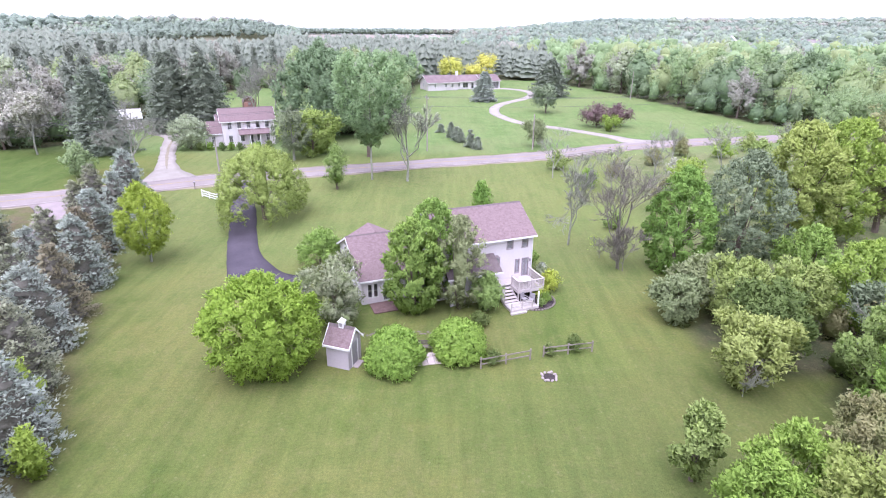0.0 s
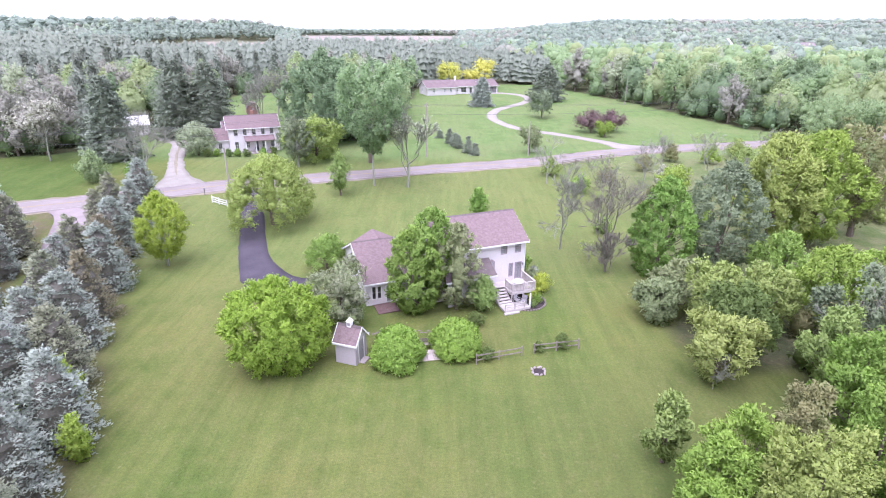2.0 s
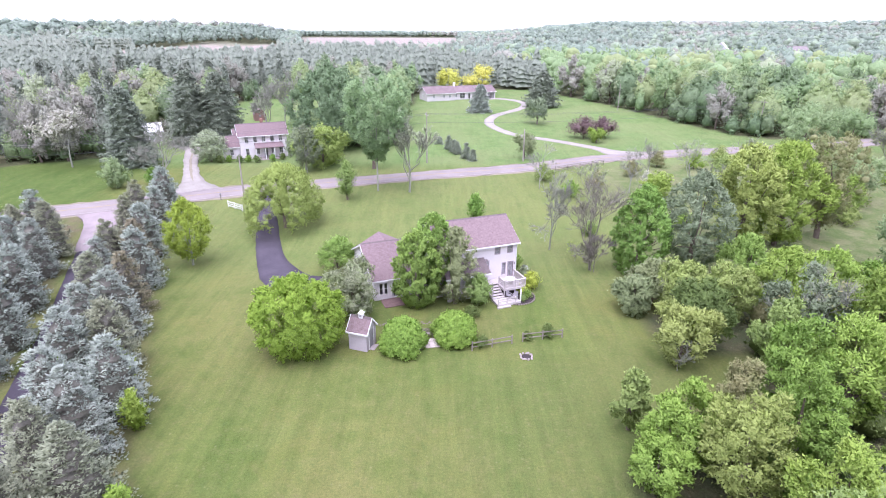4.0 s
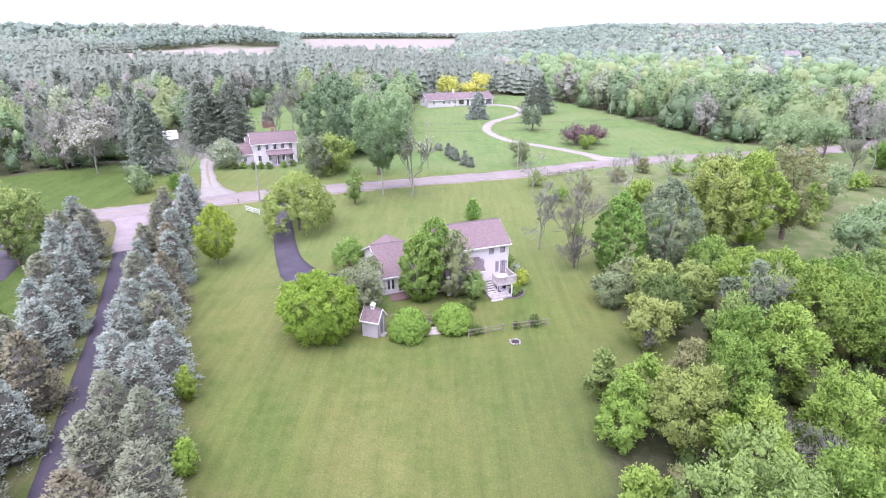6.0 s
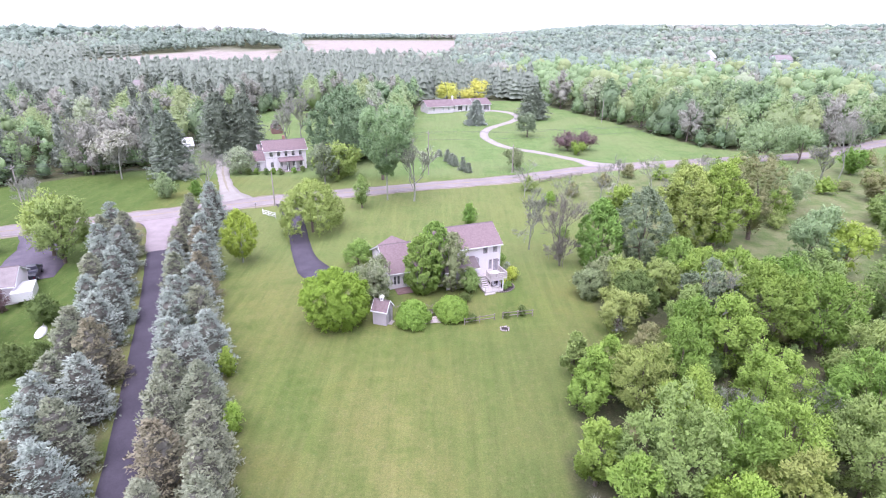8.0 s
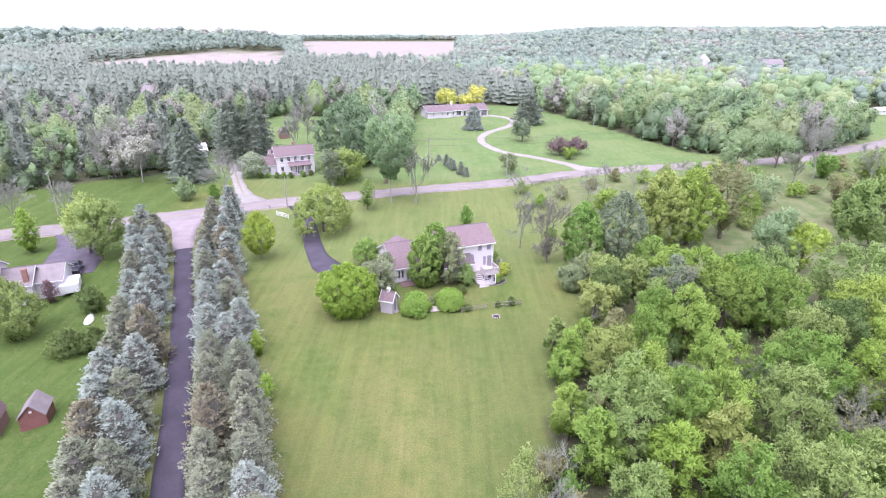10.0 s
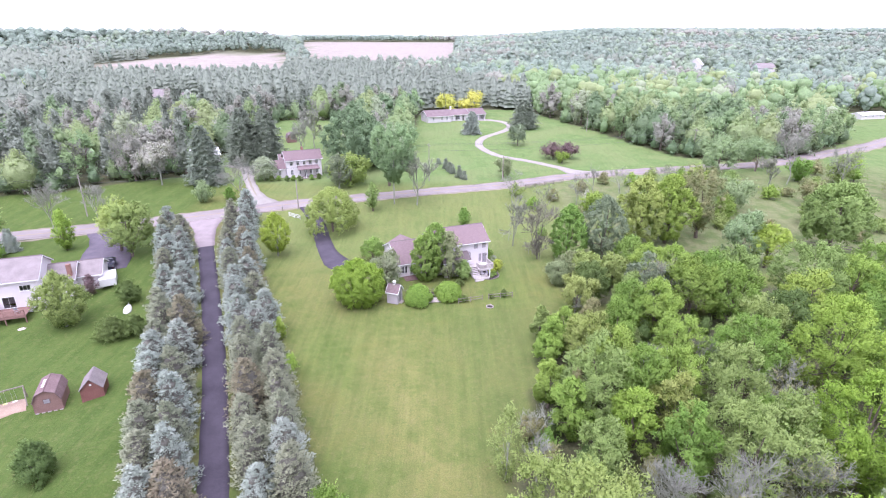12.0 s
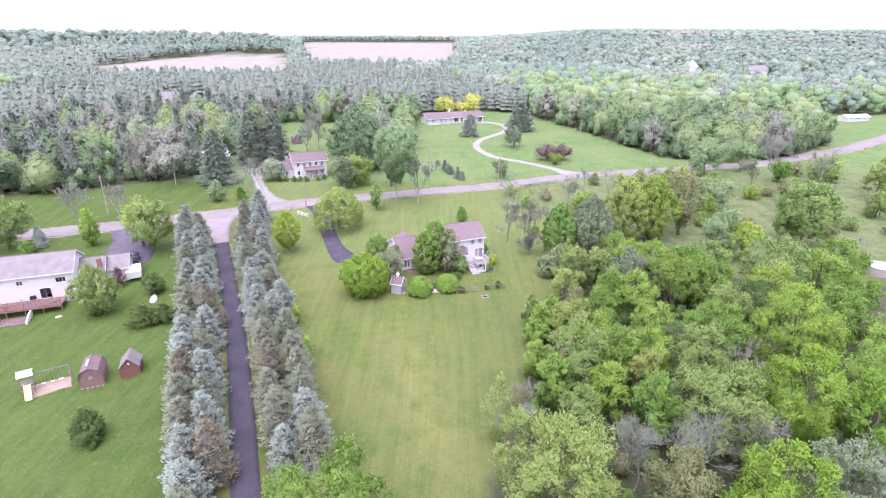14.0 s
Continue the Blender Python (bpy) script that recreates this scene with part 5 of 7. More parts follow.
hut = gambrel_barn("garden_hut", -55.2, 159, 24, 3.2, 4.0, BARNTAN, REDSHINGLE, "brown hut with a pale arched front on the far lawn")
tank = thing("round_tank", 85.5, 45.5, 0, None, "round white-capped tank at the field edge", "tank")
bm = bmesh.new()
bmesh.ops.create_cone(bm, cap_ends=True, segments=28, radius1=2.4, radius2=2.4, depth=1.7, matrix=Matrix.Translation((0, 0, 0.85)))
part("wall", bm, CONCRETE, tank)
bm = bmesh.new()
bmesh.ops.create_cone(bm, cap_ends=True, segments=28, radius1=2.5, radius2=0.3, depth=0.6, matrix=Matrix.Translation((0, 0, 2.01)))
part("cap", bm, CANVAS, tank)
patio = thing("stone_patio", -1.35, 36.9, 12, 0.0, "small pinkish flagstone patio between shrubs", "patio")
rng0 = random.Random(8)
for i in range(4):
    for j in range(3):
        boxed("flagstone", (-1.1 + i * 0.55, -0.58 + i * 0.55, -0.9 + j * 0.55, -0.38 + j * 0.55, -0.05, 0.05 + rng0.uniform(0, 0.012)), PINKSTONE, patio)
bench = thing("garden_bench", -1.5, 38.0, 8, 0.0, "weathered garden bench on the patio", "bench")
for k in range(3):
    boxed("slat", (-0.6, 0.6, -0.2 + k * 0.14, -0.08 + k * 0.14, 0.42, 0.45), WOOD, bench)
    boxed("back_slat", (-0.6, 0.6, 0.235, 0.26, 0.5 + k * 0.13, 0.6 + k * 0.13), WOOD, bench)
for a in (-0.52, 0.52):
    for b_ in (-0.15, 0.2):
        boxed("leg", (a - 0.03, a + 0.03, b_ - 0.03, b_ + 0.03, 0.0, 0.415), WOOD, bench)

# ---------------------------------------------------------------- utility poles and wires


def utility_pole(x, y, h, lean=0.0, arms=1, label="grey wooden utility pole beside the road"):
    p = thing("utility_pole", x, y, 20, None, label, "utility pole", "utility poles")
    v, q = tube_arrays([([(0, 0, -0.5), (lean * 0.3, 0, h * 0.4), (lean, 0, h)], [0.15, 0.13, 0.10])], 8)
    child("pole", npmesh("pole", v, quads=q, smoothed=True), p, POLEWOOD)
    if arms:
        boxed("crossarm", (lean - 0.06, lean + 0.06, -1.1, 1.1, h - 0.75, h - 0.62), POLEWOOD, p)
        for k in (-0.95, 0.0, 0.95):
            boxed("insulator", (lean - 0.04, lean + 0.04, k - 0.04, k + 0.04, h - 0.615, h - 0.45), METAL, p)
        v, q = tube_arrays([([(lean + 0.26, 0, h - 1.9), (lean + 0.26, 0, h - 1.15)], [0.17, 0.17])], 10)
    return p


POLES = [(-150, 62, 10), (-82.2, 77.3, 10.0), (-34.6, 82.8, 7.2), (-3.7, 108.5, 10.8), (17.3, 110.6, 7.0), (84.4, 141.0, 9.5), (150, 172, 10)]
for x, y, h in POLES:
    utility_pole(x, y, h, 0.25 if x == 84.4 else 0.0, 0 if h < 8 else 1)
utility_pole(58.3, 181.3, 8.5, 0, 0, "bare wooden pole standing in the far meadow")
for (ax, ay, ah), (bx, by, bh) in (((-150, 62, 10), (-82.2, 77.3, 10)), ((-82.2, 77.3, 10), (-3.7, 108.5, 10.8)), ((-3.7, 108.5, 10.8), (84.4, 141, 9.5)), ((84.4, 141, 9.5), (150, 172, 10))):
    for k, drop in ((-0.9, 0.45), (0.9, 0.45), (0.0, 2.2)):
        s = np.linspace(0, 1, 17)
        x, y = ax + (bx - ax) * s - 0.34 * k, ay + (by - ay) * s + 0.94 * k
        z = (gz(ax, ay) + ah - drop) * (1 - s) + (gz(bx, by) + bh - drop) * s - 4 * 1.1 * s * (1 - s)
        v, q = tube_arrays([(np.c_[x, y, z], np.full(17, 0.018))], 4)
        tagged(child("power_line", npmesh("power_line", v, quads=q), None, WIRE), "thin dark overhead cable between poles", "cable", "overhead cables")
mail = thing("mailbox", -38.0, 81.2, 20, None, "dark mailbox on a post at the road", "mailbox")
boxed("post", (-0.05, 0.05, -0.05, 0.05, -0.2, 1.0), WOOD, mail)
boxed("box", (-0.12, 0.12, -0.25, 0.25, 1.0, 1.25), GREYDOOR, mail, bevel=0.03)

# ---------------------------------------------------------------- trees


def ico(subdiv):
    bm = bmesh.new()
    bmesh.ops.create_icosphere(bm, subdivisions=subdiv, radius=1.0)
    v = np.array([p.co[:] for p in bm.verts])
    f = np.array([[q.index for q in face.verts] for face in bm.faces])
    bm.free()
    return v, f


ICO0, ICO1 = ico(1), ico(2)
OCTA = (np.array([[1, 0, 0], [-1, 0, 0], [0, 1, 0], [0, -1, 0], [0, 0, 1], [0, 0, -1]], float),
        np.array([[0, 2, 4], [2, 1, 4], [1, 3, 4], [3, 0, 4], [2, 0, 5], [1, 2, 5], [3, 1, 5], [0, 3, 5]]))


def unit(a):
    return a / (np.linalg.norm(a, axis=-1, keepdims=True) + 1e-9)


PROFILES = {
    "round": lambda h: np.sqrt(np.clip(1 - (2 * h - 0.92) ** 2 / 1.1, 0.05, 1)),
    "oval": lambda h: np.clip(np.sin(np.pi * (0.10 + 0.86 * h)) ** 0.75, 0.12, 1),
    "column": lambda h: np.clip(1.05 - np.abs(h - 0.4) ** 1.9 * 2.1, 0.25, 1),
    "pillar": lambda h: np.clip(1 - np.abs(1.9 * h - 0.9) ** 4 * 0.75, 0.2, 1),
    "vase": lambda h: np.clip(0.25 + 1.05 * np.sin(np.pi * (0.02 + 0.80 * h)) * (0.45 + 0.6 * h), 0.12, 1),
    "dome": lambda h: np.sqrt(np.clip(1 - (h * 0.98) ** 2.4, 0.03, 1)),
    "cone": lambda h: np.clip(1.02 - h, 0.06, 1) ** 0.8,
}


def faced(tri, n):
    """Triangles turned to face the way n, as corners, faces and corner normals."""
    g = np.cross(tri[:, 1] - tri[:, 0], tri[:, 2] - tri[:, 0])
    turned = (g * n).sum(-1) < 0
    tri[turned] = tri[turned][:, ::-1]
    return tri.reshape(-1, 3), np.arange(len(tri) * 3).reshape(-1, 3), np.repeat(n, 3, 0)


def leaf_cards(rng, pos, out, size, flat=0.6, grain=None, shade=None):
    """Small leaf tufts at the given places, facing more or less outward: two pointed leaves each; grain: the twig that each grows along; shade: the way that the clump's surface faces there."""
    n = unit(out * 0.7 + rng.normal(size=pos.shape) * flat + np.array([0, 0, 0.25]))
    t1 = unit(np.cross(n, rng.normal(size=pos.shape)))
    if grain is not None:
        t1 = unit(grain + t1 * 0.7)
    s = size * rng.uniform(0.65, 1.3, (len(pos), 1))
    corners = []
    for k in (-1, 1):
        d = unit(t1 * k + np.cross(n, t1) * rng.uniform(-0.9, 0.9, s.shape))
        w = np.cross(n, d)
        root = pos + rng.normal(0, 0.35, pos.shape) * s
        corners += [root - w * s * 0.42, root + d * s * 1.1 - n * s * 0.3, root + w * s * 0.42]
    return faced(np.stack(corners, 1).reshape(-1, 3, 3), np.repeat(unit((out if shade is None else shade) + n * 0.35), 2, 0))


def crown_arrays(seed, radius, zb, zt, profile="round", clumps=45, clump=None, cards=70, card=0.26, heart=0.45, fill=0.5, squash=0.8, mass=0.0, lobed=0, reach=1.0, far=False):
    """A crown of leafy clumps: rough hearts with leaf sprays round them, and for a dense crown a ragged inner mass."""
    rng = np.random.default_rng(seed)
    prof = PROFILES[profile]
    clump = clump or radius * 2.3 / math.sqrt(clumps)
    hs = np.clip((np.arange(clumps) + rng.uniform(0.1, 0.9, clumps)) / clumps, 0, 1)
    ang = np.arange(len(hs)) * 2.39996 + rng.normal(0, 0.3, len(hs))
    lobe_a, lobe_b = rng.uniform(0, 6, 2)

    def lobes(a):
        return 1 + 0.10 * np.sin(2 * a + lobe_a) + 0.07 * np.sin(5 * a + lobe_b)

    inner = np.maximum(prof(hs) * radius * lobes(ang) - clump * (0.35 + 0.8 * reach), 0.05)
    rad = inner * np.where(rng.random(len(hs)) < fill, rng.uniform(0.90, 1.06, len(hs)), rng.uniform(0.3, 0.9, len(hs)))
    lo, hi = zb + clump * 0.6, zt - clump * 0.6
    c = np.stack([np.cos(ang) * rad, np.sin(ang) * rad, lo + (hi - lo) * hs], -1)
    knobs = None
    if lobed:
        la = np.arange(lobed) * 2.39996 + rng.uniform(0, 6)
        lh = np.clip((np.arange(lobed) + rng.uniform(0.1, 0.9, lobed)) / lobed, 0.05, 0.95)
        lr = radius * rng.uniform(0.34, 0.52, lobed)
        out = np.maximum(prof(lh) * radius * rng.uniform(0.85, 1.15, lobed) - lr, 0.0)
        out[-1] *= 0.3
        tall = rng.uniform(1.15, 1.8, lobed)
        lz = np.minimum(zb + lr * tall * 0.8 + (zt - zb - lr * tall * 1.6) * lh, zt - lr * tall * rng.uniform(0.95, 1.1, lobed))
        lc = np.stack([np.cos(la) * out, np.sin(la) * out, np.maximum(lz, lr * 0.7)], -1)
        which = rng.choice(lobed, clumps * 4, p=lr**2 / (lr**2).sum())
        dr = unit(rng.normal(size=(clumps * 4, 3)) + np.array([0, 0, 0.25]))
        scale = np.stack([lr, lr, lr * tall], -1)
        pts = lc[which] + dr * np.maximum(scale[which] - clump * 0.8, 0.1)
        clear = np.ones(len(pts), bool)
        for k in range(lobed):
            clear &= (np.linalg.norm((pts - lc[k]) / scale[k], axis=1) > 0.72) | (which == k)
        pts = pts[clear][:clumps]
        c = pts
        hs = hs[: len(c)]
        knobs = (lc, scale)
    cr = clump * rng.uniform(0.7, 1.2, len(hs))
    iv, it = OCTA if far else ICO0
    sq = np.array([1, 1, squash])
    cores = c[:, None] + iv[None] * cr[:, None, None] * heart * sq * rng.uniform(0.7, 1.15, (len(hs), len(iv), 1))
    tri = (np.arange(len(hs))[:, None, None] * len(iv) + it[None]).reshape(-1, 3)
    cores = cores.reshape(-1, 3)
    core_n = np.tile(unit(iv + np.array([0, 0, 0.2])), (len(hs), 1))
    if mass > 0 and knobs is not None:
        for k in range(lobed):
            tri = np.concatenate([tri, it + len(cores)])
            cores = np.concatenate([cores, knobs[0][k] + iv * knobs[1][k] * mass * 0.72 * rng.uniform(0.85, 1.1, (len(iv), 1))])
            core_n = np.concatenate([core_n, iv])
    elif mass > 0:
        mv, mt = ICO1
        h = (mv[:, 2] + 1) / 2
        flat = unit(mv[:, :2] + 1e-6)
        r = prof(h) * radius * mass * np.sqrt(np.clip(1 - mv[:, 2] ** 2, 0, 1)) ** 0.35 * lobes(np.arctan2(mv[:, 1], mv[:, 0])) * rng.uniform(0.85, 1.12, len(mv))
        body = np.c_[flat * r[:, None], zb + (zt - zb) * (0.08 + 0.76 * h)]
        tri = np.concatenate([tri, mt + len(cores)])
        cores = np.concatenate([cores, body])
        core_n = np.concatenate([core_n, mv])
    # leafy twigs that reach out and up from every clump
    away = unit(c - np.array([0, 0, zb + 0.35 * (zt - zb)]))
    twigs = 9
    td = unit(away[:, None] * 0.9 + rng.normal(0, 0.55, (len(hs), twigs, 3)) + np.array([0, 0, 0.35]))
    u = rng.uniform(0, 1, (len(hs), cards)) ** 0.75
    d = td[np.arange(len(hs))[:, None], rng.integers(0, twigs, (len(hs), cards))]
    pos = c[:, None] + d * ((u - 0.12) * cr[:, None] * reach * rng.uniform(0.9, 1.65, (len(hs), 1)))[..., None] * np.array([1, 1, 0.6 + 0.5 * squash])
    pos = pos + rng.normal(size=pos.shape) * (cr[:, None] * 0.40 * (1.15 - u))[..., None]
    bulge = unit(pos - c[:, None] + away[:, None] * cr[:, None, None] * 0.35)
    middle = np.array([0, 0, zb + 0.35 * (zt - zb)])
    shade = unit(bulge * 0.75 + unit(pos - middle) * 0.35 + np.array([0, 0, 0.15]))
    face = unit(bulge * 0.6 + np.array([0, 0, 0.3]))
    cv, ct, cn = leaf_cards(rng, pos.reshape(-1, 3), face.reshape(-1, 3), card * 0.78, grain=d.reshape(-1, 3), shade=shade.reshape(-1, 3))
    v = np.concatenate([cores, cv])
    v[:, 2] = np.maximum(v[:, 2], 0.03)
    return v, np.concatenate([tri, ct + len(cores)]), np.concatenate([core_n, cn]), c


def limb_paths(seed, height_, r0, targets, spread=0.5, fork=0.35):
    """A trunk and limbs that reach into the crown."""
    rng = np.random.default_rng(seed)
    bend = rng.normal(0, 0.02 * height_, (4, 2))
    z = np.array([-0.3, 0.3, 0.55, 0.74]) * height_
    z[0] = -0.4
    trunk = np.c_[np.r_[0, bend[1:, 0]], np.r_[0, bend[1:, 1]], z]
    paths = [(trunk, [r0 * 1.25, r0 * 0.85, r0 * 0.5, r0 * 0.12])]
    for t in targets:
        zs = fork * height_ + rng.random() * 0.25 * height_
        zs = min(zs, t[2] * 0.85)
        s = np.array([np.interp(zs, z, trunk[:, 0]), np.interp(zs, z, trunk[:, 1]), zs])
        mid = s * 0.45 + np.asarray(t) * 0.55 + np.array([0, 0, -0.06 * height_]) * spread
        paths.append((np.array([s, mid, t]), [r0 * 0.34, r0 * 0.2, r0 * 0.04]))
    return paths


def bare_paths(seed, height_, spread, depth=4, r0=0.16, kids=4):
    """Forking bare branches."""
    rng = np.random.default_rng(seed)
    paths = []

    def grow(p, d, length, r, level):
        d = d / np.linalg.norm(d)
        q = p + d * length
        m = (p + q) / 2 + rng.normal(0, 0.06, 3) * length
        paths.append((np.array([p, m, q]), [r, r * 0.8, r * 0.55]))
        if level == 0:
            return
        for _ in range(kids if level > 2 else kids - 1 if level > 1 else kids + 2):
            nd = d * 0.75 + rng.normal(0, 0.42, 3) * np.array([spread, spread, 0.7]) + np.array([0, 0, 0.22])
            start = p + (q - p) * rng.uniform(0.45, 1.0)
            grow(start, nd, length * rng.uniform(0.55, 0.78), r * 0.52, level - 1)

    grow(np.array([0, 0, -0.3]), np.array([rng.normal(0, 0.05), rng.normal(0, 0.05), 1.0]), height_ * 0.40, r0, depth)
    return paths


def leafy(name, x, y, h, r, mat_, label, profile="round", zb=0.15, clumps=45, cards=70, card=0.24, seed=1, bark=None, fill=0.55, clump=None, category="tree", trunk_r=None, group="", squash=0.8, mass=0.15, lobed=0, reach=1.0, heart=0.45):
    """A tree or shrub: trunk with limbs, and a crown."""
    t = thing(name, x, y, (seed * 47) % 360, None, label, category, group)
    v, tri, nrm, c = crown_arrays(seed, r, zb * h, h, profile, clumps, clump, cards, card, heart=heart, fill=fill, squash=squash, mass=mass, lobed=lobed, reach=reach)
    pick = c[:: max(1, len(c) // 9)]
    tv, tq = tube_arrays(limb_paths(seed + 5, h, trunk_r or (0.02 * h + 0.03), pick, fork=max(0.12, zb * 0.8)), 7)
    child("trunk", npmesh("trunk", tv, quads=tq, smoothed=True), t, bark or BARK)
    child("crown", npmesh("crown", v, tri, normals=nrm), t, mat_)
    return t


def bare(name, x, y, h, spread, label, seed=1, depth=4, r0=0.15, leaves=None, cards=600, card=0.13, bark=None, twig=0.017):
    t = thing(name, x, y, (seed * 61) % 360, None, label, "tree")
    paths = bare_paths(seed, h, spread, depth, r0)
    top = max(p[0][-1][2] for p in paths)
    k = h / top
    thin = [(p * k, r) for p, r in paths]
    paths = [(p, np.maximum(r, twig)) for p, r in thin]
    tv, tq = tube_arrays(paths, 3)
    child("trunk", npmesh("trunk", tv, quads=tq), t, bark or GREYBARK)
    if leaves is not None:
        rng = np.random.default_rng(seed)
        tips = np.array([p[-1] for p, r in thin if r[0] < r0 * 0.35])
        pos = tips[rng.integers(0, len(tips), cards)] + rng.normal(0, 0.22, (cards, 3))
        v, q, nrm = leaf_cards(rng, pos, unit(pos - np.array([0, 0, h * 0.55])) + np.array([0, 0, 0.3]), card)
        child("crown", npmesh("crown", v, q, normals=nrm), t, leaves)
    return t


def spruce_arrays(seed, h, r, dense=1.0, droop=0.25, card=0.17, taper=0.58, domed=False):
    """Whorls of drooping boughs, each a fan of needle tufts, round a ragged cone."""
    rng = np.random.default_rng(seed)

    def girth(z):
        if domed:
            return r * max(1 - (z / h) ** 1.8, 0.02) ** 0.66
        return r * max(1 - z / h, 0.0) ** taper

    rows = []
    z = 0.3
    while z < h * 0.97:
        f = 1 - z / h
        rr = girth(z) * (1 + 0.10 * math.sin(z * 2.3 + seed))
        n = max(4, int((4 + 7 * f) * dense))
        for a in np.arange(n) * 2 * np.pi / n + rng.uniform(0, 6):
            rows.append((z + rng.normal(0, 0.14), a + rng.normal(0, 0.2), rr * rng.uniform(0.70, 1.2)))
        z += 0.40 + 0.16 * f
    rows = np.array(rows)
    k = np.linspace(0.46, 1.0, 7)
    d = np.stack([np.cos(rows[:, 1]), np.sin(rows[:, 1]), np.zeros(len(rows))], -1)
    side = np.stack([-d[:, 1], d[:, 0], d[:, 2]], -1)
    along = rows[:, 2, None] * k[None]
    zc = rows[:, 0, None] - droop * rows[:, 2, None] * (k[None] ** 1.4) + 0.3 * rows[:, 2, None] * np.maximum(k[None] - 0.75, 0)
    p = d[:, None] * along[..., None]
    p[..., 2] += zc
    pos, dirs, fans = [], [], []
    for s in (-1, -0.5, 0, 0.5, 1):
        wide = (0.14 + 0.36 * k)[None] * (0.35 + 0.4 * rows[:, 2, None] / r)
        o = p + side[:, None] * (s * wide * rng.uniform(0.5, 1.3, wide.shape))[..., None]
        o[..., 2] -= abs(s) * 0.16
        dr = unit(d[:, None] * 0.9 + side[:, None] * s * 0.7 + rng.normal(0, 0.28, o.shape) + np.array([0, 0, 0.45 if domed else 0.10]))
        pos.append(o.reshape(-1, 3))
        dirs.append(dr.reshape(-1, 3))
        fans.append(unit(d[:, None] * (0.15 + 0.75 * k)[None, :, None] + side[:, None] * s * 0.55 + np.array([0, 0, 0.6])).reshape(-1, 3))
    pos, dirs, fans = np.concatenate(pos), np.concatenate(dirs), np.concatenate(fans)
    pos += rng.normal(0, 0.07, pos.shape)
    s = card * rng.uniform(0.7, 1.35, (len(pos), 1))
    up = unit(np.array([0, 0, 1.0]) + rng.normal(0, 0.5, pos.shape))
    sd = unit(np.cross(dirs, up))
    corners = []
    for a in (-0.8, 0.8):
        t = unit(dirs + sd * a * rng.uniform(0.2, 1.2, s.shape) + up * rng.normal(0.15, 0.3, s.shape))
        w = unit(np.cross(t, up))
        root = pos + rng.normal(0, 0.06, pos.shape)
        corners += [root - w * s * 0.42 - t * s * 0.2, root + t * s * 1.2, root + w * s * 0.42 - t * s * 0.2]
    v, vt, vn = faced(np.stack(corners, 1).reshape(-1, 3, 3), np.repeat(unit(fans + up * 0.25), 2, 0))
    # ragged skirts of older boughs
    na = 15
    rings = [np.c_[np.zeros((na, 2)), np.full(na, 0.1)]]
    an = np.arange(na) * 2 * np.pi / na
    z = 0.35
    while z < h * 0.8:
        f = 1 - z / h
        rr = girth(z)
        an = an + rng.uniform(-0.2, 0.2)
        tip = rr * rng.uniform(0.5, 0.82, na)
        rings.append(np.c_[np.cos(an) * tip, np.sin(an) * tip, z - droop * tip * 0.8 + rng.normal(0, 0.08, na)])
        back = rr * rng.uniform(0.35, 0.6, na)
        rings.append(np.c_[np.cos(an) * back, np.sin(an) * back, np.full(na, z + 0.2 + 0.1 * f)])
        z += 0.5 + 0.25 * f
    ni = len(rings)
    i, j = np.meshgrid(np.arange(ni - 1), np.arange(na), indexing="ij")
    iq = np.stack([i * na + j, i * na + (j + 1) % na, (i + 1) * na + (j + 1) % na, (i + 1) * na + j], -1).reshape(-1, 4)
    tips = np.stack([(ni - 1) * na + np.arange(na), (ni - 1) * na + (np.arange(na) + 1) % na, np.full(na, ni * na)], -1)
    inner = np.concatenate([np.concatenate(rings), np.array([[0, 0, h * 0.9]])])
    return v, vt, vn, inner, tips, iq


def spruce(name, x, y, h, r, mat_, label, seed=1, dense=1.0, group="", droop=0.25, category="spruce tree", card=0.17, taper=0.58, dry=None, domed=False):
    t = thing(name, x, y, (seed * 53) % 360, None, label, category, group)
    v, tri, nrm, iv, it, iq = spruce_arrays(seed, h, r, dense, droop, card, taper, domed)
    tv, tq = tube_arrays([([(0, 0, -0.3), (0, 0, h * 0.5), (0, 0, h * 0.96)], [0.028 * h, 0.016 * h, 0.01])], 7)
    child("trunk", npmesh("trunk", tv, quads=tq), t, BARK)
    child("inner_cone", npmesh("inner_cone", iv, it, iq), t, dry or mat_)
    child("crown", npmesh("crown", v, tri, normals=nrm), t, mat_)
    return t


# yard trees
leafy("maple_tree", -13.35, 35.15, 7.7, 4.2, MAPLE, "round bright green maple on the back lawn", "round", 0.02, 230, 95, 0.22, 11, fill=0.95, mass=0.25)
leafy("silver_tree", -9.5, 42.2, 6.0, 3.55, SILVER, "silvery-leaved tree beside the garden shed", "round", 0.06, 90, 80, 0.23, 12, lobed=6, mass=0.3)
leafy("garden_tree", -13.4, 55.0, 3.9, 3.1, PEAR, "small spreading dull green tree by the garage", "dome", 0.2, 70, 60, 0.2, 13, squash=0.5, mass=0.15)
leafy("tall_pear_tree", -2.75, 44.7, 8.7, 2.45, PEAR, "tall dense green tree against the house", "pillar", 0.02, 150, 90, 0.24, 14, fill=0.9, mass=0.15)
leafy("tall_pear_tree", -1.1, 47.2, 9.8, 2.45, PEAR, "tall rounded green tree behind another against the house", "pillar", 0.05, 140, 90, 0.24, 15, fill=0.9, mass=0.15)
leafy("grey_leaved_tree", 1.4, 45.3, 8.9, 2.35, GREYLEAF, "slender grey-green tree against the house", "pillar", 0.04, 100, 60, 0.2, 16, fill=0.6, mass=0.25)
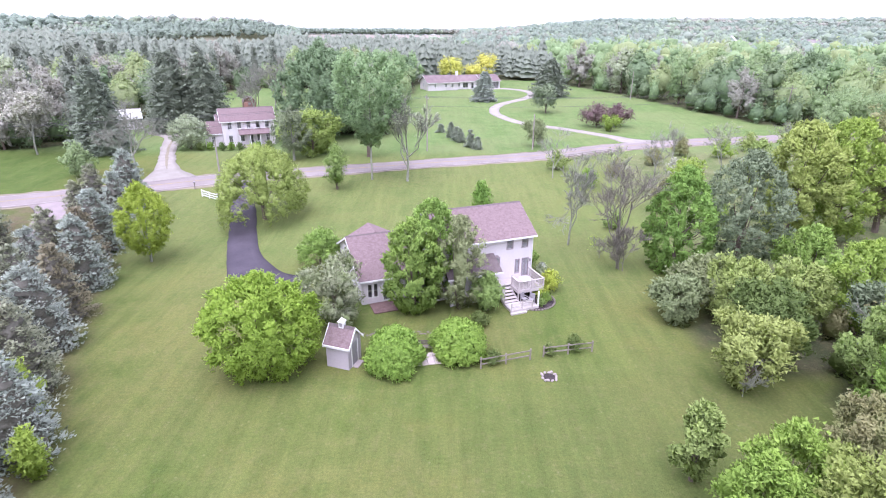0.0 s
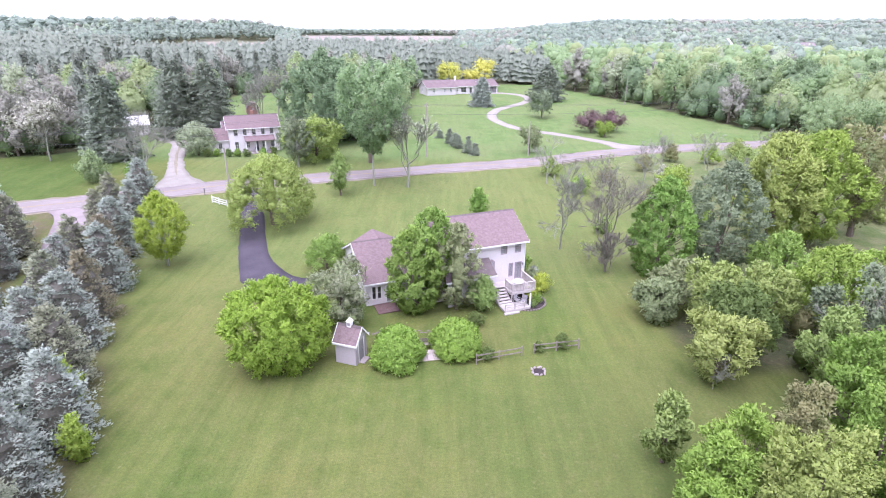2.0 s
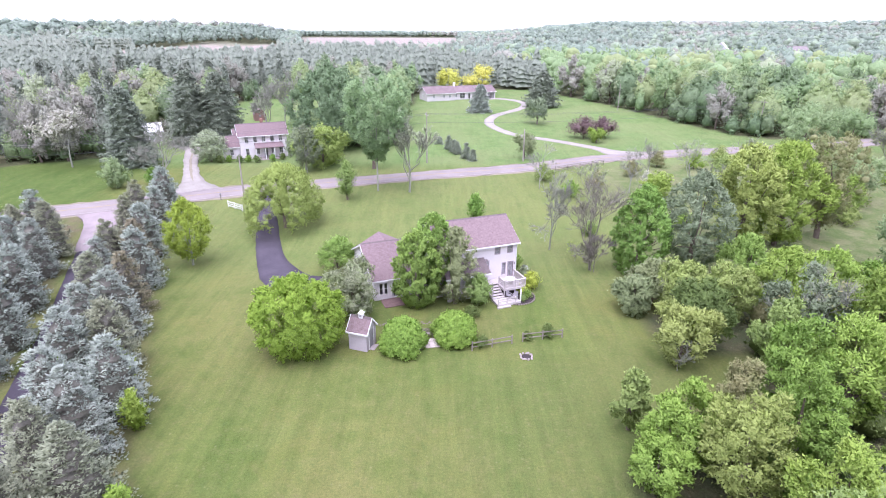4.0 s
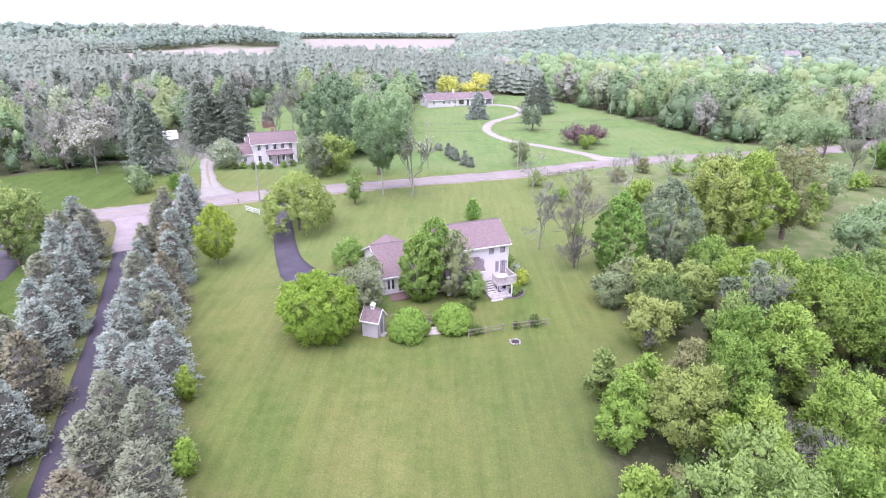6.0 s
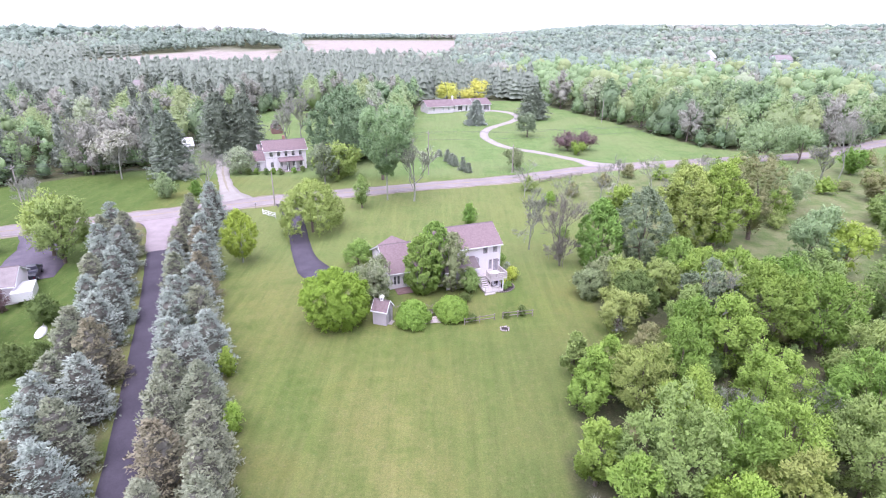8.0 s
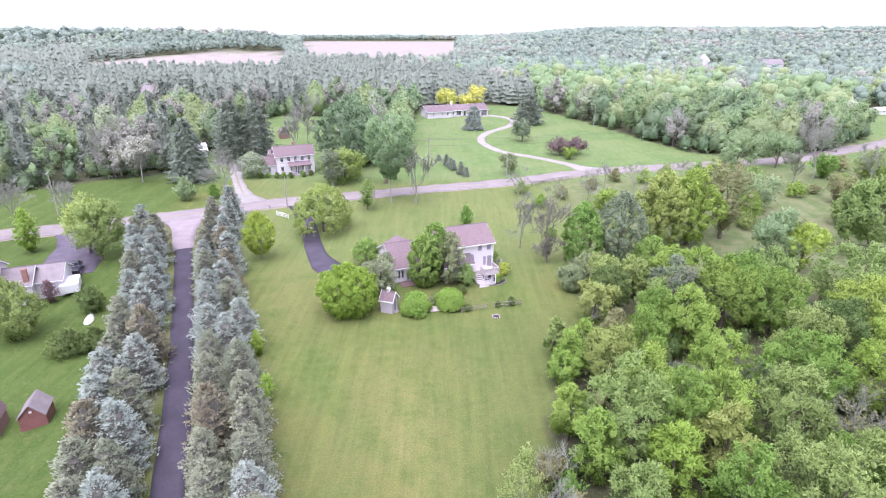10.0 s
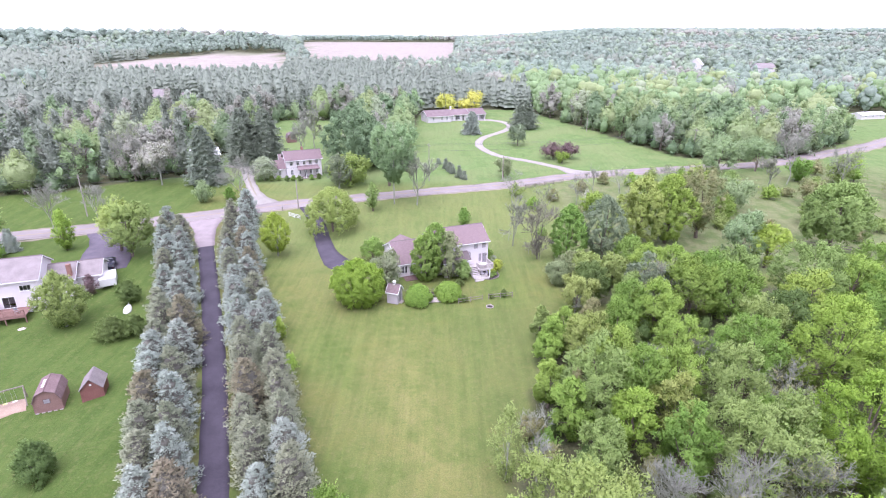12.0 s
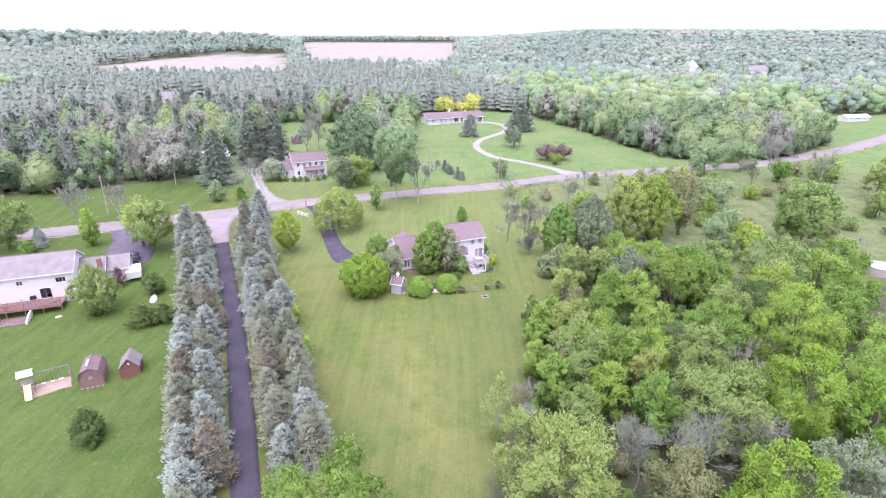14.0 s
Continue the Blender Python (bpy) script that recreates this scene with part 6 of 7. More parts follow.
leafy("green_bush", 3.9, 45.0, 3.6, 1.9, PALE, "loose green bush beside the back porch", "oval", 0.03, 44, 60, 0.2, 17, category="shrub", mass=0.4)
leafy("round_shrub", -3.75, 36.1, 2.95, 2.45, SHRUBGREEN, "large clipped round green shrub", "dome", 0.01, 260, 42, 0.19, 18, fill=1.0, clump=0.5, category="shrub", group="clipped shrubs", squash=0.9, mass=0.8, reach=0.6)
leafy("round_shrub", 1.15, 37.9, 2.6, 2.5, SHRUBGREEN, "large clipped round green shrub", "dome", 0.01, 260, 42, 0.19, 19, fill=1.0, clump=0.5, category="shrub", group="clipped shrubs", squash=0.9, mass=0.8, reach=0.6)
leafy("dark_shrub", 3.0, 41.9, 1.4, 0.95, DARK, "low dark shrub on the lawn", "dome", 0.03, 20, 50, 0.18, 20, category="shrub")
leafy("young_maple", -32.1, 55.6, 8.6, 3.3, MAPLE, "young bright green tree on the open lawn", "oval", 0.15, 180, 60, 0.20, 21, bark=GREYBARK, mass=0.1, trunk_r=0.12, fill=0.65)
leafy("spreading_tree", -23.8, 69.2, 9.4, 6.0, FRESH, "broad yellow-green tree over the driveway", "dome", 0.12, 250, 80, 0.21, 22, fill=0.85, mass=0.15)
leafy("small_tree", -16.5, 81.8, 6.7, 2.3, PALE, "small pale green tree near the road", "oval", 0.14, 36, 60, 0.27, 23)
leafy("roadside_tree", -11.8, 86.8, 19.3, 6.2, MIDGREEN, "tall vase-shaped green tree beside the road", "vase", 0.30, 250, 60, 0.38, 24, bark=GREYBARK, trunk_r=0.15, mass=0.0, fill=0.55)
bare("roadside_tree", -6.1, 86.0, 13.6, 0.6, "half-bare grey tree with thin leaves beside the road", 627, 5, 0.26, MIDPALE, 1100, 0.2, twig=0.04)
leafy("evergreen", 4.9, 72.6, 4.0, 1.8, GREEN, "small rounded evergreen behind the house", "oval", 0.03, 30, 60, 0.23, 26, category="shrub")
leafy("dark_shrub", *local(1.1, 3.6), 2.6, 1.3, GREEN, "dark green shrub at the house corner", "oval", 0.03, 22, 50, 0.20, 27, category="shrub")
leafy("grey_shrub", *local(1.3, 1.2), 1.5, 1.3, SILVER, "grey leafless-looking shrub beside the house", "dome", 0.03, 22, 50, 0.16, 28, category="shrub")
leafy("golden_shrub", *local(0.9, -1.2), 2.0, 1.35, LIME, "yellow-green shrub beside the deck", "dome", 0.03, 26, 60, 0.16, 29, category="shrub")
leafy("golden_shrub", 9.0, 47.7, 1.1, 0.85, LIME, "low yellow-green shrub in the mulch bed", "dome", 0.08, 16, 50, 0.14, 30, category="shrub")
leafy("bed_shrub", 9.5, 46.6, 0.85, 0.7, GREEN, "low green shrub in the mulch bed", "dome", 0.1, 14, 45, 0.12, 31, category="shrub")
leafy("bed_shrub", 8.9, 45.7, 0.75, 0.6, PALE, "low pale shrub in the mulch bed", "dome", 0.1, 14, 45, 0.12, 32, category="shrub")
leafy("fence_shrub", 3.8, 36.3, 0.9, 0.9, DARK, "low dark shrub growing through the fence", "dome", 0.03, 16, 45, 0.14, 33, category="shrub")
leafy("fence_shrub", 10.4, 38.3, 1.2, 0.9, DARK, "low dark shrub growing through the fence", "dome", 0.03, 16, 45, 0.14, 34, category="shrub")
leafy("fence_shrub", 8.3, 37.6, 0.8, 0.6, DARK, "low dark shrub growing through the fence", "dome", 0.03, 12, 45, 0.14, 35, category="shrub")
bare("sapling", 17.3, 57.5, 2.6, 0.9, "thin budding sapling on the lawn", 36, 3, 0.04, YELLOWGREEN, 160, 0.1)
bare("bare_tree", 14.6, 61.5, 11.3, 0.75, "slender bare grey tree on the lawn edge", 337, 5, 0.15, twig=0.02)
bare("bare_tree", 18.6, 54.8, 11.6, 1.1, "wide bare grey tree with brush at its foot", 38, 5, 0.2, bark=DRYBRUSH)
bare("brush", 18.9, 54.0, 4.4, 1.5, "tangle of bare brush round a trunk", 139, 4, 0.07, twig=0.025, bark=DRYBRUSH)
bare("brush", 18.6, 54.4, 5.0, 1.0, "tangle of bare brush round a trunk", 39, 4, 0.07, twig=0.025, bark=DRYBRUSH)
bare("brush", 18.2, 54.6, 4.2, 1.2, "tangle of bare brush round a trunk", 138, 4, 0.06, twig=0.025, bark=DRYBRUSH)
# right-hand edge of the lawn
leafy("green_tree", 24.3, 54.1, 11.2, 3.3, PEAR, "tall green tree at the edge of the rough field", "column", 0.0, 240, 70, 0.26, 40, fill=0.85, mass=0.12)
leafy("white_pine", 31.0, 54.8, 12.8, 4.7, PINE, "grey-green pine with loose layered boughs", "oval", 0.06, 230, 60, 0.24, 41, fill=0.75, squash=0.35, mass=0.08, category="pine tree")
leafy("field_tree", 40.3, 61.8, 14.6, 5.6, FRESH, "tall light green tree in the rough field", "oval", 0.03, 260, 60, 0.34, 42, lobed=11)
leafy("field_tree", 46.6, 63.6, 14.8, 5.4, LIGHT, "tall fresh green tree in the rough field", "oval", 0.05, 260, 60, 0.34, 43, lobed=11)
leafy("field_tree", 54.5, 66.5, 15.0, 5.0, BROWNISH, "tall thin-leaved tree with many stems", "vase", 0.12, 90, 60, 0.32, 44, fill=0.3, mass=0)
leafy("oak_tree", 77.7, 58.7, 14.6, 7.6, PALE, "broad green tree in the rough field", "round", 0.14, 220, 60, 0.46, 45, lobed=8)
leafy("field_tree", 69.6, 81.5, 8.8, 4.7, MIDGREEN, "rounded green tree in the rough field", "round", 0.18, 50, 70, 0.38, 46, lobed=6)
leafy("field_tree", 56.5, 53.0, 11.0, 4.8, MIDGREEN, "full green tree at the rough field edge", "round", 0.08, 70, 75, 0.35, 47, lobed=6)
leafy("field_tree", 60.8, 51.0, 8.8, 3.9, YELLOWGREEN, "yellowish young tree at the rough field edge", "oval", 0.12, 46, 70, 0.32, 48, lobed=6)
leafy("roadside_tree", 82.9, 118.3, 11.6, 7.6, MIDGREEN, "spreading green tree beside the bend of the road", "vase", 0.15, 70, 70, 0.43, 49, lobed=8)
leafy("roadside_tree", 96.1, 122.2, 10.2, 5.3, MIDGREEN, "green tree beside the bend of the road", "round", 0.15, 50, 60, 0.43, 50, lobed=8)
bare("bare_tree", 96.4, 106.0, 17.0, 0.8, "purplish bare tree beside the road", 51, 5, 0.2)
bare("bare_tree", 110.4, 104.0, 12.0, 1.1, "pale bare tree in the rough field", 52, 5, 0.2)
leafy("blossom_tree", 34.8, 83.6, 4.2, 1.6, BLOSSOM, "small tree in white blossom", "oval", 0.3, 26, 60, 0.22, 53)
bare("bare_tree", 79.5, 46.0, 7.5, 0.9, "small bare tree near a fence", 54, 4, 0.12)
for k, (x, y, h, r, mat_, lab) in enumerate([
    (62, 72, 3.2, 2.6, PALE, "pale thicket shrub in the rough field"), (66.5, 66, 2.8, 2.4, GREEN, "green thicket shrub in the rough field"), (72, 70.5, 2.2, 2.2, BROWNISH, "brownish thicket shrub in the rough field"),
    (86, 78, 2.4, 2.6, PALE, "pale thicket shrub in the rough field"), (95, 84, 2.6, 3.0, BROWNISH, "brownish thicket shrub in the rough field"), (104, 92, 3.2, 3.0, GREEN, "green thicket shrub in the rough field"),
    (90, 95, 2.0, 2.4, BROWNISH, "brownish thicket shrub in the rough field"), (36, 70, 2.4, 2.2, LIGHT, "light thicket shrub in the rough field"), (22, 84, 2.6, 2.0, LIGHT, "light green thicket shrub by the lawn"),
    (28, 90, 2.6, 2.2, BROWNISH, "brownish thicket shrub by the lawn"), (19, 94, 3.0, 2.2, PALE, "pale thicket shrub near the road"), (37, 98, 2.8, 2.2, BROWNISH, "brownish thicket shrub near the road"),
    (45, 106, 3.2, 2.6, BROWNISH, "brownish thicket shrub near the road"), (52, 104, 3.6, 2.6, LIGHT, "light green thicket shrub near the road"), (60, 110, 3.4, 2.8, PALE, "pale thicket shrub near the road"),
    (69, 112, 3.2, 2.8, GREEN, "green thicket shrub near the road"), (27, 66.5, 2.0, 1.6, BROWNISH, "brownish low brush by the lawn"), (21.5, 67, 1.8, 1.4, PALE, "pale low brush by the lawn"), (118, 110, 5, 3.5, GREEN, "green thicket by the road bend"), (126, 122, 6, 4.0, LIGHT, "light green thicket by the road bend"), (112, 118, 4, 3.2, BROWNISH, "brownish thicket by the road bend")]):
    leafy("thicket_shrub", x, y, h, r, mat_, lab, "dome", 0.03, 26, 40, 0.27, 60 + k, category="shrub", fill=0.4)
for k, (x, y, h) in enumerate([(17.5, 88.5, 8.5), (24, 79, 8), (33, 86, 9), (44, 88, 9.5), (39.5, 96, 8), (57, 92, 9), (43, 78, 8)]):
    bare("bare_tree", x, y, h, 1.0, "thin bare tree in the scrub by the road", 90 + k, 4, 0.12, PALE if k % 2 else None, 260, 0.16)

for k, (x, y, h, r, mat_) in enumerate([(118, 92, 10.5, 4.6, PALE), (127, 99, 11.0, 4.8, LIGHT), (133, 88, 12.0, 5.4, GREEN), (108, 78, 7.0, 3.6, PALE), (124, 80, 9.0, 4.4, LIGHT)]):
    leafy("scrub_tree", x, y, h, r, mat_, "loose young tree in the scrub near the road bend", "round", 0.06, 60, 60, 0.36, 1100 + k, lobed=6)
for k, (x, y, h, r, mat_) in enumerate([(104, 66, 3.4, 2.8, BROWNISH), (96, 70, 3.0, 2.6, PALE), (112, 66, 4.0, 3.2, GREEN), (88, 66, 2.4, 2.4, BROWNISH), (99, 98, 4.2, 3.2, PALE), (84, 92, 3.4, 2.8, LIGHT), (76, 98, 3.6, 2.8, PALE), (66, 100, 3.0, 2.4, BROWNISH), (80, 106, 3.4, 3.0, GREEN)]):
    leafy("thicket_shrub", x, y, h, r, mat_, "rough thicket shrub among the field grasses", "dome", 0.03, 30, 40, 0.3, 1110 + k, category="shrub", fill=0.4)
for k, (x, y, h) in enumerate([(-87, 110, 14.0), (-94, 113, 13.0), (-83.5, 117, 12.5), (-101, 104, 12.0), (-45.5, 134, 15.0), (88, 100, 10.0), (-108, 108, 13.0), (-90, 121, 14.0), (-113, 99, 12.0), (-45, 150, 13.0), (-50, 171, 14.0)]):
    bare("bare_tree", x, y, h, 0.9, "bare grey tree at the edge of the woods", 1130 + k, 5, 0.24, PALE if k % 2 else None, 300, 0.24, twig=0.032)

for k, (x, y, h, r, mat_) in enumerate([(52, 76, 9.5, 3.8, PALE), (60, 85, 8.4, 3.6, BROWNISH), (49, 86, 7.0, 3.0, PALE), (35, 79, 5.6, 2.8, LIGHT), (72, 91, 7.4, 3.6, PALE), (91, 87, 6.4, 3.4, BROWNISH), (64, 75, 6.5, 3.2, GREEN), (83, 74, 5.2, 3.2, PALE), (30, 73, 4.6, 2.4, BROWNISH), (102, 110, 6.5, 3.8, GREEN), (112, 108, 7.5, 4.2, PALE), (70, 104, 5.4, 3.2, LIGHT)]):
    leafy("scrub_tree", x, y, h, r, mat_, "loose thin-leaved young tree in the scrub", "vase" if k % 2 else "round", 0.05, 60, 44, 0.32, 1150 + k, mass=0.2, fill=0.4)

# the wood on the right


def wood_trees(leaves, word, profile, places, seed):
    for k, (x, y, h, r) in enumerate(places):
        near_ = y < 22 and x < 52
        leafy("woodland_tree", x, y, h * 1.06, r * 1.05, leaves, f"{word} tree in the dense wood beside the lawn", profile, 0.08, int(60 + 18 * r + 36 * max(0, r - 4)), 84 if near_ else 54, 0.215 if near_ else 0.28, seed + k, fill=0.65, lobed=8 + (seed + k) % 4, mass=0.0, heart=0.28)


wood_trees(LIGHT, "airy light green", "oval", [(34.6, 41.0, 8.2, 3.3)], 710)
wood_trees(PALE, "pale green", "round", [(29.0, 31.6, 7.4, 2.5), (62.0, 10.0, 10.5, 4.6), (50.5, 42.0, 7.5, 3.4), (41.5, 19.0, 9.5, 3.8)], 700)
wood_trees(LIGHT, "light green", "oval", [(14.9, 20.0, 6.0, 1.8), (39.5, 41.5, 7.8, 3.0)], 720)
wood_trees(PALE, "pale fresh green", "oval", [(16.9, 5.8, 11.2, 4.3)], 725)
wood_trees(VIVID, "vivid green", "oval", [(45.3, -6.0, 12.0, 3.4)], 741)
wood_trees(PEAR, "fresh green", "oval", [(34.4, 48.0, 7.0, 3.3)], 740)
wood_trees(YELLOWGREEN, "fresh light green", "oval", [(46.4, 11.2, 13.2, 5.4)], 745)
wood_trees(LIGHT, "light green", "round", [(29.8, 16.0, 8.8, 3.4)], 747)
wood_trees(PINE, "grey-green needled", "oval", [(32.0, 34.2, 9.4, 3.4)], 760)
wood_trees(GREEN, "mid-green", "round", [(38.4, 31.6, 9.2, 5.0), (43.8, 29.5, 9.4, 4.5), (37.0, 12.0, 10.2, 4.3), (57.4, 18.0, 9.4, 4.2), (-9.8, -16.6, 8.4, 5.6), (72.7, 39.4, 9.0, 4.6), (26.8, 26.2, 8.6, 2.9), (33.5, -1.5, 9.0, 3.2), (63.5, 25.0, 9.5, 4.2), (45.0, 40.0, 7.5, 3.6), (34.0, -24.0, 11.0, 4.6), (46.0, -20.0, 11.0, 4.8)], 780)
wood_trees(GREEN, "mid-green", "round", [(54.0, -8.0, 11.5, 4.6)], 792)
wood_trees(PALE, "pale green", "oval", [(56.7, 32.7, 11.4, 6.0), (14.2, 24.6, 5.2, 1.3), (33.0, 7.0, 9.6, 3.6)], 800)
wood_trees(LIGHT, "light olive", "oval", [(16.6, 20.6, 6.8, 2.5), (13.9, 18.3, 4.2, 2.0), (12.6, 9.0, 6.4, 2.1)], 990)
wood_trees(GREEN, "mid-green", "oval", [(23.4, 20.0, 8.4, 2.8)], 993)
wood_trees(OLIVE, "olive-yellow", "round", [(18.9, 17.8, 7.8, 3.2)], 995)
wood_trees(BROWNISH, "thin brownish", "vase", [(20.3, 21.6, 8.0, 1.7)], 997)
wood_trees(GREEN, "mid-green", "oval", [(21.8, 6.2, 10.2, 3.6)], 840)
wood_trees(LIGHT, "light green", "round", [(51.3, 3.4, 12.0, 4.5), (30.5, 25.5, 9.0, 3.8), (52.5, 25.5, 10.0, 4.2), (66.0, 35.0, 8.5, 4.0), (21.4, 13.0, 8.2, 2.8), (16.5, -25.0, 11.0, 4.6)], 860)
wood_trees(VIVID, "vivid green", "round", [(39.7, -3.2, 12.2, 5.2), (28.0, -18.0, 13.0, 4.6)], 880)
wood_trees(PALE, "pale green", "vase", [(28.4, -5.4, 11.2, 4.9)], 900)
wood_trees(OLIVE, "olive-yellow", "round", [(10.6, -14.6, 12.6, 6.2)], 920)
wood_trees(BROWNISH, "brownish budding", "vase", [(21.2, -15.2, 9.8, 3.2), (9.6, 3.0, 3.2, 1.3)], 940)
wood_trees(SILVER, "silvery", "round", [(37.8, -14.2, 10.0, 3.9)], 960)
wood_trees(OLIVE, "olive-yellow", "oval", [(24.6, 2.6, 9.0, 2.8)], 980)
wood_trees(DARK, "dark green", "round", [(46.9, 21.5, 9.2, 3.9), (24.5, 36.5, 6.5, 3.0)], 1000)
wood_trees(WILLOW, "pale yellow-green willowy", "vase", [(21.3, 33.2, 5.8, 2.7)], 1034)
wood_trees(WILLOW, "pale yellow-green willowy", "round", [(25.2, 42.6, 6.0, 2.8), (29.4, 41.6, 6.6, 2.7)], 1020)
wood_trees(GREYLEAF, "grey-green", "dome", [(20.4, 43.6, 4.0, 2.4), (23.0, 45.2, 5.2, 2.6)], 1024)
bare("brush", 21.0, 32.4, 3.2, 1.4, "grey brush at the foot of a spreading tree", 1030, 4, 0.05)
wood_trees(LIGHT, "light green", "round", [(13.8, 3.4, 7.4, 2.6), (26.5, 7.6, 9.2, 3.1)], 1050)
wood_trees(YELLOWGREEN, "fresh yellow-green", "round", [(19.6, 0.6, 8.4, 2.8)], 1054)
wood_trees(PALE, "pale green", "round", [(15.2, -3.4, 7.6, 2.8)], 1056)
wood_trees(GREEN, "mid-green", "oval", [(23.4, -3.2, 9.6, 3.2)], 1058)
for k, (x, y, h) in enumerate([(19.8, -9.6, 10.5), (32.7, -9.0, 9.5), (9.8, 1.6, 6.2), (27.5, 11.5, 7.6), (33.0, 33.0, 10.2), (-13.7, -11.0, 4.6), (24.8, -10.5, 10.5), (37.5, 5.0, 9.0), (32.6, 13.6, 7.5), (25.6, 15.2, 5.2)]):
    bare("bare_tree", x, y, h, 1.1, "bare grey tree among the woodland trees", 180 + k, 5 if h > 8 else 4, 0.16 if h > 8 else 0.09, BROWNISH if k % 3 == 1 else None, 500, 0.14, twig=0.011)

leafy("thin_tree", 6.4, -2.4, 9.0, 2.3, PALE, "thin upright pale green tree at the wood edge", "oval", 0.05, 70, 34, 0.17, 1040, fill=0.4, mass=0, heart=0.12, bark=GREYBARK, trunk_r=0.09)
bare("bare_tree", 9.4, -2.6, 6.0, 0.9, "dark bare tree at the wood edge", 1041, 4, 0.12)

# spruce rows along the lane
rs = random.Random(3)
ROW = [  # spot, height, kind: b blue-grey, o olive, d dry brown
    (-55.9, 62.4, 8.0, "b"), (-51.5, 58.3, 7.4, "o"), (-53.9, 56.2, 7.4, "o"), (-52.3, 52.4, 7.4, "b"), (-48.9, 52.0, 7.6, "b"), (-48.9, 47.1, 7.8, "b"), (-45.3, 43.8, 7.2, "b"), (-47.1, 41.5, 7.4, "o"),
    (-44.7, 36.6, 7.4, "b"), (-41.7, 36.4, 7.8, "b"), (-39.9, 30.4, 7.8, "b"), (-42.5, 29.4, 7.0, "o"), (-38.9, 23.4, 6.8, "o"), (-35.8, 22.9, 7.4, "d"), (-37.4, 18.4, 6.8, "o"), (-33.7, 17.2, 7.4, "b"),
    (-35.4, 13.6, 7.6, "b"), (-31.5, 10.4, 7.6, "o"), (-33.5, 9.4, 7.6, "b"), (-31.9, 4.9, 6.8, "d"), (-29.4, 5.2, 7.6, "b"), (-30.5, 1.0, 7.2, "o"), (-27.6, 0.9, 7.2, "o"), (-28.4, -3.6, 7.2, "o"),
    (-25.8, -3.4, 7.6, "b"), (-25.8, -8.7, 7.6, "b"), (-23.4, -8.3, 7.0, "d"), (-24.2, -12.4, 6.8, "b"), (-22.8, -16.3, 7.2, "o"), (-21.3, -20.4, 7.0, "b"), (-19.7, -25.0, 7.0, "o"),
    (-43.4, 73.4, 8.6, "b"), (-45.2, 68.6, 7.6, "o"), (-41.0, 66.0, 7.6, "b"), (-43.5, 62.6, 7.4, "o"), (-39.2, 58.4, 7.8, "b"), (-40.6, 52.9, 7.2, "o"), (-37.6, 53.4, 7.2, "d"), (-35.2, 49.0, 7.8, "b"), (-36.0, 41.8, 7.6, "o"),
    (-38.2, 46.8, 7.2, "b"), (-33.0, 42.6, 7.4, "d"), (-31.6, 37.6, 7.8, "b"), (-32.8, 34.8, 7.6, "b"), (-30.7, 29.4, 7.8, "b"), (-28.7, 31.8, 7.6, "o"), (-28.3, 23.8, 7.8, "b"), (-25.3, 26.2, 7.4, "b"), (-25.0, 21.2, 7.8, "b"),
    (-26.2, 18.6, 7.2, "o"), (-21.9, 15.9, 7.6, "o"), (-24.0, 12.7, 7.8, "o"), (-21.8, 7.4, 7.4, "d"), (-19.6, 10.7, 7.2, "o"), (-18.0, 6.4, 7.4, "o"), (-20.6, 2.6, 6.8, "o"), (-16.5, 2.4, 7.2, "o"), (-18.3, -1.7, 7.4, "o"),
    (-15.2, -1.6, 7.0, "b"), (-16.5, -6.3, 5.8, "b"), (-13.6, -5.4, 7.4, "o")]
WORDS = {"b": (BLUE, "blue-grey spruce in a row along the lane"), "o": (OLIVESPRUCE, "grey-olive weathered spruce in a row along the lane"), "d": (BROWNSPRUCE, "dry brown-tinged spruce in a row along the lane")}
protos = {}
for n_, (x, y, h, kind) in enumerate(ROW):
    mat_, label_ = WORDS[kind]
    key, sc = (kind, n_ % 4), h / 8.0
    if key not in protos:
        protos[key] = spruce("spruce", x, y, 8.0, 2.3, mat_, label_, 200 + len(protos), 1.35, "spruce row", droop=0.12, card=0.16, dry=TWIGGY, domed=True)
        continue
    m = pose(x, y, gz(x, y) - 0.05, 0, 0, rs.uniform(0, 360)) @ Matrix.Diagonal((sc * rs.uniform(0.92, 1.15), sc * rs.uniform(0.92, 1.15), sc, 1))
    copy_thing(protos[key], m)

for k, (x, y, h, r) in enumerate([(-26.6, 29.0, 4.6, 1.6), (-29.4, 25.6, 5.6, 1.5), (-19.2, 15.3, 3.0, 1.3), (-23.0, 24.2, 3.4, 1.1)]):
    leafy("wild_shrub", x, y, h, r, YELLOWGREEN, "yellow-green wild shrub grown up among the spruces", "oval", 0.05, 30, 44, 0.22, 290 + k, category="shrub", mass=0.3)
# left yard
leafy("young_tree", -57.9, 30.3, 8.8, 3.7, PALE, "young light green tree behind the house", "oval", 0.05, 120, 70, 0.27, 300, bark=GREYBARK, mass=0.2, fill=0.75)
leafy("rust_tree", -59.2, 39.6, 3.6, 1.4, PLUM, "small rust-leaved tree by the garage", "oval", 0.1, 26, 50, 0.20, 301)
leafy("yew_hedge", -48.8, 27.2, 3.0, 2.7, DARK, "sprawling dark evergreen shrub", "dome", 0.02, 40, 70, 0.24, 302, category="shrub")
leafy("yew_hedge", -45.8, 28.0, 2.9, 2.5, DARK, "sprawling dark evergreen shrub", "dome", 0.02, 40, 70, 0.24, 303, category="shrub")
